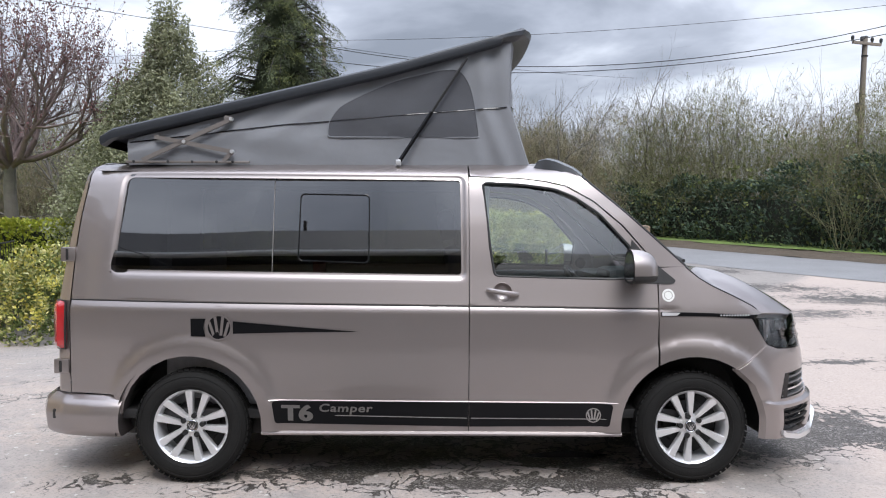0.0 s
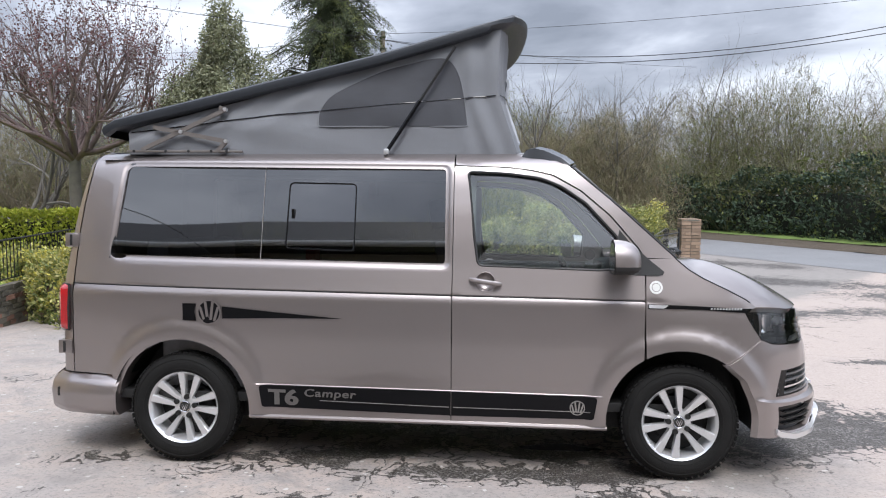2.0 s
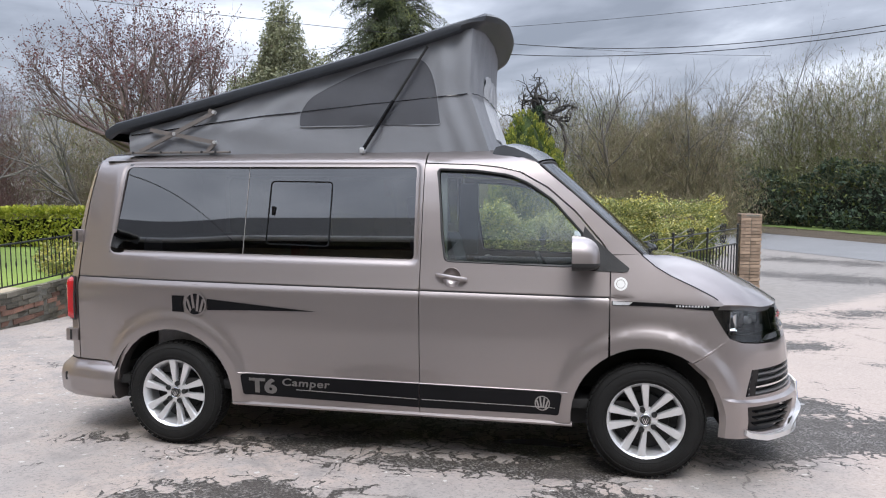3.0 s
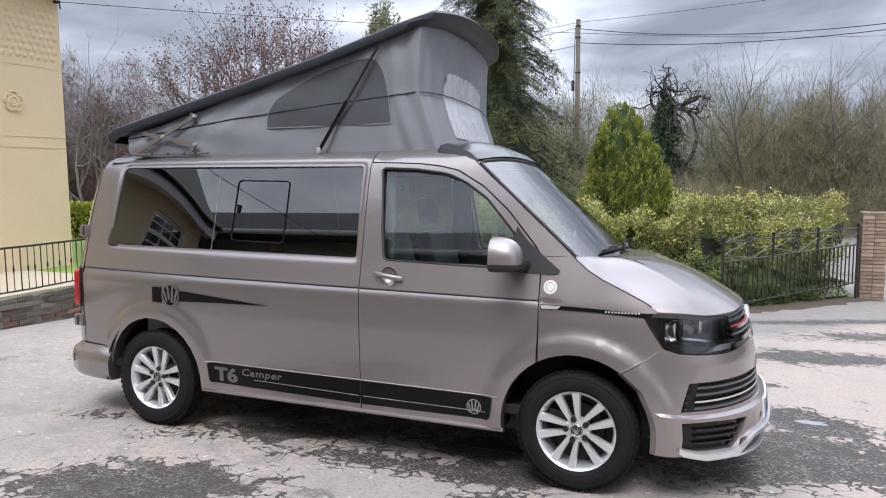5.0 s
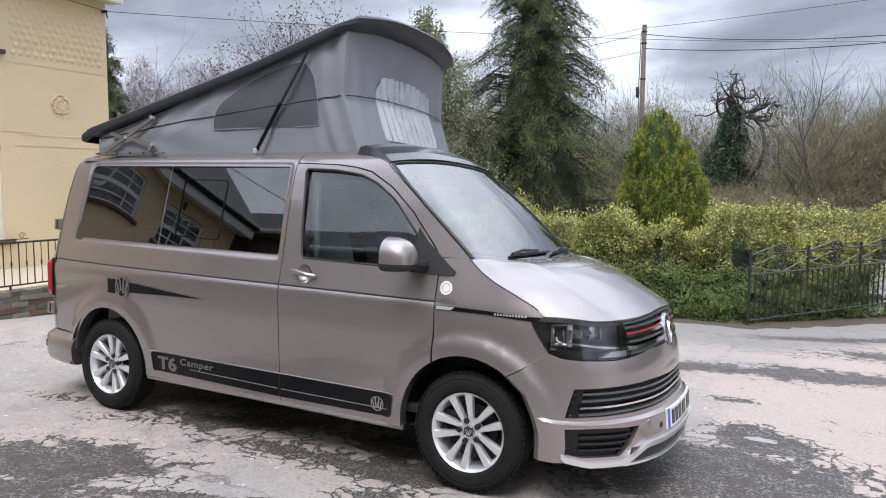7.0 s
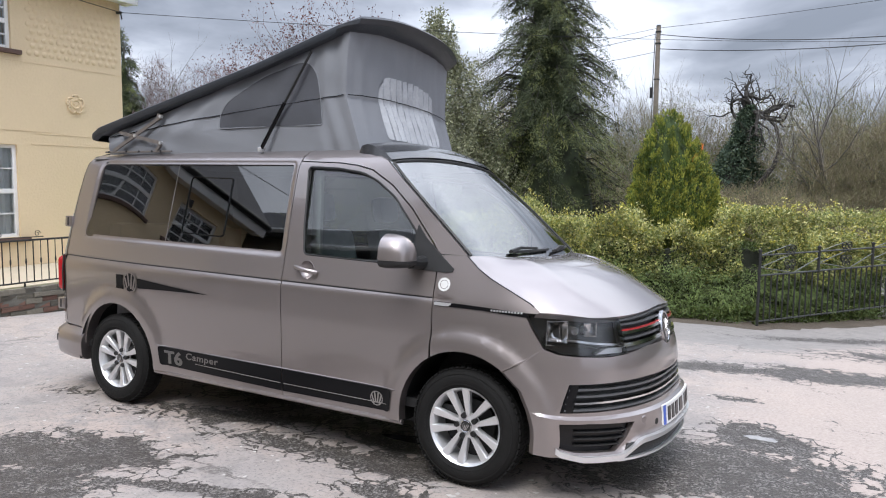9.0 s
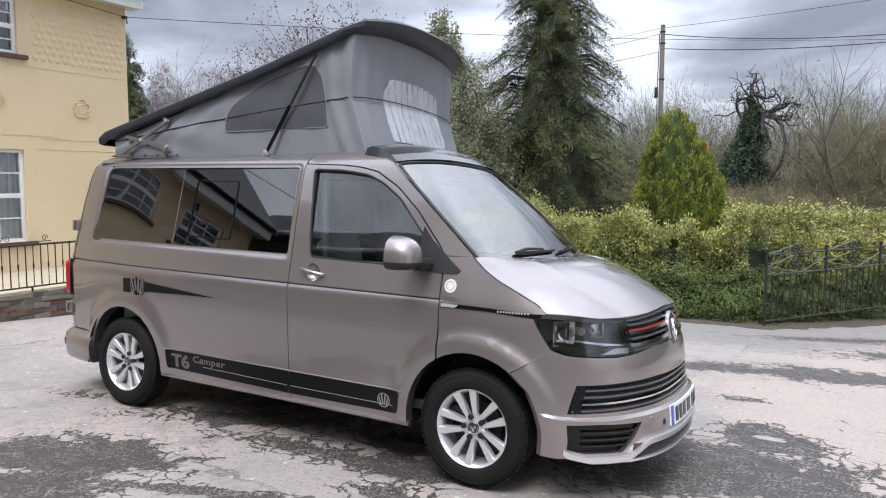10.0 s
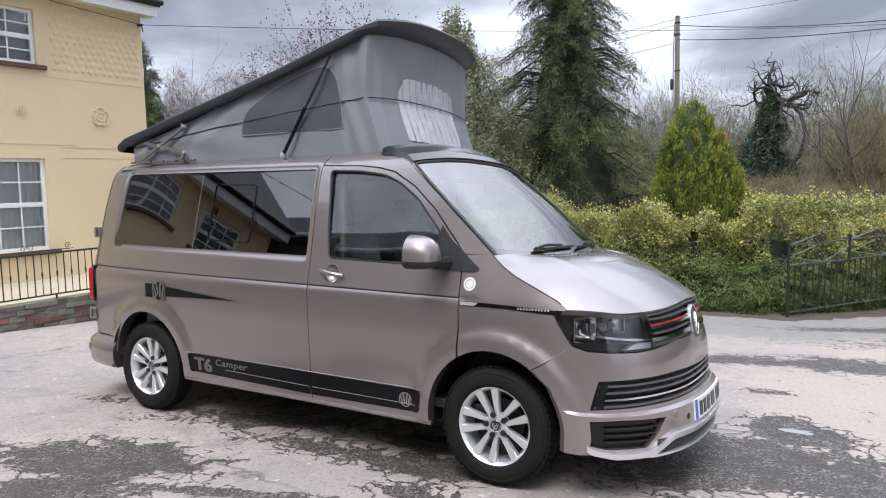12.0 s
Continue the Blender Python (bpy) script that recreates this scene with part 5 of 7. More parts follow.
    h = math_("ADD", math_("MULTIPLY", fine, .35), math_("SUBTRACT", math_("MULTIPLY", math_("MULTIPLY", stones.outputs["Distance"], dark), 1.2), math_("MULTIPLY", dark, 1.0)))
    l.new(h, bump.inputs["Height"])
    l.new(bump.outputs[0], b.inputs["Normal"])
    return m


PATCHES = [(.72, -1.80, .62, .36, 20, .95), (1.05, -2.2, .40, .30, 10, .9), (4.05, .30, .92, .58, 15, 1.0), (4.38, 1.15, .36, .34, 0, .95), (2.50, -.80, .40, .22, 5, .95),
           (3.7, 3.9, .70, .30, 15, .85), (4.75, 4.2, .95, .42, 15, .92), (5.0, 7.9, 1.6, .28, 35, .8), (10.1, 20.2, 2.6, .9, -30, .8), (15.5, 22.5, 3.5, 1.0, -35, .85), (6.3, 3.2, .5, .18, 10, .75), (4.04, 2.37, .20, .10, 10, .8), (.95, -.62, 1.0, .24, 22, .62), (1.9, -.85, .8, .20, 8, .66), (-.55, -.85, .34, .14, 15, .5),
           (1.75, -1.78, .85, .08, 20, .75), (2.7, -1.25, .35, .16, 0, .7), (3.1, .0, .6, .3, 10, .6), (5.4, .2, .4, .3, 30, .7), (1.2, .1, 1.3, .5, 5, .55), (5.6, 6.4, 1.2, .5, 25, .7), (8.5, 9.0, 2.0, .7, 25, .75), (7.2, 3.2, .8, .4, 40, .6), (-1.8, 1.5, .8, .3, 20, .45), (2.35, -.42, .42, .22, 0, .95), (.3, -.75, .5, .12, 25, .5), (9.5, 15.5, 3.5, 1.0, -25, .8), (12.5, 12.0, 2.5, 1.2, -20, .8)]


def build_ground():
    ys = np.unique(np.concatenate([np.linspace(-400, -12, 12), np.arange(-12, -4, .4), np.arange(-4, 6.5, .05), np.arange(6.5, 30, .4), np.linspace(30, 60, 12), np.linspace(60, 1500, 12)]).round(4))
    xs = np.unique(np.concatenate([np.linspace(-1500, -40, 10), np.arange(-40, -4, 2.0), np.arange(-4, 7.5, .05), np.arange(7.5, 40, 2.0), np.linspace(40, 1500, 10)]).round(4))
    X, Y = np.meshgrid(xs, ys)
    Z = np.vectorize(ground_z)(X, Y)
    wear = np.zeros_like(X)
    for cx, cy, rx, ry, a, top in PATCHES:
        c, s = math.cos(radians(a)), math.sin(radians(a))
        u, v = ((X - cx) * c + (Y - cy) * s) / rx, ((Y - cy) * c - (X - cx) * s) / ry
        wear = np.maximum(wear, top * np.clip(1.25 - .75 * np.hypot(u, v), 0, 1))
    Z = Z - .008 * np.clip((wear - .45) * 4, 0, 1)
    nx = len(xs)
    j, i = np.meshgrid(np.arange(len(ys) - 1), np.arange(nx - 1), indexing="ij")
    q = (j * nx + i).ravel()
    me = fast_mesh("ground", np.stack([X.ravel(), Y.ravel(), Z.ravel()], 1), np.stack([q, q + 1, q + nx + 1, q + nx], 1), True)
    me.attributes.new("wear", "FLOAT", "POINT").data.foreach_set("value", wear.ravel().astype(np.float32))
    return tagged(part("ground", me, worn_ground()), "worn pale concrete yard with broken dark patches", "ground", kind="structure")


build_ground()
water_mat = material("puddle_water", (.035, .033, .03), 0.03, 0.0, scale=4, spec=0.6)
# pale colour stands in for the bright sky mirrored in the front puddle
pale_sky_mat = material("silted_puddle", (.34, .33, .32), 0.22, 0.0, (.24, .235, .23), 9, 60, .1)
for cx, cy, rx, ry in ((4.38, 1.20, .12, .055), (2.34, -.34, .22, .085)):
    loop = [(cx + rx * math.cos(a) * (1 + .7 * noise.noise(Vector((math.cos(a) * 2.2, math.sin(a) * 2.2, cx)))), cy + ry * math.sin(a) * (1 + .3 * noise.noise(Vector((math.cos(a) * 1.5, math.sin(a) * 1.5, cy))))) for a in (2 * math.pi * k / 36 for k in range(36))]
    z = ground_z(cx, cy) - .006
    tagged(part("puddle", mesh("puddle", [(x, y, z) for x, y in loop], [tuple(range(36))]), pale_sky_mat if cy > 0 else water_mat), "small still puddle in a hollow of the yard", "puddle", kind="structure")

asphalt = material("road_asphalt", (.22, .22, .225), .85, 0, (.16, .16, .165), .7, 90, .35)
grass_mat = material("grass_turf", (.15, .21, .05), .9, 0, (.09, .14, .03), 1.2, 45, .8, .4)
soil = material("verge_soil", (.10, .075, .055), .95, 0, (.06, .05, .035), 2.5, 50, .9)
R0, RD, RN = Vector((12.8, 30.6)), Vector((.552, -.834)), Vector((.834, .552))


def strip(name, o0, o1, z0, z1, mat, label, cat, rough=0.0, s0=-60, s1=60, n=120, m=6):
    verts = []
    for i in range(n + 1):
        s = s0 + (s1 - s0) * i / n
        for j in range(m + 1):
            o = o0 + (o1 - o0) * j / m
            p = R0 + RD * s + RN * (o + rough * noise.noise(Vector((s * .6, j, 3))))
            base = max(ground_z(p.x, p.y), -.96)
            verts.append((p.x, p.y, base + z0 + (z1 - z0) * j / m + rough * .25 * noise.noise(Vector((s * .8, j * 1.7, 1)))))
    faces = [(i * (m + 1) + j, (i + 1) * (m + 1) + j, (i + 1) * (m + 1) + j + 1, i * (m + 1) + j + 1) for i in range(n) for j in range(m)]
    return tagged(part(name, mesh(name, verts, faces), mat), label, cat, kind="structure")


strip("road", -6.2, 0, .012, .014, asphalt, "pale grey asphalt lane beyond the yard", "road")
strip("soil_bank", -.15, 1.2, .02, .26, soil, "bare soil edge of the far verge", "verge", .25)
strip("verge", 1.05, 9, .26, .34, grass_mat, "green grass verge beyond the lane", "verge", .2)


def soil_edge():
    """A ragged strip of soil and litter between the yard and the fence."""
    line = [(-3.5, 8.35), (.6, 8.40), (3.55, 8.35), (6.30, 12.05)]
    pts = dense(line, .12, False)
    verts, m = [], 6
    for x, y in pts:
        k = .45 if x < 3.5 else .55
        nx, ny = (0, -1) if x < 3.5 else (.81, -.59)
        for j in range(m + 1):
            o = (j / m - .62) * k * 2 + (j > 3) * .22 * noise.noise(Vector((x * 2.6, y * 2.6, 5)))
            px, py = x + nx * o, y + ny * o
            verts.append((px, py, ground_z(px, py) + (.022 if 0 < j < m - 1 else .006 if j == m - 1 else -.03) + .010 * noise.noise(Vector((px * 7, py * 7, 0)))))
    faces = [(i * (m + 1) + j, i * (m + 1) + j + 1, (i + 1) * (m + 1) + j + 1, (i + 1) * (m + 1) + j) for i in range(len(pts) - 1) for j in range(m)]
    tagged(part("soil_edge", mesh("soil_edge", verts, faces), soil), "strip of brown soil and litter at the fence", "soil", kind="structure")


soil_edge()


# ---- leaves and wood ----
def leaf_quads(pts, size, rng, flat=0.0, long=1.6, droop=0.0, out=None, normals=None, wide=.45):
    """Small folded leaves at the points: two triangles about a midrib each."""
    n = len(pts)
    d = rng.normal(size=(n, 3))
    if out is not None:
        d = d * .55 + out
    d[:, 2] = d[:, 2] * (1 - flat) - droop
    d /= np.linalg.norm(d, axis=1)[:, None] + 1e-9
    s = np.cross(d, rng.normal(size=(n, 3)) if normals is None else normals + rng.normal(size=(n, 3)) * .25)
    s /= np.linalg.norm(s, axis=1)[:, None] + 1e-9
    u = np.cross(s, d)
    k = (size * rng.uniform(.6, 1.3, n))[:, None]
    a, b = pts, pts + d * k * long
    c = pts + d * k * long * .5
    l, r = c + s * k * wide + u * k * .12, c - s * k * wide + u * k * .12
    verts = np.stack([a, l, b, r], 1).reshape(-1, 3)
    i = np.arange(n)[:, None] * 4
    return verts, np.concatenate([i + [0, 1, 2], i + [0, 2, 3]], 1).reshape(-1, 3)


def twig_shards(pts, size, rng, long, d):
    """Thin tapering twigs, one sliver each."""
    n = len(pts)
    d = d / (np.linalg.norm(d, axis=1)[:, None] + 1e-9)
    s = np.cross(d, rng.normal(size=(n, 3)))
    s /= np.linalg.norm(s, axis=1)[:, None] + 1e-9
    k = (size * rng.uniform(.6, 1.3, n))[:, None]
    verts = np.stack([pts - s * k * .5, pts + s * k * .5, pts + d * k * long], 1).reshape(-1, 3)
    return verts, np.arange(3 * n).reshape(-1, 3)


def twig_mesh(name, segments, sides=4):
    """Tapered round twigs: segments are (p0, p1, r0, r1)."""
    n = len(segments)
    p0 = np.array([s[0] for s in segments], float)
    p1 = np.array([s[1] for s in segments], float)
    r0, r1 = np.array([s[2] for s in segments], float), np.array([s[3] for s in segments], float)
    d = p1 - p0
    d /= np.linalg.norm(d, axis=1)[:, None] + 1e-9
    ref = np.where(np.abs(d[:, 2:3]) > .9, [[1.0, 0, 0]], [[0, 0, 1.0]])
    a = np.cross(d, ref)
    a /= np.linalg.norm(a, axis=1)[:, None] + 1e-9
    b = np.cross(d, a)
    ang = 2 * np.pi * np.arange(sides) / sides
    ring = np.cos(ang)[None, :, None] * a[:, None] + np.sin(ang)[None, :, None] * b[:, None]
    v = np.concatenate([p0[:, None] + ring * r0[:, None, None], p1[:, None] + ring * r1[:, None, None]], 1).reshape(-1, 3)
    base = (np.arange(n) * 2 * sides)[:, None, None]
    k = np.arange(sides)
    f = base + np.stack([k, (k + 1) % sides, (k + 1) % sides + sides, k + sides], 1)[None]
    return fast_mesh(name, v, f.reshape(-1, 4), True)


def grow(segs, p, d, length, r, depth, rng, up=0.15, wander=0.22, split=3, shrink=0.62, spread=0.6, steps=4, tips=None):
    """One limb that wanders, tapers and forks."""
    p, d = np.array(p, float), np.array(d, float)
    for i in range(steps):
        d = d + rng.normal(size=3) * wander + np.array([0, 0, up])
        d /= np.linalg.norm(d)
        q = p + d * length / steps
        ra, rb = r * (1 - .45 * i / steps), r * (1 - .45 * (i + 1) / steps)
        segs.append((p, q, ra, rb))
        if tips is not None and depth <= 1:
            tips.append(q)
        if depth > 0 and i >= 1:
            for _ in range(split - 1 if i < steps - 1 else split):
                if rng.random() < .75 or i == steps - 1:
                    side_d = d + rng.normal(size=3) * spread
                    grow(segs, q, side_d / np.linalg.norm(side_d), length * shrink * rng.uniform(.7, 1.15), rb * .62, depth - 1, rng, up, wander, split, shrink, spread, max(2, steps - 1), tips)
        p = q


bark_pink = material("pinkish_bark", (.20, .145, .135), .9, 0, (.11, .085, .085), 8, 60, .6)
bark_grey = material("grey_bark", (.17, .155, .135), .9, 0, (.09, .082, .075), 7, 60, .6)
bark_tan = material("tan_twigs", (.22, .185, .135), .9, 0, (.12, .10, .075), 5, 40, .3)
bark_olive = material("olive_twigs", (.20, .195, .10), .9, 0, (.11, .105, .06), 5, 40, .3)
bark_dark = material("dark_bark", (.05, .045, .04), .9, 0, (.03, .028, .025), 7, 60, .6)
bud_mat = leaf_material("dark_red_buds", [(.10, .035, .04), (.16, .07, .07), (.09, .05, .05), (.2, .10, .09)], .6, .2)
cypress_mat = leaf_material("cypress_green", [(.040, .054, .022), (.052, .066, .026), (.033, .045, .020), (.064, .078, .029)], .65, .15, 3.2, .55, 1.5)
cypress_tip = leaf_material("cypress_young_tips", [(.090, .108, .034), (.125, .135, .040), (.075, .094, .031)], .65, .2, 3.2, .6, 1.4)
holm_mat = leaf_material("olive_evergreen", [(.20, .215, .125), (.27, .275, .16), (.145, .165, .10), (.30, .30, .20), (.19, .21, .12)], .6, .15, 2.4, .55, 1.3)
thuja_mat = leaf_material("thuja_green", [(.085, .13, .030), (.12, .17, .034), (.060, .095, .025), (.15, .20, .04)], .6, .2)
thuja_tip = leaf_material("thuja_golden_tips", [(.22, .25, .045), (.31, .32, .055), (.17, .20, .04), (.40, .38, .065)], .6, .25)
varieg_mat = leaf_material("variegated_leaves", [(.14, .18, .055), (.36, .35, .13), (.09, .125, .042), (.46, .44, .22), (.17, .20, .065), (.40, .37, .11), (.10, .14, .045), (.16, .19, .07)], .62, .25, 2.6, .7, 1.7)
yellow_mat = leaf_material("yellow_variegated", [(.62, .54, .14), (.47, .42, .08), (.15, .20, .05), (.70, .64, .30), (.26, .29, .07)], .6, .25)
juniper_mat = leaf_material("dark_juniper", [(.10, .145, .045), (.13, .175, .052), (.080, .115, .040), (.17, .205, .060)], .7, .15, 5.0, .45, 1.6)
ivy_mat = leaf_material("ivy_leaves", [(.046, .074, .052), (.058, .090, .056), (.074, .106, .060), (.040, .064, .046), (.090, .122, .062)], .65, .12)
privet_mat = leaf_material("clipped_privet", [(.24, .29, .04), (.36, .39, .055), (.46, .46, .07), (.18, .23, .04)], .6, .25)
scrub_leaf = leaf_material("young_willow_leaves", [(.12, .15, .045), (.17, .19, .06), (.09, .11, .04)], .6, .25)
weed_mat = leaf_material("low_weeds", [(.06, .095, .022), (.09, .13, .03), (.045, .07, .02), (.14, .15, .05)], .5, .2)
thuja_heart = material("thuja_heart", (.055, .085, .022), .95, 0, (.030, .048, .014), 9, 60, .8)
# near-black colour for the shaded insides of hedges, crowns and rooms
shade_dark = material("hedge_heart", (.018, .022, .012), .95, 0, (.010, .012, .008), 4, 30, .5)


def blob_core(name, pts_fn, nu, nv, mat, parent):
    return part(name, mesh(name, *patch(pts_fn, nu, nv, 0, 1)), mat, parent)


def tree_left():
    rng = np.random.default_rng(5)
    x, y = -8.5, 12.0
    t = thing("bare_tree", "bare multi-stemmed tree with pinkish bark and dark buds on the lawn", "tree", pose(x, y, .08))
    segs, tips, trunk = [], [], []
    p = np.array([0, 0, -.15])
    r = .17
    for q in ((.03, .02, .8), (-.02, .05, 1.6), (.04, 0, 2.3)):
        trunk.append((p, np.array(q), r, r * .9))
        p, r = np.array(q), r * .9
    for k in range(14):
        a = 2 * math.pi * k / 14 + rng.uniform(-.2, .2)
        d = np.array([math.cos(a), math.sin(a), rng.uniform(.35, 1.0)])
        grow(segs, p + np.array([0, 0, rng.uniform(-.3, .1)]), d / np.linalg.norm(d), rng.uniform(1.5, 2.3), .085, 3, rng, .20, .20, 3, .70, .42, 4, tips)
    part("trunk", twig_mesh("trunk", trunk, 12), bark_grey, t)
    part("branchwork", twig_mesh("branchwork", segs, 4), bark_pink, t)
    tips = np.array(tips)
    pts = tips[rng.integers(0, len(tips), 11000)] + rng.normal(size=(11000, 3)) * .07
    part("budding", fast_mesh("budding", *leaf_quads(pts, .040, rng)), bud_mat, t)


def spray(c, d, m, length, rng, fan=.45, droop=.35):
    """One flat feathery spray: leaf points along d from c that fan out sideways and droop, with their directions."""
    side = np.cross(d, [0, 0, 1.0])
    side /= np.linalg.norm(side) + 1e-9
    t = rng.uniform(0, 1, m) ** .8
    w = rng.normal(size=m) * fan * .5 * np.sin(np.pi * (.15 + .8 * t))
    p = c + d * (t * length)[:, None] + side * (w * length)[:, None] + np.array([0, 0, -1.0]) * (droop * length * t ** 2)[:, None] + rng.normal(size=(m, 3)) * .012
    o = d + side * (w * 1.6)[:, None] + np.array([0, 0, -1.0]) * (droop * 1.4 * t)[:, None]
    return p, o


def cypress(x, y, z, height, radius, n, mat, name, label, seed, droop=.45, size=.028, power=.86, open_=0.75):
    """A conifer: a trunk, whorls of limbs, and drooping sprays along each limb."""
    rng = np.random.default_rng(seed)
    t = thing(name, label, "conifer", pose(x, y, z))
    part("trunk", twig_mesh("trunk", [((0, 0, -.2), (.05, 0, height * .5), .17, .08), ((.05, 0, height * .5), (0, .04, height * .97), .08, .015)], 10), bark_grey, t)
    segs, pts, outs, young, faces_up = [], [], [], [], []
    limbs = n
    for i in range(limbs):
        h = .05 + .95 * ((i + rng.random()) / limbs) ** 1.12
        zz = height * h
        a = rng.uniform(0, 2 * math.pi)
        lump = 1 + open_ * noise.noise(Vector((math.cos(a) * 1.6, math.sin(a) * 1.6, zz * .55 + seed)))
        reach = radius * max(.05, (1 - h)) ** power * rng.uniform(.74, 1.08) * lump + .10
        d = np.array([math.cos(a), math.sin(a), 0])
        p0 = np.array([0, 0, zz])
        p1 = p0 + d * reach * .6 + np.array([0, 0, .10 * reach])
        p2 = p0 + d * reach + np.array([0, 0, -.16 * reach])
        segs += [(p0, p1, .03, .018), (p1, p2, .018, .006)]
        k = int(7 + 11 * reach / radius)
        for q in range(k):
            f = .22 + .78 * (q + rng.random()) / k
            c = p0 + (p1 - p0) * (f / .6) if f < .6 else p1 + (p2 - p1) * ((f - .6) / .4)
            b = a + rng.normal() * .62
            e = np.array([math.cos(b), math.sin(b), rng.uniform(-.25, .15)])
            m = 46
            p, o = spray(c + np.array([0, 0, rng.normal() * .07]), e, m, rng.uniform(.32, .62) * (.6 + .4 * reach / radius), rng, .62, .75)
            pts.append(p)
            outs.append(o)
            faces_up.append(np.tile(np.array([0, 0, 1.0]) + e * .6, (m, 1)))
            young.append(np.full(m, rng.random() < .18 + .24 * (f > .8) + .20 * (h < .4)))
    part("branchwork", twig_mesh("branchwork", segs, 4), bark_dark, t)
    pts, outs, ups = np.concatenate(pts), np.concatenate(outs), np.concatenate(faces_up)
    tip = np.concatenate(young)
    part("foliage", fast_mesh("foliage", *leaf_quads(pts[~tip], size, rng, 0, 2.9, .25, outs[~tip] * 1.2, ups[~tip], .42)), mat, t)
    part("young_foliage", fast_mesh("young_foliage", *leaf_quads(pts[tip], size, rng, 0, 2.9, .25, outs[tip] * 1.2, ups[tip], .42)), cypress_tip, t)
    core = lambda u, v: Vector((math.cos(2 * math.pi * u), math.sin(2 * math.pi * u), 0)) * (radius * .46 * max(.0, 1 - v) ** power) + Vector((0, 0, height * (.05 + .85 * v)))
    blob_core("shade_core", core, 20, 12, mat, t)
    return t


def broad_evergreen(x, y, z, height, radius, n, seed):
    rng = np.random.default_rng(seed)
    t = thing("evergreen_tree", "dusty olive evergreen tree with an uneven crown", "tree", pose(x, y, z))
    segs, tips = [], []
    for k in range(7):
        a = 2 * math.pi * k / 7
        d = np.array([math.cos(a) * .5, math.sin(a) * .5, 1.0])
        grow(segs, (0, 0, -.1), d / np.linalg.norm(d), height * .34, .06, 2, rng, .14, .14, 3, .55, .45, 4, tips)
    part("branchwork", twig_mesh("branchwork", segs, 4), bark_grey, t)
    u = rng.normal(size=(n, 3))
    u /= np.linalg.norm(u, axis=1)[:, None]
    h = (u[:, 2] + 1) / 2
    r = rng.uniform(.5, 1.0, n) ** .45
    lump = np.array([1 + .42 * noise.noise(Vector((q[0] * 1.8, q[1] * 1.8, q[2] * 1.8 + seed))) + .22 * noise.noise(Vector((q[0] * 5, q[1] * 5, q[2] * 5 + seed))) for q in u])
    pts = u * np.array([radius, radius, height * .5]) * (r * lump)[:, None]
    pts[:, :2] *= (1.22 - .92 * h)[:, None]
    pts[:, 2] += height * .5
    lead = np.stack([rng.normal(size=900) * .16, rng.normal(size=900) * .16, height * rng.uniform(.8, 1.08, 900)], 1)
    pts = np.concatenate([pts, lead])
    part("foliage", fast_mesh("foliage", *leaf_quads(pts, .042, rng, 0, 1.9)), holm_mat, t)
    # near-black body within the crown stands in for the shade among its leaves
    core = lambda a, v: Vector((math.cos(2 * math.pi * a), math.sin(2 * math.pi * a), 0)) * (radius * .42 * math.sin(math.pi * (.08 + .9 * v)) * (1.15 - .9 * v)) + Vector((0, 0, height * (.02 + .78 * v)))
    blob_core("shade_core", core, 20, 12, shade_dark, t)


def thuja(x, y, z, height, radius, seed):
    """A cone of upright flame-shaped tufts, golden at their tips."""
    rng = np.random.default_rng(seed)
    t = thing("golden_thuja", "cone-shaped golden green thuja behind the hedge", "conifer", pose(x, y, z))
    prof = lambda v: ramp(v, [0, .12, .35, .6, .8, .92, 1], [.90, 1, .92, .70, .47, .28, .08])
    lean = lambda v: -.24 * v * v
    inner, tips = [[], []], [[], []]
    for _ in range(1500):
        v = 1 - rng.uniform(0, 1) ** .62
        a = rng.uniform(0, 2 * math.pi)
        r = radius * prof(v) * rng.uniform(.78, .98)
        n, length, wide = 70, rng.uniform(.38, .60) * (1 - .62 * v), rng.uniform(.08, .13) * (1 - .4 * v)
        o = np.array([math.cos(a), math.sin(a), 0])
        q = rng.uniform(0, 1, n)
        w = wide * np.sin(np.pi * (.12 + .86 * q)) ** .8
        p = np.array([lean(v), 0, v * height * .95]) + o * r + np.outer(q * length, o * .10 + np.array([0, 0, 1.0])) + rng.normal(size=(n, 3)) * (w * .5)[:, None]
        d = np.array([0, 0, 1.0]) + o * .3 + rng.normal(size=(n, 3)) * .15
        tip = (q + rng.normal(size=n) * .15 + .25 * (rng.random() - .5)) > .62
        for k, box in ((~tip, inner), (tip, tips)):
            box[0].append(p[k])
            box[1].append(d[k])
    for name, box, mat in (("foliage", inner, thuja_mat), ("young_foliage", tips, thuja_tip)):
        part(name, fast_mesh(name, *leaf_quads(np.concatenate(box[0]), .024, rng, 0, 2.8, 0, np.concatenate(box[1]) * 1.6)), mat, t)
    # dark green cone inside stands in for the shade between the tufts
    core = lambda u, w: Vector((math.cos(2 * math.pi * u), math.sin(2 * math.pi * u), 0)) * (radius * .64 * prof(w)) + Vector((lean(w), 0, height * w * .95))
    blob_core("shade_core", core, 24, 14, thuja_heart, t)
    part("trunk", twig_mesh("trunk", [((0, 0, -.2), (0, 0, height * .6), .09, .04)], 8), bark_dark, t)


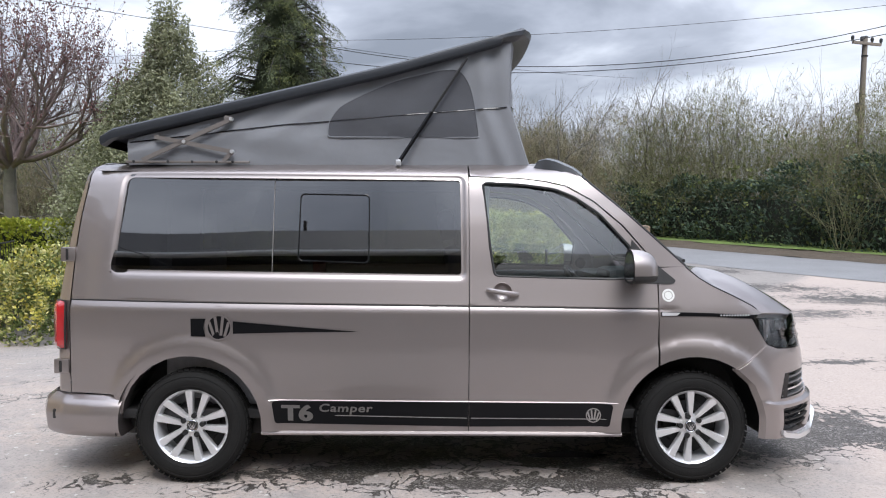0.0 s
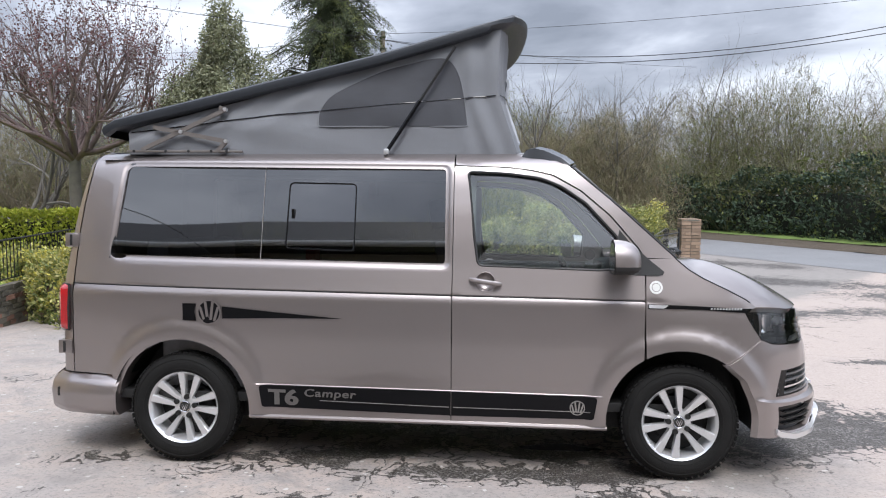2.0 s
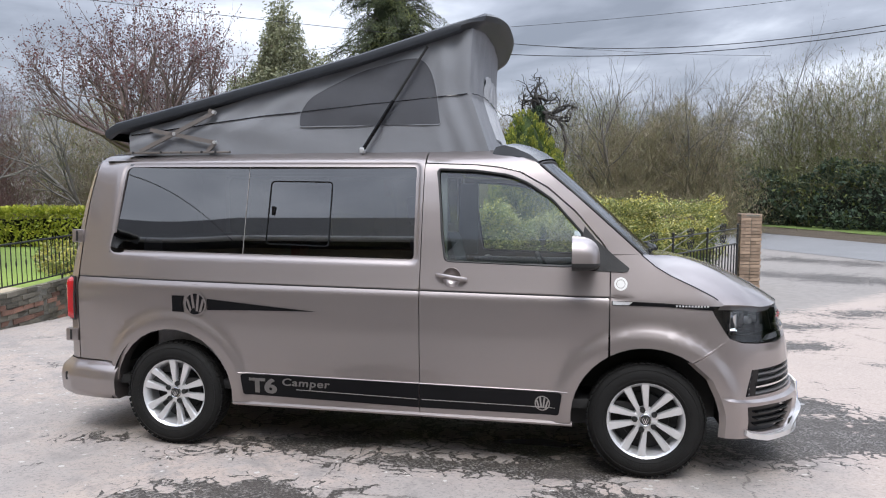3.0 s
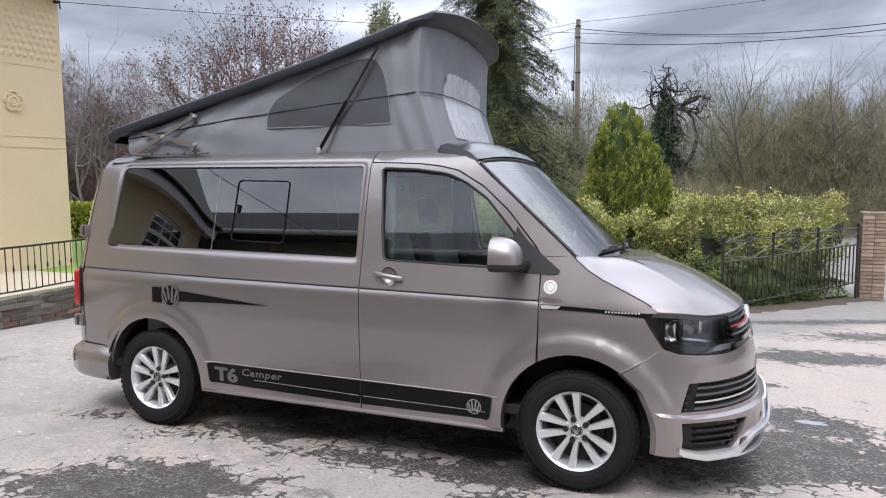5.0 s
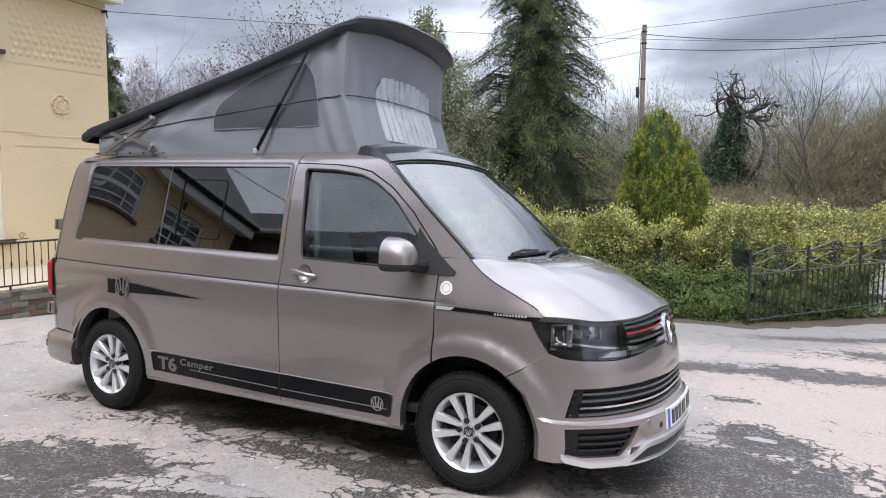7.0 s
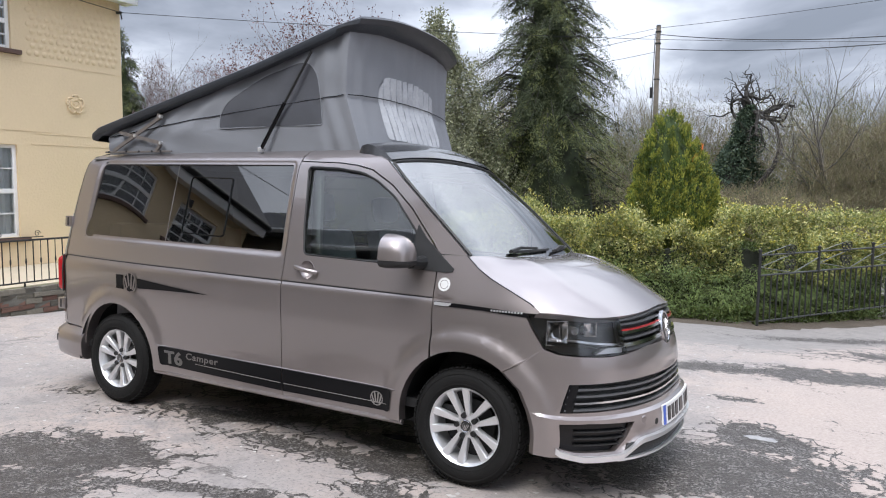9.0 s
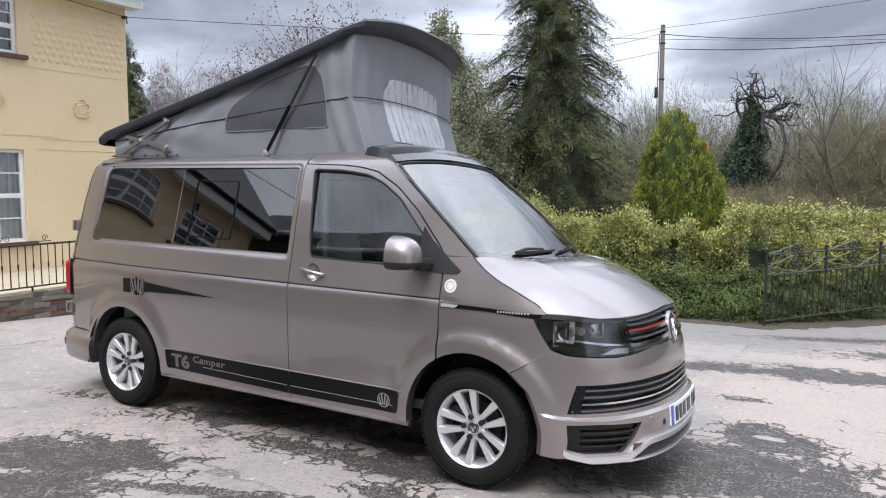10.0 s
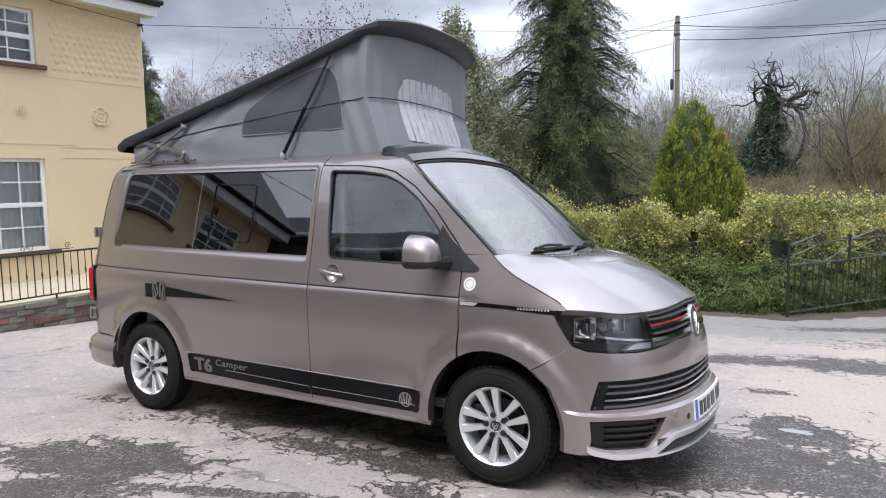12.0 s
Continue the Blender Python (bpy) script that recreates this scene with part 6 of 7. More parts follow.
def hedge_row(name, label, line, depth, z0, top, mats, n, seed, size, kinds, lumps=.25, cat="hedge", core=True, freq=1.1):
    """A hedge along a line of points; kinds gives, for each leaf material, the share of leaves and the band of heights it fills."""
    rng = np.random.default_rng(seed)
    t = thing(name, label, cat)
    line = [Vector(p) for p in line]
    seg = [(a, b, (b - a).length) for a, b in zip(line, line[1:])]
    total = sum(s[2] for s in seg)

    def along(u):
        d = u * total
        for a, b, k in seg:
            if d <= k:
                break
            d -= k
        q = a.lerp(b, min(1, d / k))
        nrm = Vector((b.y - a.y, a.x - b.x)).normalized()
        return q, nrm
    crest = lambda x, y: 1 + lumps * .85 * noise.noise(Vector((x * freq, y * freq, seed))) + lumps * .5 * noise.noise(Vector((x * freq * 2.7, y * freq * 2.7, seed + 4)))
    for mat, share, lo, hi, puff in kinds:
        m = int(n * share)
        u, w, c = rng.uniform(0, 1, m), rng.uniform(0, 1, m), rng.uniform(-1, 1, m)
        pts, outs = np.empty((m, 3)), np.empty((m, 3))
        for i in range(m):
            q, nrm = along(u[i])
            zz = z0(q.x, q.y) if callable(z0) else z0
            lump = 1 + lumps * noise.noise(Vector((q.x * freq, q.y * freq, w[i] * 2 + seed))) + lumps * .6 * noise.noise(Vector((q.x * freq * 3, q.y * freq * 3, w[i] * 5 + seed)))
            h = (top - zz) * crest(q.x, q.y)
            # leaves sit near the front, back and top skins
            if rng.random() < .34:
                off, hh = c[i] * depth * .5, .88 + .14 * rng.random()
            else:
                off, hh = math.copysign(depth * .5 * (1 - .25 * rng.random() ** 2), c[i]) * lump, (lo + (hi - lo) * w[i])
            hh = min(max(hh, lo), hi * 1.1) if lo > 0 else min(hh, hi * 1.1)
            pts[i] = (q.x + nrm.x * off * puff, q.y + nrm.y * off * puff, zz + h * hh)
            outs[i] = (nrm.x * np.sign(off) * .6, nrm.y * np.sign(off) * .6, .45)
        part("foliage", fast_mesh("foliage", *leaf_quads(pts, size, rng, 0, 1.7, 0, outs)), mat, t)
    # dark sheet inside stands in for the hedge's shaded interior and stops see-through
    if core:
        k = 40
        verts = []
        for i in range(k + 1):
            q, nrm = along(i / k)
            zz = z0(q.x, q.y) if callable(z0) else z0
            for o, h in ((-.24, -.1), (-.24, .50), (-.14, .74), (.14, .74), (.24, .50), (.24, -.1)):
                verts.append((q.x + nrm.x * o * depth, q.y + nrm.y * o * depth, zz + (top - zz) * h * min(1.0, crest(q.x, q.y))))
        part("hedge_core", mesh("hedge_core", verts, [(i * 6 + j, i * 6 + j + 1, i * 6 + j + 7, i * 6 + j + 6) for i in range(k) for j in range(5)]), shade_dark, t)
    return t


def low_z(x, y):
    return ground_z(x, y) - .03


tree_left()
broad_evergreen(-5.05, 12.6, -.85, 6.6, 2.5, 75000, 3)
cypress(-2.7, 15.0, -.92, 10.8, 3.45, 520, cypress_mat, "tall_cypress", "tall dark green cypress with drooping sprays", 11, size=.024, power=.95, open_=.45)
cypress(-21.4, 15.5, -.5, 8.3, 1.5, 70, cypress_mat, "small_conifer", "slim dark green conifer beside the cream house", 13, size=.034, power=.9, open_=.3)
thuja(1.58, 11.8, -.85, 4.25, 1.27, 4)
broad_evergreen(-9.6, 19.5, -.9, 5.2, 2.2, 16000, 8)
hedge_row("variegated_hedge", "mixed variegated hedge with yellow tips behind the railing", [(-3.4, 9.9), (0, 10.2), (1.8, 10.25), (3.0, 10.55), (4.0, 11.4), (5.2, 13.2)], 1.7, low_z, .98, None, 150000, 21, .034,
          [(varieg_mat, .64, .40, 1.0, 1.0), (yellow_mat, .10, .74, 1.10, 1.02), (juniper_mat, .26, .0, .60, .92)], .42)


def juniper_bank():
    """Feathery sprays that reach out of the foot of the hedge in layers."""
    rng = np.random.default_rng(23)
    t = thing("dark_juniper", "feathery dark green juniper spreading under the hedge", "shrub")
    line = np.array([(-3.2, 9.15), (0, 9.35), (1.8, 9.45), (3.1, 9.7), (4.1, 10.7), (5.2, 12.4)])
    ls = np.concatenate([[0], np.cumsum(np.linalg.norm(np.diff(line, axis=0), axis=1))])
    pts, outs, segs, ups = [], [], [], []
    for _ in range(900):
        u = rng.uniform(0, ls[-1])
        q = np.array([np.interp(u, ls, line[:, 0]), np.interp(u, ls, line[:, 1])])
        a = -math.pi / 2 + rng.normal() * .55 + .35 * ease(3.0, 4.5, q[0])
        h = rng.uniform(.0, 1.0) * (1 + .5 * noise.noise(Vector((q[0] * 1.3, q[1] * 1.3, 3))))
        d = np.array([math.cos(a), math.sin(a), rng.uniform(-.12, .14)])
        c = np.array([q[0], q[1] + rng.uniform(-.15, .5), low_z(*q) + .05 + .95 * h]) + d * .28 * math.sin(math.pi * min(1, h + .2)) * rng.uniform(.2, 1.2)
        p, o = spray(c, d, 70, rng.uniform(.40, .80), rng, .55, .26)
        pts.append(p)
        outs.append(o)
        ups.append(np.tile(np.array([0, 0, 1.0]) + d * .5, (len(p), 1)))
        segs.append((c - d * .2, c + d * .3, .008, .003))
    part("branchwork", twig_mesh("branchwork", segs, 3), bark_dark, t)
    part("foliage", fast_mesh("foliage", *leaf_quads(np.concatenate(pts), .020, rng, 0, 4.6, 0, np.concatenate(outs) * 2.2, np.concatenate(ups), .30)), juniper_mat, t)


juniper_bank()
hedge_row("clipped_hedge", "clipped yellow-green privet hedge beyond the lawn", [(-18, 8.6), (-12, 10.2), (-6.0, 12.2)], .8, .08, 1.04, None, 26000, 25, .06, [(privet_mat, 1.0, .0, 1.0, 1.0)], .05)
hedge_row("yellow_bush", "yellow variegated bush spilling over the end of the wall", [(-6.4, 6.3), (-5.0, 5.7), (-4.25, 5.1), (-3.6, 5.0)], 1.1, low_z, .62, None, 26000, 27, .036, [(yellow_mat, .42, .3, 1.0, 1.0), (varieg_mat, .33, .0, .95, 1.0), (juniper_mat, .25, .0, .75, .85)], .6, "shrub", False, 1.6)
weeds = hedge_row("low_weeds", "low green weeds and ivy along the foot of the fence", [(.6, 8.80), (3.30, 8.90), (5.75, 12.3)], .5, low_z, -.42, None, 12000, 29, .032, [(weed_mat, 1.0, .0, 1.0, 1.0)], .6, "plants", False)
tagged(weeds, "low green weeds and ivy along the foot of the fence", "plants", kind="stuff")


# ---- far side of the lane: ivy hedge and scrub ----
FAR = [(-24, 31), (-10, 33), (2, 37), (9, 39), (14.8, 34.6), (19.6, 27.3), (26, 17.5), (36, 3)]
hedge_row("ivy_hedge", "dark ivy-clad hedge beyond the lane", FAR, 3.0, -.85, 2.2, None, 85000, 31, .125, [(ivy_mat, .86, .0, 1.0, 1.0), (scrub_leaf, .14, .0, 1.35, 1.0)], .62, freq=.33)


def scrub(name, label, line, width, count, seed, heights, mat, leaves=0, lean=.25):
    """Thickets of thin upright stems along a line, one object that nobody could count."""
    rng = np.random.default_rng(seed)
    segs, tips = [], []
    line = np.array(line, float)
    ls = np.concatenate([[0], np.cumsum(np.linalg.norm(np.diff(line, axis=0), axis=1))])
    for _ in range(count):
        u = rng.uniform(0, ls[-1])
        q = np.array([np.interp(u, ls, line[:, 0]), np.interp(u, ls, line[:, 1])]) + rng.normal(size=2) * width
        h = rng.uniform(*heights) * (1 + .25 * noise.noise(Vector((q[0] * .25, q[1] * .25, seed))))
        for _ in range(int(rng.integers(5, 10))):
            a = rng.uniform(0, 2 * math.pi)
            d = np.array([math.cos(a) * lean, math.sin(a) * lean, 1.0]) + rng.normal(size=3) * .12
            grow(segs, (*q, -.95), d / np.linalg.norm(d), h * rng.uniform(.45, .75), .045 * h / 7, 2, rng, .08, .13, 3, .55, .42, 4, tips)
    o = part(name, twig_mesh(name, segs, 3), mat)
    tagged(o, label, "scrub", kind="stuff")
    if leaves:
        tips = np.array(tips)
        pts = tips[rng.integers(0, len(tips), leaves)] + rng.normal(size=(leaves, 3)) * .16
        tagged(part("scrub_leaves", fast_mesh("scrub_leaves", *leaf_quads(pts, .055, rng)), scrub_leaf), "sparse young green leaves on the scrub", "leaves", kind="stuff")


scrub("willow_scrub", "tall bare willow scrub beyond the lane", [(-26, 36), (-8, 38), (4, 42), (12, 42), (19, 35), (24, 29), (32, 18), (40, 6)], 1.6, 78, 41, (5.0, 8.2), bark_tan, 9000)
scrub("olive_scrub", "olive-green thicket beyond the lane", [(-24, 33.5), (0, 38), (10, 41), (17, 33.5), (22, 26), (30, 14)], 1.2, 66, 42, (3.6, 6.4), bark_olive, 16000, .45)
scrub("grey_scrub", "grey twiggy thicket behind the garden", [(-22, 22), (-12, 23), (-5, 26)], 1.5, 32, 43, (3.4, 5.4), bark_tan, 5000, .4)


def brush(name, label, line, width, n, top, seed, mat, wave=.16, size=.016, long=26.0):
    """A dense haze of thin twigs that fills a thicket, thinner towards its top; nobody could count them."""
    rng = np.random.default_rng(seed)
    line = np.array(line, float)
    ls = np.concatenate([[0], np.cumsum(np.linalg.norm(np.diff(line, axis=0), axis=1))])
    u = rng.uniform(0, ls[-1], n)
    q = np.stack([np.interp(u, ls, line[:, 0]), np.interp(u, ls, line[:, 1])], 1) + rng.normal(size=(n, 2)) * width
    crest = np.array([1 + .75 * noise.noise(Vector((a * wave, b * wave, seed))) + .4 * noise.noise(Vector((a * wave * 3.2, b * wave * 3.2, seed + 7))) for a, b in q])
    h = rng.uniform(0, 1, n) ** 1.25 * top * crest
    d = rng.normal(size=(n, 3)) * .55 + np.array([0, 0, .75])
    tagged(part(name, fast_mesh(name, *twig_shards(np.stack([q[:, 0], q[:, 1], h - .95], 1), size, rng, long, d)), mat), label, "scrub", kind="stuff")


tan_brush = leaf_material("tan_brush_twigs", [(.20, .165, .115), (.27, .22, .15), (.13, .11, .08), (.19, .185, .09), (.24, .215, .12), (.15, .15, .07)], .8, .1)
olive_brush = leaf_material("olive_brush_twigs", [(.15, .16, .065), (.21, .215, .085), (.11, .12, .055), (.18, .16, .09), (.13, .15, .05)], .8, .15)
brush("tan_thicket", "dense tan thicket of thin willow twigs beyond the lane", [(-26, 35), (-8, 37), (4, 41), (12, 41), (18, 34.5), (23, 28), (31, 17), (39, 5)], 1.3, 260000, 6.6, 51, tan_brush)
brush("olive_thicket", "dense olive thicket of thin twigs beyond the lane", [(-24, 33.5), (0, 38), (10, 41), (16.4, 34.5), (21.4, 27), (29, 15)], 1.0, 190000, 5.6, 52, olive_brush)
brush("garden_thicket", "brown thicket of thin twigs behind the garden", [(-24, 21), (-12, 22.5), (-4.5, 26)], 1.0, 90000, 4.4, 53, tan_brush, .2, .015, 26)
brush("low_thicket", "low brown thicket of thin twigs behind the hedge", [(-4.5, 26), (2, 28), (8, 30)], 1.2, 60000, 2.3, 54, tan_brush, .2, .014, 30)
brush("grey_thicket", "grey thicket of thin twigs beyond the hedge", [(3.2, 30.5), (6, 31), (9.5, 31)], .9, 80000, 5.2, 55, tan_brush, .25, .013, 32)

russet_brush = leaf_material("russet_twigs", [(.12, .065, .055), (.155, .088, .075), (.085, .05, .044), (.18, .115, .10)], .8, .1)
brush("russet_thicket", "russet brown thicket of fine budding twigs behind the house", [(-25, 17.5), (-21, 17.2), (-17.2, 17)], .7, 110000, 6.0, 57, russet_brush, .3, .011, 32)


def ivy_tree():
    rng = np.random.default_rng(9)
    t = thing("ivy_clad_tree", "dead twisted tree with an ivy-clad leaning trunk", "tree", pose(.45, 34.2, -.95))
    trunk = [((-1.3, 0, 0), (-.95, 0, 2.4), .34, .28), ((-.95, 0, 2.4), (-.3, 0, 4.8), .28, .21), ((-.3, 0, 4.8), (.0, 0, 6.3), .21, .16)]
    segs = []
    for d in ((-.8, .1, .9), (.25, 0, 1), (1.0, .1, .12), (-.45, .3, 1), (.6, -.3, .9), (-.9, 0, .5), (.9, .2, .5)):
        grow(segs, (.0, 0, 6.2), np.array(d) / np.linalg.norm(d), 1.7, .12, 2, rng, .02, .5, 2, .66, .9, 6)
    second = [((.15, 0, .2), (.2, 0, 1.2), .17, .15), ((.2, 0, 1.2), (.35, 0, 2.4), .15, .13), ((.35, 0, 2.4), (1.2, 0, 3.6), .13, .11), ((1.2, 0, 3.6), (1.45, 0, 4.5), .11, .10), ((1.45, 0, 4.5), (1.2, 0, 5.5), .10, .08), ((1.2, 0, 5.5), (.5, 0, 6.2), .08, .05)]
    part("trunk", twig_mesh("trunk", trunk, 10), bark_dark, t)
    part("branchwork", twig_mesh("branchwork", segs, 6), bark_dark, t)
    part("second_stem", twig_mesh("second_stem", second, 8), bark_dark, t)
    n = 14000
    v = rng.uniform(0, 1, n)
    a = rng.uniform(0, 2 * math.pi, n)
    lump = np.array([1 + .5 * noise.noise(Vector((math.cos(q) * 1.5, math.sin(q) * 1.5, w * 6))) for q, w in zip(a, v)])
    r = np.interp(v, [0, .3, .55, .8, .95, 1], [1.1, 1.0, .9, .62, .42, .2]) * lump * rng.uniform(.6, 1.15, n)
    c = np.interp(v, [0, .4, .8, 1], [-1.3, -.95, -.2, .0])
    pts = np.stack([c + np.cos(a) * r, np.sin(a) * r, v * 6.5], 1)
    part("ivy", fast_mesh("ivy", *leaf_quads(pts, .09, rng)), ivy_mat, t)


ivy_tree()


def far_tree(x, y, height, seed, label):
    rng = np.random.default_rng(seed)
    t = thing("bare_willow", label, "tree", pose(x, y, -.95))
    segs = []
    trunk = [((0, 0, -.1), (.1, 0, height * .10), .16, .13)]
    for k in range(6):
        a = 2 * math.pi * k / 6 + rng.uniform(-.3, .3)
        d = np.array([math.cos(a) * .55, math.sin(a) * .55, 1.0])
        grow(segs, (.1, 0, height * .09), d / np.linalg.norm(d), height * rng.uniform(.38, .56), .085, 3, rng, .10, .16, 3, .60, .45, 4)
    part("trunk", twig_mesh("trunk", trunk, 8), bark_grey, t)
    part("branchwork", twig_mesh("branchwork", segs, 4), bark_grey, t)


far_tree(9.0, 41.5, 9.4, 51, "slender bare tree beyond the lane")
far_tree(14.8, 38.0, 9.6, 52, "leaning bare willow beyond the lane")
far_tree(18.0, 34.5, 9.2, 53, "wide bare willow beyond the lane")
far_tree(4.4, 31.0, 7.6, 54, "pale twiggy bare tree beyond the garden")
far_tree(7.8, 31.5, 7.0, 55, "pale twiggy bare tree beyond the garden")
far_tree(-13.5, 17.0, 7.0, 56, "bare tree beyond the clipped hedge")
far_tree(-18.0, 15.0, 6.4, 57, "bare tree beyond the clipped hedge")
far_tree(-10.5, 20.0, 6.6, 58, "reddish bare tree beside the house")


# ---- house, garden wall, railings ----
render_cream = material("cream_render", (.76, .605, .395), .9, 0, (.69, .545, .35), 1.3, 26, .35, .6)
white_frame = material("white_upvc", (.84, .84, .83), .35, 0, (.72, .72, .71), 4)
curtain = material("net_curtain", (.80, .82, .82), .9, 0, (.62, .64, .65), 9, 40, .2)
blind_mat = material("grey_blind", (.66, .68, .69), .7, 0, (.56, .58, .59), 5)
slate = material("dark_slate", (.055, .055, .06), .7, 0, (.035, .035, .04), 3, 40, .4, vary=.15)
brick_mat = material("old_red_brick", (.26, .125, .085), .92, 0, (.15, .105, .085), 9, 60, .7, .6, vary=.45)
brick_dark = material("weathered_brick", (.10, .09, .07), .95, 0, (.19, .17, .135), 9, 60, .7, .6, vary=.4)
buff_brick = material("buff_brick", (.33, .245, .175), .92, 0, (.24, .17, .125), 9, 60, .6, .6, vary=.3)
mortar = material("pale_mortar", (.20, .19, .165), .95, 0, (.11, .105, .085), 8, 70, .6)
iron = material("black_iron", (.018, .020, .020), .6, .0, (.030, .028, .026), 14, 90, .3, spec=.3)
iron_grey = material("weathered_iron", (.10, .105, .105), .55, .5, (.05, .05, .048), 10, 80, .3)
iron_pale = material("bleached_iron", (.20, .21, .20), .6, .3, (.13, .14, .13), 10, 80, .3)
sill_mat = material("tiled_sill", (.13, .075, .06), .8, 0, (.09, .055, .045), 8, 60, .4)
lawn_mat = material("mown_lawn", (.24, .32, .07), .95, 0, (.17, .25, .05), 1.0, 60, .7, .5)
wood_pole = material("weathered_pole", (.24, .205, .165), .9, 0, (.15, .13, .11), 5, 70, .5)
cable_mat = material("black_cable", (.02, .02, .022), .6, 0)
orange_mat = material("orange_sign", (.75, .16, .02), .5, 0, scale=4)
window_glass = glass_material("window_glass", (.96, .97, .97), .02, 1.45)
HX = -7.3


def wall_face(name, y0, y1, z0, z1, holes, x, thick, mat, label):
    """A wall in the plane x with window openings through it."""
    outline = [(y0, z0), (y1, z0), (y1, z1), (y0, z1)]
    loops = [[(a, b), (c, b), (c, d), (a, d)] for a, b, c, d in holes]
    piece = sheet(outline, lambda u, v: Vector((x, u, v)), loops, step=(.6, .6), depth=thick, inward=(-1, 0, 0))
    return tagged(part(name, mesh(name, *piece, smooth=False), mat), label, "wall", kind="structure")


lower = (1.50, .744, 2.715, 2.285)
upper = (1.48, 3.84, 2.69, 4.74)
lower2, upper2, upper3 = (-5.3, .744, -4.1, 2.285), (-5.3, 3.84, -4.1, 4.7), (-7.4, 3.84, -6.3, 4.7)
house_wall = wall_face("wall_house", -8.2, 4.75, -.6, 5.35, [lower, upper, lower2, upper2, upper3], HX, .16, render_cream, "cream rendered front wall of a house")
tagged(part("wall_house_end", mesh("wall_house_end", *block(HX - 6.5, 4.60, -.6, HX - .003, 4.748, 5.35), smooth=False), render_cream), "cream rendered end wall of the house", "wall", kind="structure")
tagged(part("wall_house_back", mesh("wall_house_back", *block(HX - 6.6, -8.2, -.6, HX - 6.5, 4.75, 5.35), smooth=False), render_cream), "plain back wall of the house", "wall", kind="structure")
# raised pattern, grooves and plaster roses
vs, fs = [], []
for r in range(11):
    for c in range(13):
        y, z = 2.98 + c * .133 + (r % 2) * .066, 3.83 + r * .118
        if y > 4.70:
            continue
        cup = [(.050, 0.0), (.040, .010), (.022, .016), (.0, .018)]
        v, f = lathe([(a, b) for a, b in cup], 10)
        vs, fs = join((vs, fs), moved((v, f), Matrix.Translation((HX + .001, y, z)) @ Matrix.Rotation(radians(-90), 4, "Z")))
tagged(part("pargeting", mesh("pargeting", vs, fs), render_cream, house_wall, "raised plaster pattern of small bosses"), kind="stuff")


def rose(y, z, r):
    m0 = Matrix.Translation((HX, y, z)) @ Matrix.Rotation(radians(-90), 4, "Z")
    base = [(0, .030), (r * .20, .030), (r * .24, .018), (r * .34, .016), (r * .40, .034), (r * .50, .034), (r * .56, .016), (r * .80, .016), (r * .84, .010), (r * .86, .0)]
    o = part("plaster_rose", mesh("plaster_rose", *moved(lathe(base, 32), m0)), render_cream, house_wall, "round plaster rose")
    for k in range(5):
        a0 = 2 * math.pi * k / 5 + .3
        pts = [Vector((HX + .018, y + r * q * math.cos(a0 + t), z + r * q * math.sin(a0 + t))) for t, q in ((-.58, .70), (-.45, .92), (-.2, 1.0), (0, .96), (.2, 1.0), (.45, .92), (.58, .70))]
        part("petal", mesh("petal", *tube(pts, r * .10, 6)), render_cream, o)


rose(3.78, 3.05, .165)
rose(2.36, 3.08, .085)
for y0, y1, z in ((1.2, 4.75, 3.66), (1.2, 3.3, 2.52), (3.0, 4.75, 2.48), (2.95, 4.75, 2.30)):
    part("render_line", mesh("render_line", *block(HX + .001, y0, z, HX + .007, y1, z + .014, .002)), render_cream, house_wall)


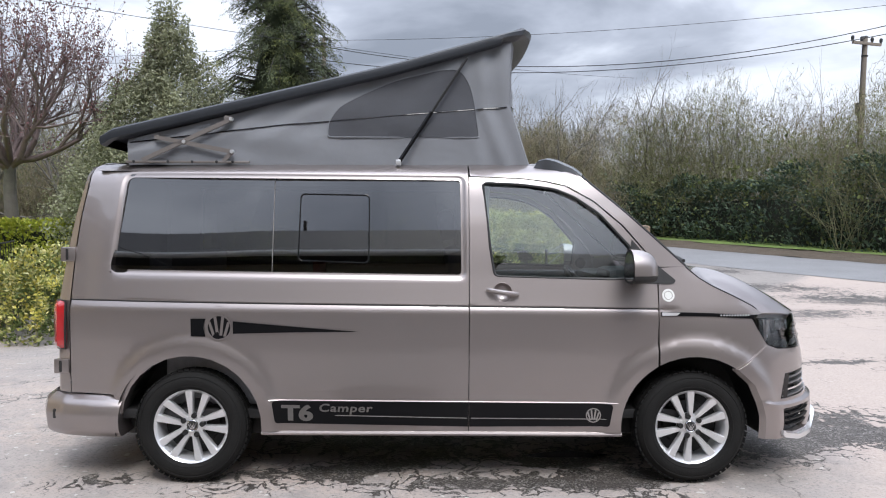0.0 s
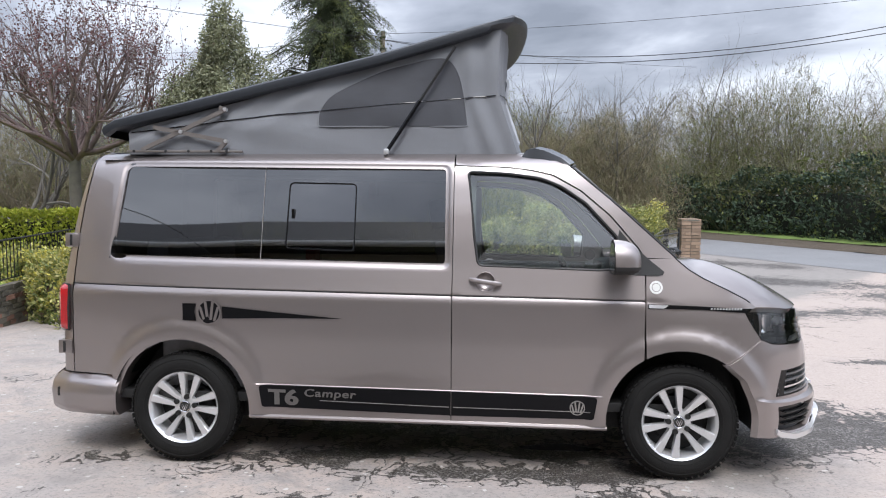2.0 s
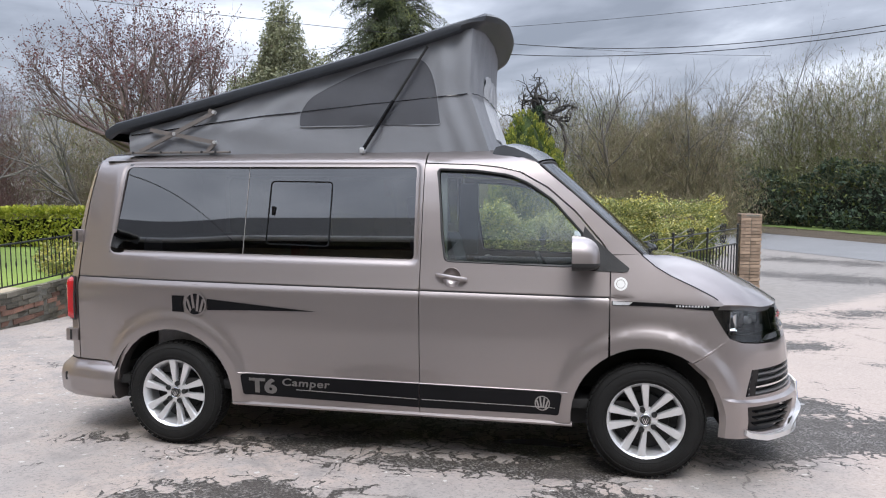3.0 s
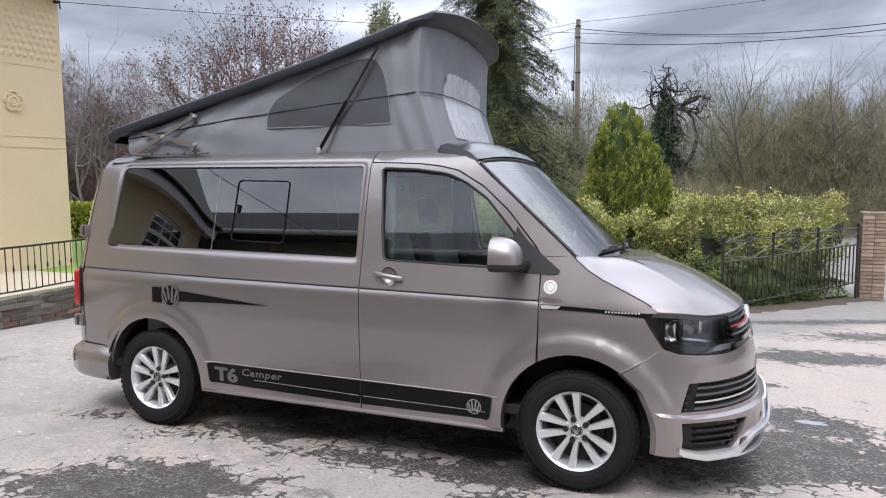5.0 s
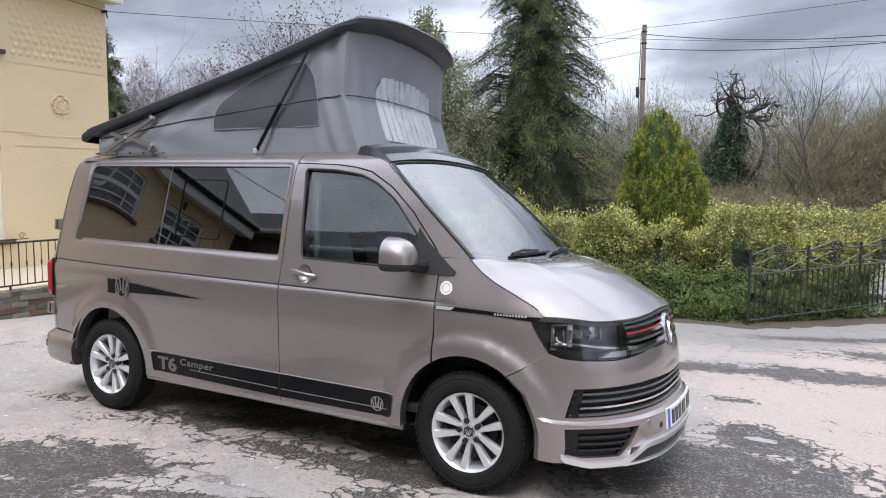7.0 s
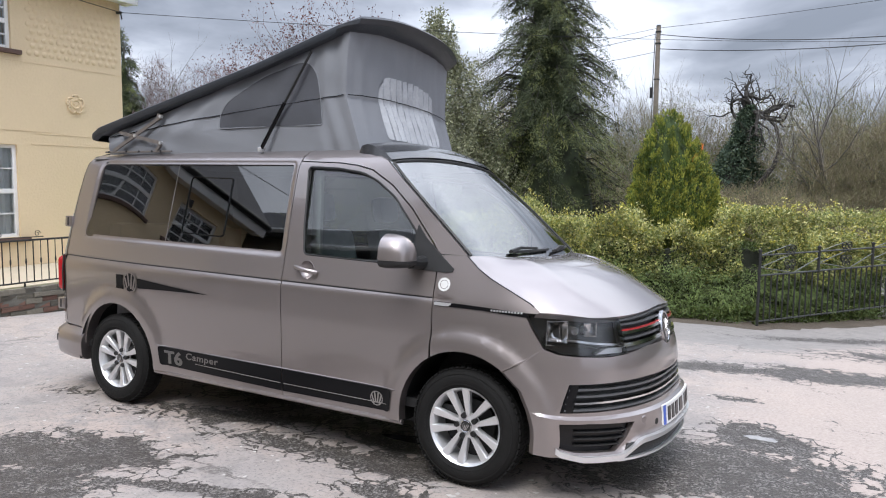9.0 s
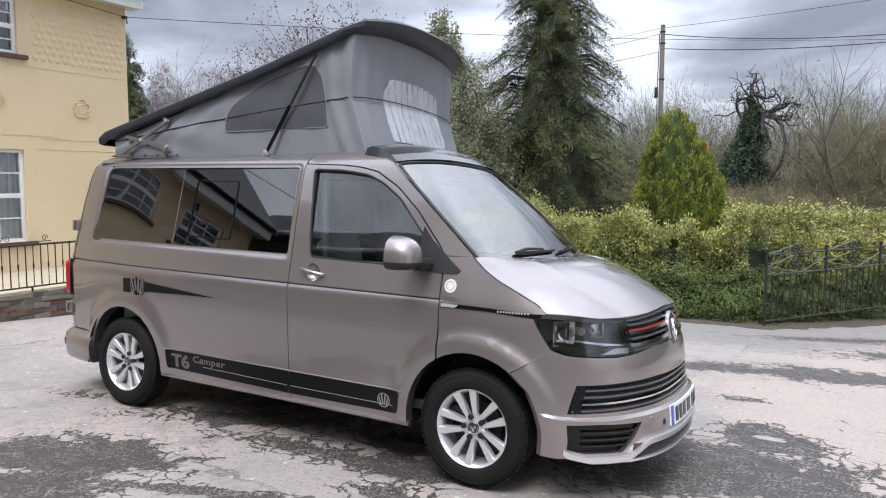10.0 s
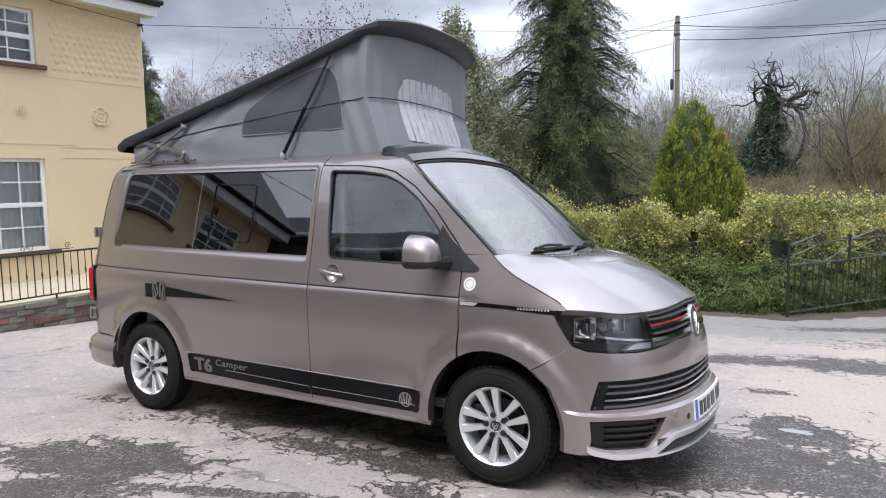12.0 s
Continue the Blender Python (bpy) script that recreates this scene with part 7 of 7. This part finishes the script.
def sash(name, box_, dressed):
    y0, z0, y1, z1 = box_
    w = tagged(part(name, mesh(name, *block(HX - .13, y0, z0, HX - .06, y1, z0 + .06, .004)), white_frame), "white sash window with small panes", "window", kind="structure")
    for k, (a, b, c, d) in enumerate(((y0, z0, y0 + .06, z1), (y1 - .06, z0, y1, z1), (y0 + .002, z1 - .058, y1 - .002, z1 - .002), (y0 + .002, (z0 + z1) / 2 - .04, y1 - .002, (z0 + z1) / 2 + .04))):
        part("window_frame", mesh("window_frame", *block(HX - .12 - .003 * (k // 2), a, b, HX - .05 - .003 * (k // 2), c, d, .004)), white_frame, w)
    mid = (y0 + y1) / 2
    for lo, hi in ((z0 + .06, (z0 + z1) / 2 - .04), ((z0 + z1) / 2 + .04, z1 - .06)):
        for k in (1, 2):
            yy = y0 + .06 + (y1 - y0 - .12) * k / 3
            part("glazing_bar", mesh("glazing_bar", *block(HX - .10, yy - .012, lo, HX - .07, yy + .012, hi, .003)), white_frame, w)
        part("glazing_bar", mesh("glazing_bar", *block(HX - .101, y0 + .06, (lo + hi) / 2 - .012, HX - .069, y1 - .06, (lo + hi) / 2 + .012, .003)), white_frame, w)
        part("pane", mesh("pane", *block(HX - .088, y0 + .05, lo, HX - .084, y1 - .05, hi)), window_glass, w)
    if dressed == "curtain":
        n = 60
        v = [(HX - .135 + .018 * math.sin(k * 1.3) + .01 * math.sin(k * .37), y0 + (y1 - y0) * k / n, z) for k in range(n + 1) for z in (z0, z1)]
        part("curtain", mesh("curtain", v, [(2 * k, 2 * k + 2, 2 * k + 3, 2 * k + 1) for k in range(n)]), curtain, w, "pale net curtain")
    else:
        for k in range(26):
            z = z0 + .06 + (z1 - z0 - .1) * k / 26
            part("blind_slat", mesh("blind_slat", *moved(block(-.018, y0 + .05, -.0015, .018, y1 - .05, .0015), Matrix.Translation((HX - .17, 0, z)) @ Matrix.Rotation(radians(-35), 4, "Y"))), blind_mat, w)
    part("window_sill", mesh("window_sill", *block(HX - .10, y0 - .12, z0 - .075, HX + .07, y1 + .14, z0 - .002, .01)), sill_mat, w, "dark tiled window sill")
    # near-black board behind the glass stands in for the unlit room
    part("dark_room", mesh("dark_room", *block(HX - .9, y0 - .2, z0 - .2, HX - .85, y1 + .2, z1 + .2)), shade_dark, w)


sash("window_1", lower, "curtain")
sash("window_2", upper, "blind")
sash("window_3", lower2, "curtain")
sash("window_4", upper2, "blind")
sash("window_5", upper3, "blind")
roof_verts = [(HX + .38, -8.5, 5.26), (HX + .38, 4.92, 5.26), (HX - 3.3, 4.92, 8.4), (HX - 3.3, -8.5, 8.4), (HX - 6.9, 4.92, 5.26), (HX - 6.9, -8.5, 5.26)]
house_roof = tagged(part("roof", mesh("roof", roof_verts + [(x, y, z - .12) for x, y, z in roof_verts], [(0, 1, 2, 3), (3, 2, 4, 5), (7, 6, 9, 8), (8, 9, 11, 10), (0, 6, 7, 1), (1, 7, 8, 2), (2, 8, 10, 4), (3, 9, 6, 0), (5, 11, 9, 3), (4, 10, 11, 5)], smooth=False), slate), "dark slate roof of the cream house", "roof", kind="structure")
part("soffit", mesh("soffit", *block(HX + .002, -8.4, 5.00, HX + .34, 4.88, 5.06, .005)), white_frame, house_roof)
part("fascia", mesh("fascia", *block(HX + .30, -8.4, 4.96, HX + .345, 4.885, 5.26, .005)), white_frame, house_roof)
part("eaves_end", mesh("eaves_end", *block(HX + .0, 4.755, 4.97, HX + .29, 4.88, 5.28, .01)), white_frame, house_roof)
part("gutter", mesh("gutter", *tube([(HX + .40, -8.4, 5.23), (HX + .40, 4.95, 5.23)], .055, 10)), trim_black, house_roof)
tagged(part("wire_bracket", mesh("wire_bracket", *join(block(HX, 4.66, 4.80, HX + .12, 4.72, 4.84, .01), tube([(HX + .1, 4.69, 4.84), (HX + .1, 4.72, 4.70)], .012, 6))), iron), "black wire bracket under the eaves", "bracket")

path_mat = material("cream_paving", (.50, .43, .32), .9, 0, (.42, .36, .27), 2, 40, .4)
tagged(part("house_path", mesh("house_path", *block(HX + .005, -8.2, -.3, -5.0, 3.7, .255), smooth=False), path_mat), "pale paved strip between wall and house", "path", kind="structure")
# lawn behind its retaining wall
WALL = [(-4.70, -8.0), (-4.82, 2.0), (-5.05, 3.9), (-5.30, 5.35), (-5.64, 7.2)]
WALL_TOP = .27
lv, lf = [], []
for i in range(25):
    for j in range(25):
        y = -8 + 22 * i / 24
        xr = ramp(y, [-8, 2, 3.9, 5.35, 7, 14], [-4.80, -4.92, -5.15, -5.40, -5.0, -3.0]) if y < 5.4 else ramp(y, [5.35, 7, 14], [-5.40, -5.9, -4.6])
        x = -30 + (xr + 30) * j / 24
        lv.append((x, y, ramp(y, [-8, 5, 14], [.24, .22, .05]) + .015 * noise.noise(Vector((x, y, 0)))))
lf = [(i * 25 + j, i * 25 + j + 1, (i + 1) * 25 + j + 1, (i + 1) * 25 + j) for i in range(24) for j in range(24)]
tagged(part("lawn", mesh("lawn", lv, lf), lawn_mat), "mown green lawn behind the brick wall", "lawn", kind="structure")
garden_wall = tagged(part("garden_wall", mesh("garden_wall", *join(*[([(x + sx * .085, y, z) for x, y in ((a[0], a[1]), (b[0], b[1])) for sx in (-1, 1) for z in (-.6, WALL_TOP - .02)], [(0, 1, 3, 2), (4, 6, 7, 5), (0, 4, 5, 1), (2, 3, 7, 6), (1, 5, 7, 3)]) for a, b in zip(WALL, WALL[1:])]), smooth=False), mortar), "low weathered brick retaining wall", "wall", kind="structure")


def railing():
    """Low iron railing on the wall: two rails, alternating plain and twisted bars, scrolls."""
    t = thing("railing", "low black iron railing on the brick wall", "railing")
    pts = [Vector((x - .02, y)) for x, y in WALL]
    zb, zt = WALL_TOP + .06, WALL_TOP + .63
    for a, b in zip(pts, pts[1:]):
        for z, r in ((zb, .011), (zt, .014)):
            part("rail", mesh("rail", *tube([(*a, z), (*b, z)], r, 6)), iron, t)
        n = int((b - a).length / .105)
        for k in range(n):
            p = a.lerp(b, (k + .5) / n)
            if p.y < -4:
                continue
            r = .0085 if k % 2 else .006
            bar_pts = [(*p, zb), (*p, zt)]
            part("railing_bar", mesh("railing_bar", *tube(bar_pts, r, 5)), iron, t)
            if k % 2 == 0:
                part("bar_collar", mesh("bar_collar", *tube([(*p, zb + .24), (*p, zb + .27), (*p, zb + .30), (*p, zb + .33)], [.006, .012, .012, .006], 6)), iron, t)
        for k in range(max(1, int((b - a).length / 1.4))):
            p = a.lerp(b, (k + .5) / max(1, int((b - a).length / 1.4)))
            part("railing_post", mesh("railing_post", *tube([(*p, WALL_TOP - .05), (*p, zb)], .014, 6)), iron, t)
    return t


def scroll(c, r, turns, s, axis):
    """A flat spiral in iron, in the plane of axis and z."""
    out = []
    for k in range(28):
        q = k / 27
        a = turns * 2 * math.pi * q
        rr = r * (1 - .82 * q)
        out.append(Vector(c) + axis * (s * (rr * math.cos(a) - r)) + Vector((0, 0, rr * math.sin(a))))
    return out


railing()
guard = thing("window_guard", "black iron scrolled guard on the window sill", "window guard")
ya = Vector((0, 1, 0))
for y, s in ((2.95, 1), (2.2, 1), (2.2, -1)):
    part("scroll", mesh("scroll", *tube(scroll((HX + .16, y, .80), .055, 1.4, s, ya), .006, 5)), iron, guard)
part("guard_rail", mesh("guard_rail", *tube([(HX + .16, 1.4, .745), (HX + .16, 3.0, .745)], .008, 5)), iron, guard)

# ---- iron fence with braces and scrolls, and its brick pillar ----
FA, FB = Vector((3.61, 8.58)), Vector((6.12, 12.02))
fence = thing("iron_fence", "black wrought iron fence with scrolls and diagonal braces", "fence")
fd = (FB - FA).normalized()
fl = (FB - FA).length
f3 = Vector((fd.x, fd.y, 0))


def fp(s, z):
    p = FA + fd * s
    return Vector((p.x, p.y, z + .07 * s / fl))


Z_BOT, Z_MID, Z_TOP = -.54, .235, .575
for z, r in ((Z_BOT, .014), (Z_MID, .016), (Z_TOP, .014)):
    part("fence_rail", mesh("fence_rail", *tube([fp(0, z), fp(fl, z)], r, 6)), iron_grey, fence)
posts = [0, fl / 3, 2 * fl / 3, fl]
for s in posts:
    low = ground_z(fp(s, 0).x, fp(s, 0).y) - .05 if s in (0, fl) else Z_MID
    part("fence_post", mesh("fence_post", *tube([Vector((*fp(s, 0).xy, low)), fp(s, Z_TOP + .07)], .024, 8)), iron, fence)
    part("post_cap", mesh("post_cap", *tube([fp(s, Z_TOP + .065), fp(s, Z_TOP + .085), fp(s, Z_TOP + .105)], [.03, .034, .012], 8)), iron, fence)
n = int(fl / .14)
for k in range(1, n):
    part("fence_bar", mesh("fence_bar", *tube([fp(fl * k / n, Z_BOT - .03), fp(fl * k / n, Z_MID)], .0135, 6)), iron, fence)
for a, b in zip(posts, posts[1:]):
    m, w = (a + b) / 2, (b - a)
    for s0, z0, s1, z1 in ((a, Z_TOP, m, Z_TOP + .15), (a, Z_MID + .14, m, Z_TOP - .02), (a, Z_MID + .14, m, Z_MID + .02), (m + .06, Z_MID, b, Z_TOP - .10)):
        part("brace", mesh("brace", *tube([fp(s0 + .02, z0), fp(s1, z1)], .008, 5)), iron_pale, fence)
    for s, z in ((1, Z_TOP + .07), (-1, Z_TOP + .07), (1, Z_MID + .17), (-1, Z_MID + .17)):
        part("scroll", mesh("scroll", *tube(scroll(fp(m, z), .075, 1.5, -s, f3), .011, 5)), iron, fence)
        part("scroll", mesh("scroll", *tube(scroll(fp(m, z - .08), .055, 1.4, s, f3), .010, 5)), iron, fence)

# ---- poles, wires, sign ----
def pole(x, y, top, arms):
    t = thing("utility_pole", "weathered wooden utility pole with wires", "utility pole", pose(x, y, -.95))
    h = top + .95
    part("mast", mesh("mast", *tube([(0, 0, -.3), (0, 0, h * .5), (0, 0, h)], [.17, .15, .12], 12)), wood_pole, t)
    part("pole_cap", mesh("pole_cap", *tube([(0, 0, h), (0, 0, h + .06)], [.15, .10], 10)), dark_metal, t)
    for z in (h - .35, h - 1.0, h - 3.0):
        part("pole_band", mesh("pole_band", *tube([(0, 0, z), (0, 0, z + .07)], .165, 10)), iron, t)
    part("pole_cable", mesh("pole_cable", *tube([(-.16, -.05, h - .4), (-.20, -.08, h - 3.0), (-.17, -.06, 1.0)], .025, 6)), cable_mat, t)
    part("pole_fuse", mesh("pole_fuse", *block(-.34, -.15, h - 4.0, -.18, .05, h - 3.4, .02)), trim_black, t)
    if arms:
        part("crossarm", mesh("crossarm", *moved(block(-1.0, -.06, -.07, 1.0, .06, .07, .01), Matrix.Translation((0, -.15, h - .35)) @ Matrix.Rotation(radians(20), 4, "Z"))), wood_pole, t)
        for k in (-.95, -.35, .35, .95):
            part("insulator", mesh("insulator", *tube([(k, -.15 + k * .36, h - .30), (k, -.15 + k * .36, h - .1), (k, -.15 + k * .36, h - .02)], [.05, .09, .06], 8)), trim_black, t)


pole(-5.0, 38.0, 10.6, False)
pole(24.0, 33.0, 9.85, True)


def wire(a, b, sag, r=.013):
    a, b = Vector(a), Vector(b)
    pts = [a.lerp(b, k / 24) - Vector((0, 0, sag * 4 * (k / 24) * (1 - k / 24))) for k in range(25)]
    tagged(part("overhead_wire", mesh("overhead_wire", *tube(pts, r, 5)), cable_mat), "thin black overhead wire between poles", "wire", group="overhead wires")


for dz, ex, ey, ez, sag in ((-.1, 27, 30, 11.2, .5), (-.45, 25, 30.1, 10.2, 1.7), (-1.25, 25, 30.1, 9.75, 1.35), (-.1, -40, 52, 12.5, .8)):
    wire((-5, 38, 10.6 + dz), (ex, ey, ez), sag, .022 if sag > 1 else .012)
wire((-5, 38, 10.2), (-24, 36, 9.0), .6)
wire((-5, 38, 9.2), (-26, 33, 7.2), .5)
wire((HX + .1, 4.69, 4.82), (10, 26, 6.6), .3, .006)
wire((HX + .1, 4.69, 4.82), (-3.5, -11.2, 5.2), .15, .007)
sign = thing("road_sign", "orange temporary road sign beyond the hedge", "sign", pose(-.28, 25.85, -.95))
part("sign_post", mesh("sign_post", *tube([(0, 0, 0), (0, 0, 3.4)], .04, 8)), dark_metal, sign)
part("sign_panel", mesh("sign_panel", *moved(block(-.28, -.02, -.42, .28, .0, .42, .01), Matrix.Translation((-.3, -.04, 3.9)) @ Matrix.Rotation(radians(8), 4, "Y"))), orange_mat, sign)
part("sign_bar", mesh("sign_bar", *moved(block(-.14, -.03, -.05, .14, -.022, .05, .004), Matrix.Translation((-.3, -.04, 3.95)) @ Matrix.Rotation(radians(8), 4, "Y"))), white_plate, sign)

# ---- buildings behind the camera, seen in the van's glass ----
back_render = material("buff_render", (.26, .225, .175), .9, 0, (.22, .19, .145), 3, 40, .4)


def back_house(x0, x1, y, eaves, ridge, wall_mat, label, windows, name="back_building"):
    t = thing(name, label, "house")
    base = ground_z(0, y) - .2
    part("wall", mesh("wall", *block(x0, y - 7, base, x1, y, eaves), smooth=False), wall_mat, t)
    v = [(x0 - .3, y + .35, eaves - .1), (x1 + .3, y + .35, eaves - .1), (x1 + .3, y - 3.5, ridge), (x0 - .3, y - 3.5, ridge), (x1 + .3, y - 7.3, eaves - .1), (x0 - .3, y - 7.3, eaves - .1)]
    part("roof", mesh("roof", v, [(0, 1, 2, 3), (3, 2, 4, 5), (1, 4, 2), (0, 3, 5), (0, 5, 4, 1)], smooth=False), slate, t)
    part("gutter", mesh("gutter", *tube([(x0 - .3, y + .40, eaves - .06), (x1 + .3, y + .40, eaves - .06)], .06, 8)), white_frame, t)
    for wx, wz in windows:
        w = part("window", mesh("window", *block(wx - .55, y + .005, wz - .65, wx + .55, y + .05, wz + .65, .01)), white_frame, t)
        for dx in (-.27, .27):
            for dz in (-.32, .32):
                part("pane", mesh("pane", *block(wx + dx - .23, y + .052, wz + dz - .27, wx + dx + .23, y + .058, wz + dz + .27)), gloss_black, w)
    return t


back_house(-12.0, 17.0, -9.5, 5.6, 8.1, back_render, "long buff rendered building with a dark slate roof", [(-10, 1.6), (14, 1.6)])


# ---- single bricks of the garden wall and the pillar ----
def simple_brick(name, l, w, h, mat, seed):
    rng = np.random.default_rng(seed)
    v, f = block(-l / 2, -w / 2, -h / 2, l / 2, w / 2, h / 2)
    me = mesh(name, [Vector(q) + Vector(rng.normal(size=3) * .003) for q in v], f, False)
    me.materials.append(mat)
    return me


wall_bricks = [simple_brick("brick", .215, .10, .062, m, 60 + i) for i, m in enumerate((brick_mat, brick_dark, brick_dark, brick_mat, brick_dark))]
rng = np.random.default_rng(6)
count = 0
for a, b in zip(WALL, WALL[1:]):
    a, b = Vector(a), Vector(b)
    L = (b - a).length
    ang = math.atan2(b.y - a.y, b.x - a.x)
    for course in range(9):
        z = WALL_TOP - .035 - course * .075
        k = 0
        while True:
            s = (course % 2) * .1125 + .11 + k * .225
            k += 1
            if s > L - .09:
                break
            p = a + (b - a) * (s / L)
            if p.y < -1.2 or z < ground_z(p.x, p.y) - .05:
                continue
            top_course = course < 2
            me = wall_bricks[int(rng.integers(1, 3)) if top_course else int(rng.integers(0, 5))]
            ob = new("brick", me)
            ob.parent = garden_wall
            nrm = Vector((math.sin(ang), -math.cos(ang)))
            q = p + nrm * (.048 + rng.uniform(-.014, .014))
            ob.matrix_basis = pose(q.x, q.y, z, rng.uniform(-3, 3), rng.uniform(-3, 3), math.degrees(ang) + rng.uniform(-4, 4))
            count += 1
pillar_base = ground_z(6.42, 12.3) - .1
pillar = tagged(part("brick_pillar", mesh("brick_pillar", *block(6.22, 12.10, pillar_base, 6.62, 12.50, .90), smooth=False), mortar, at=None), "buff brick gate pillar at the end of the railing", "pillar", kind="structure")
pillar_bricks = [simple_brick("brick", .212, .10, .064, buff_brick, 70 + i) for i in range(3)]
course = 0
z = pillar_base + .04
while z < .93:
    for side_k in range(4):
        c, s = math.cos(math.pi / 2 * side_k), math.sin(math.pi / 2 * side_k)
        for u in (-.112, .112):
            off = .168 + (.01 if course % 2 else 0)
            x, y = u, -off
            ob = new("brick", pillar_bricks[int(rng.integers(0, 3))])
            ob.parent = pillar
            ob.matrix_basis = pose(6.42 + x * c - y * s, 12.30 + x * s + y * c, z, 0, 0, 90 * side_k + rng.uniform(-1, 1))
    z += .076
    course += 1
part("pillar_cap", mesh("pillar_cap", *block(6.20, 12.08, .905, 6.64, 12.52, .95, .012)), mortar, pillar)
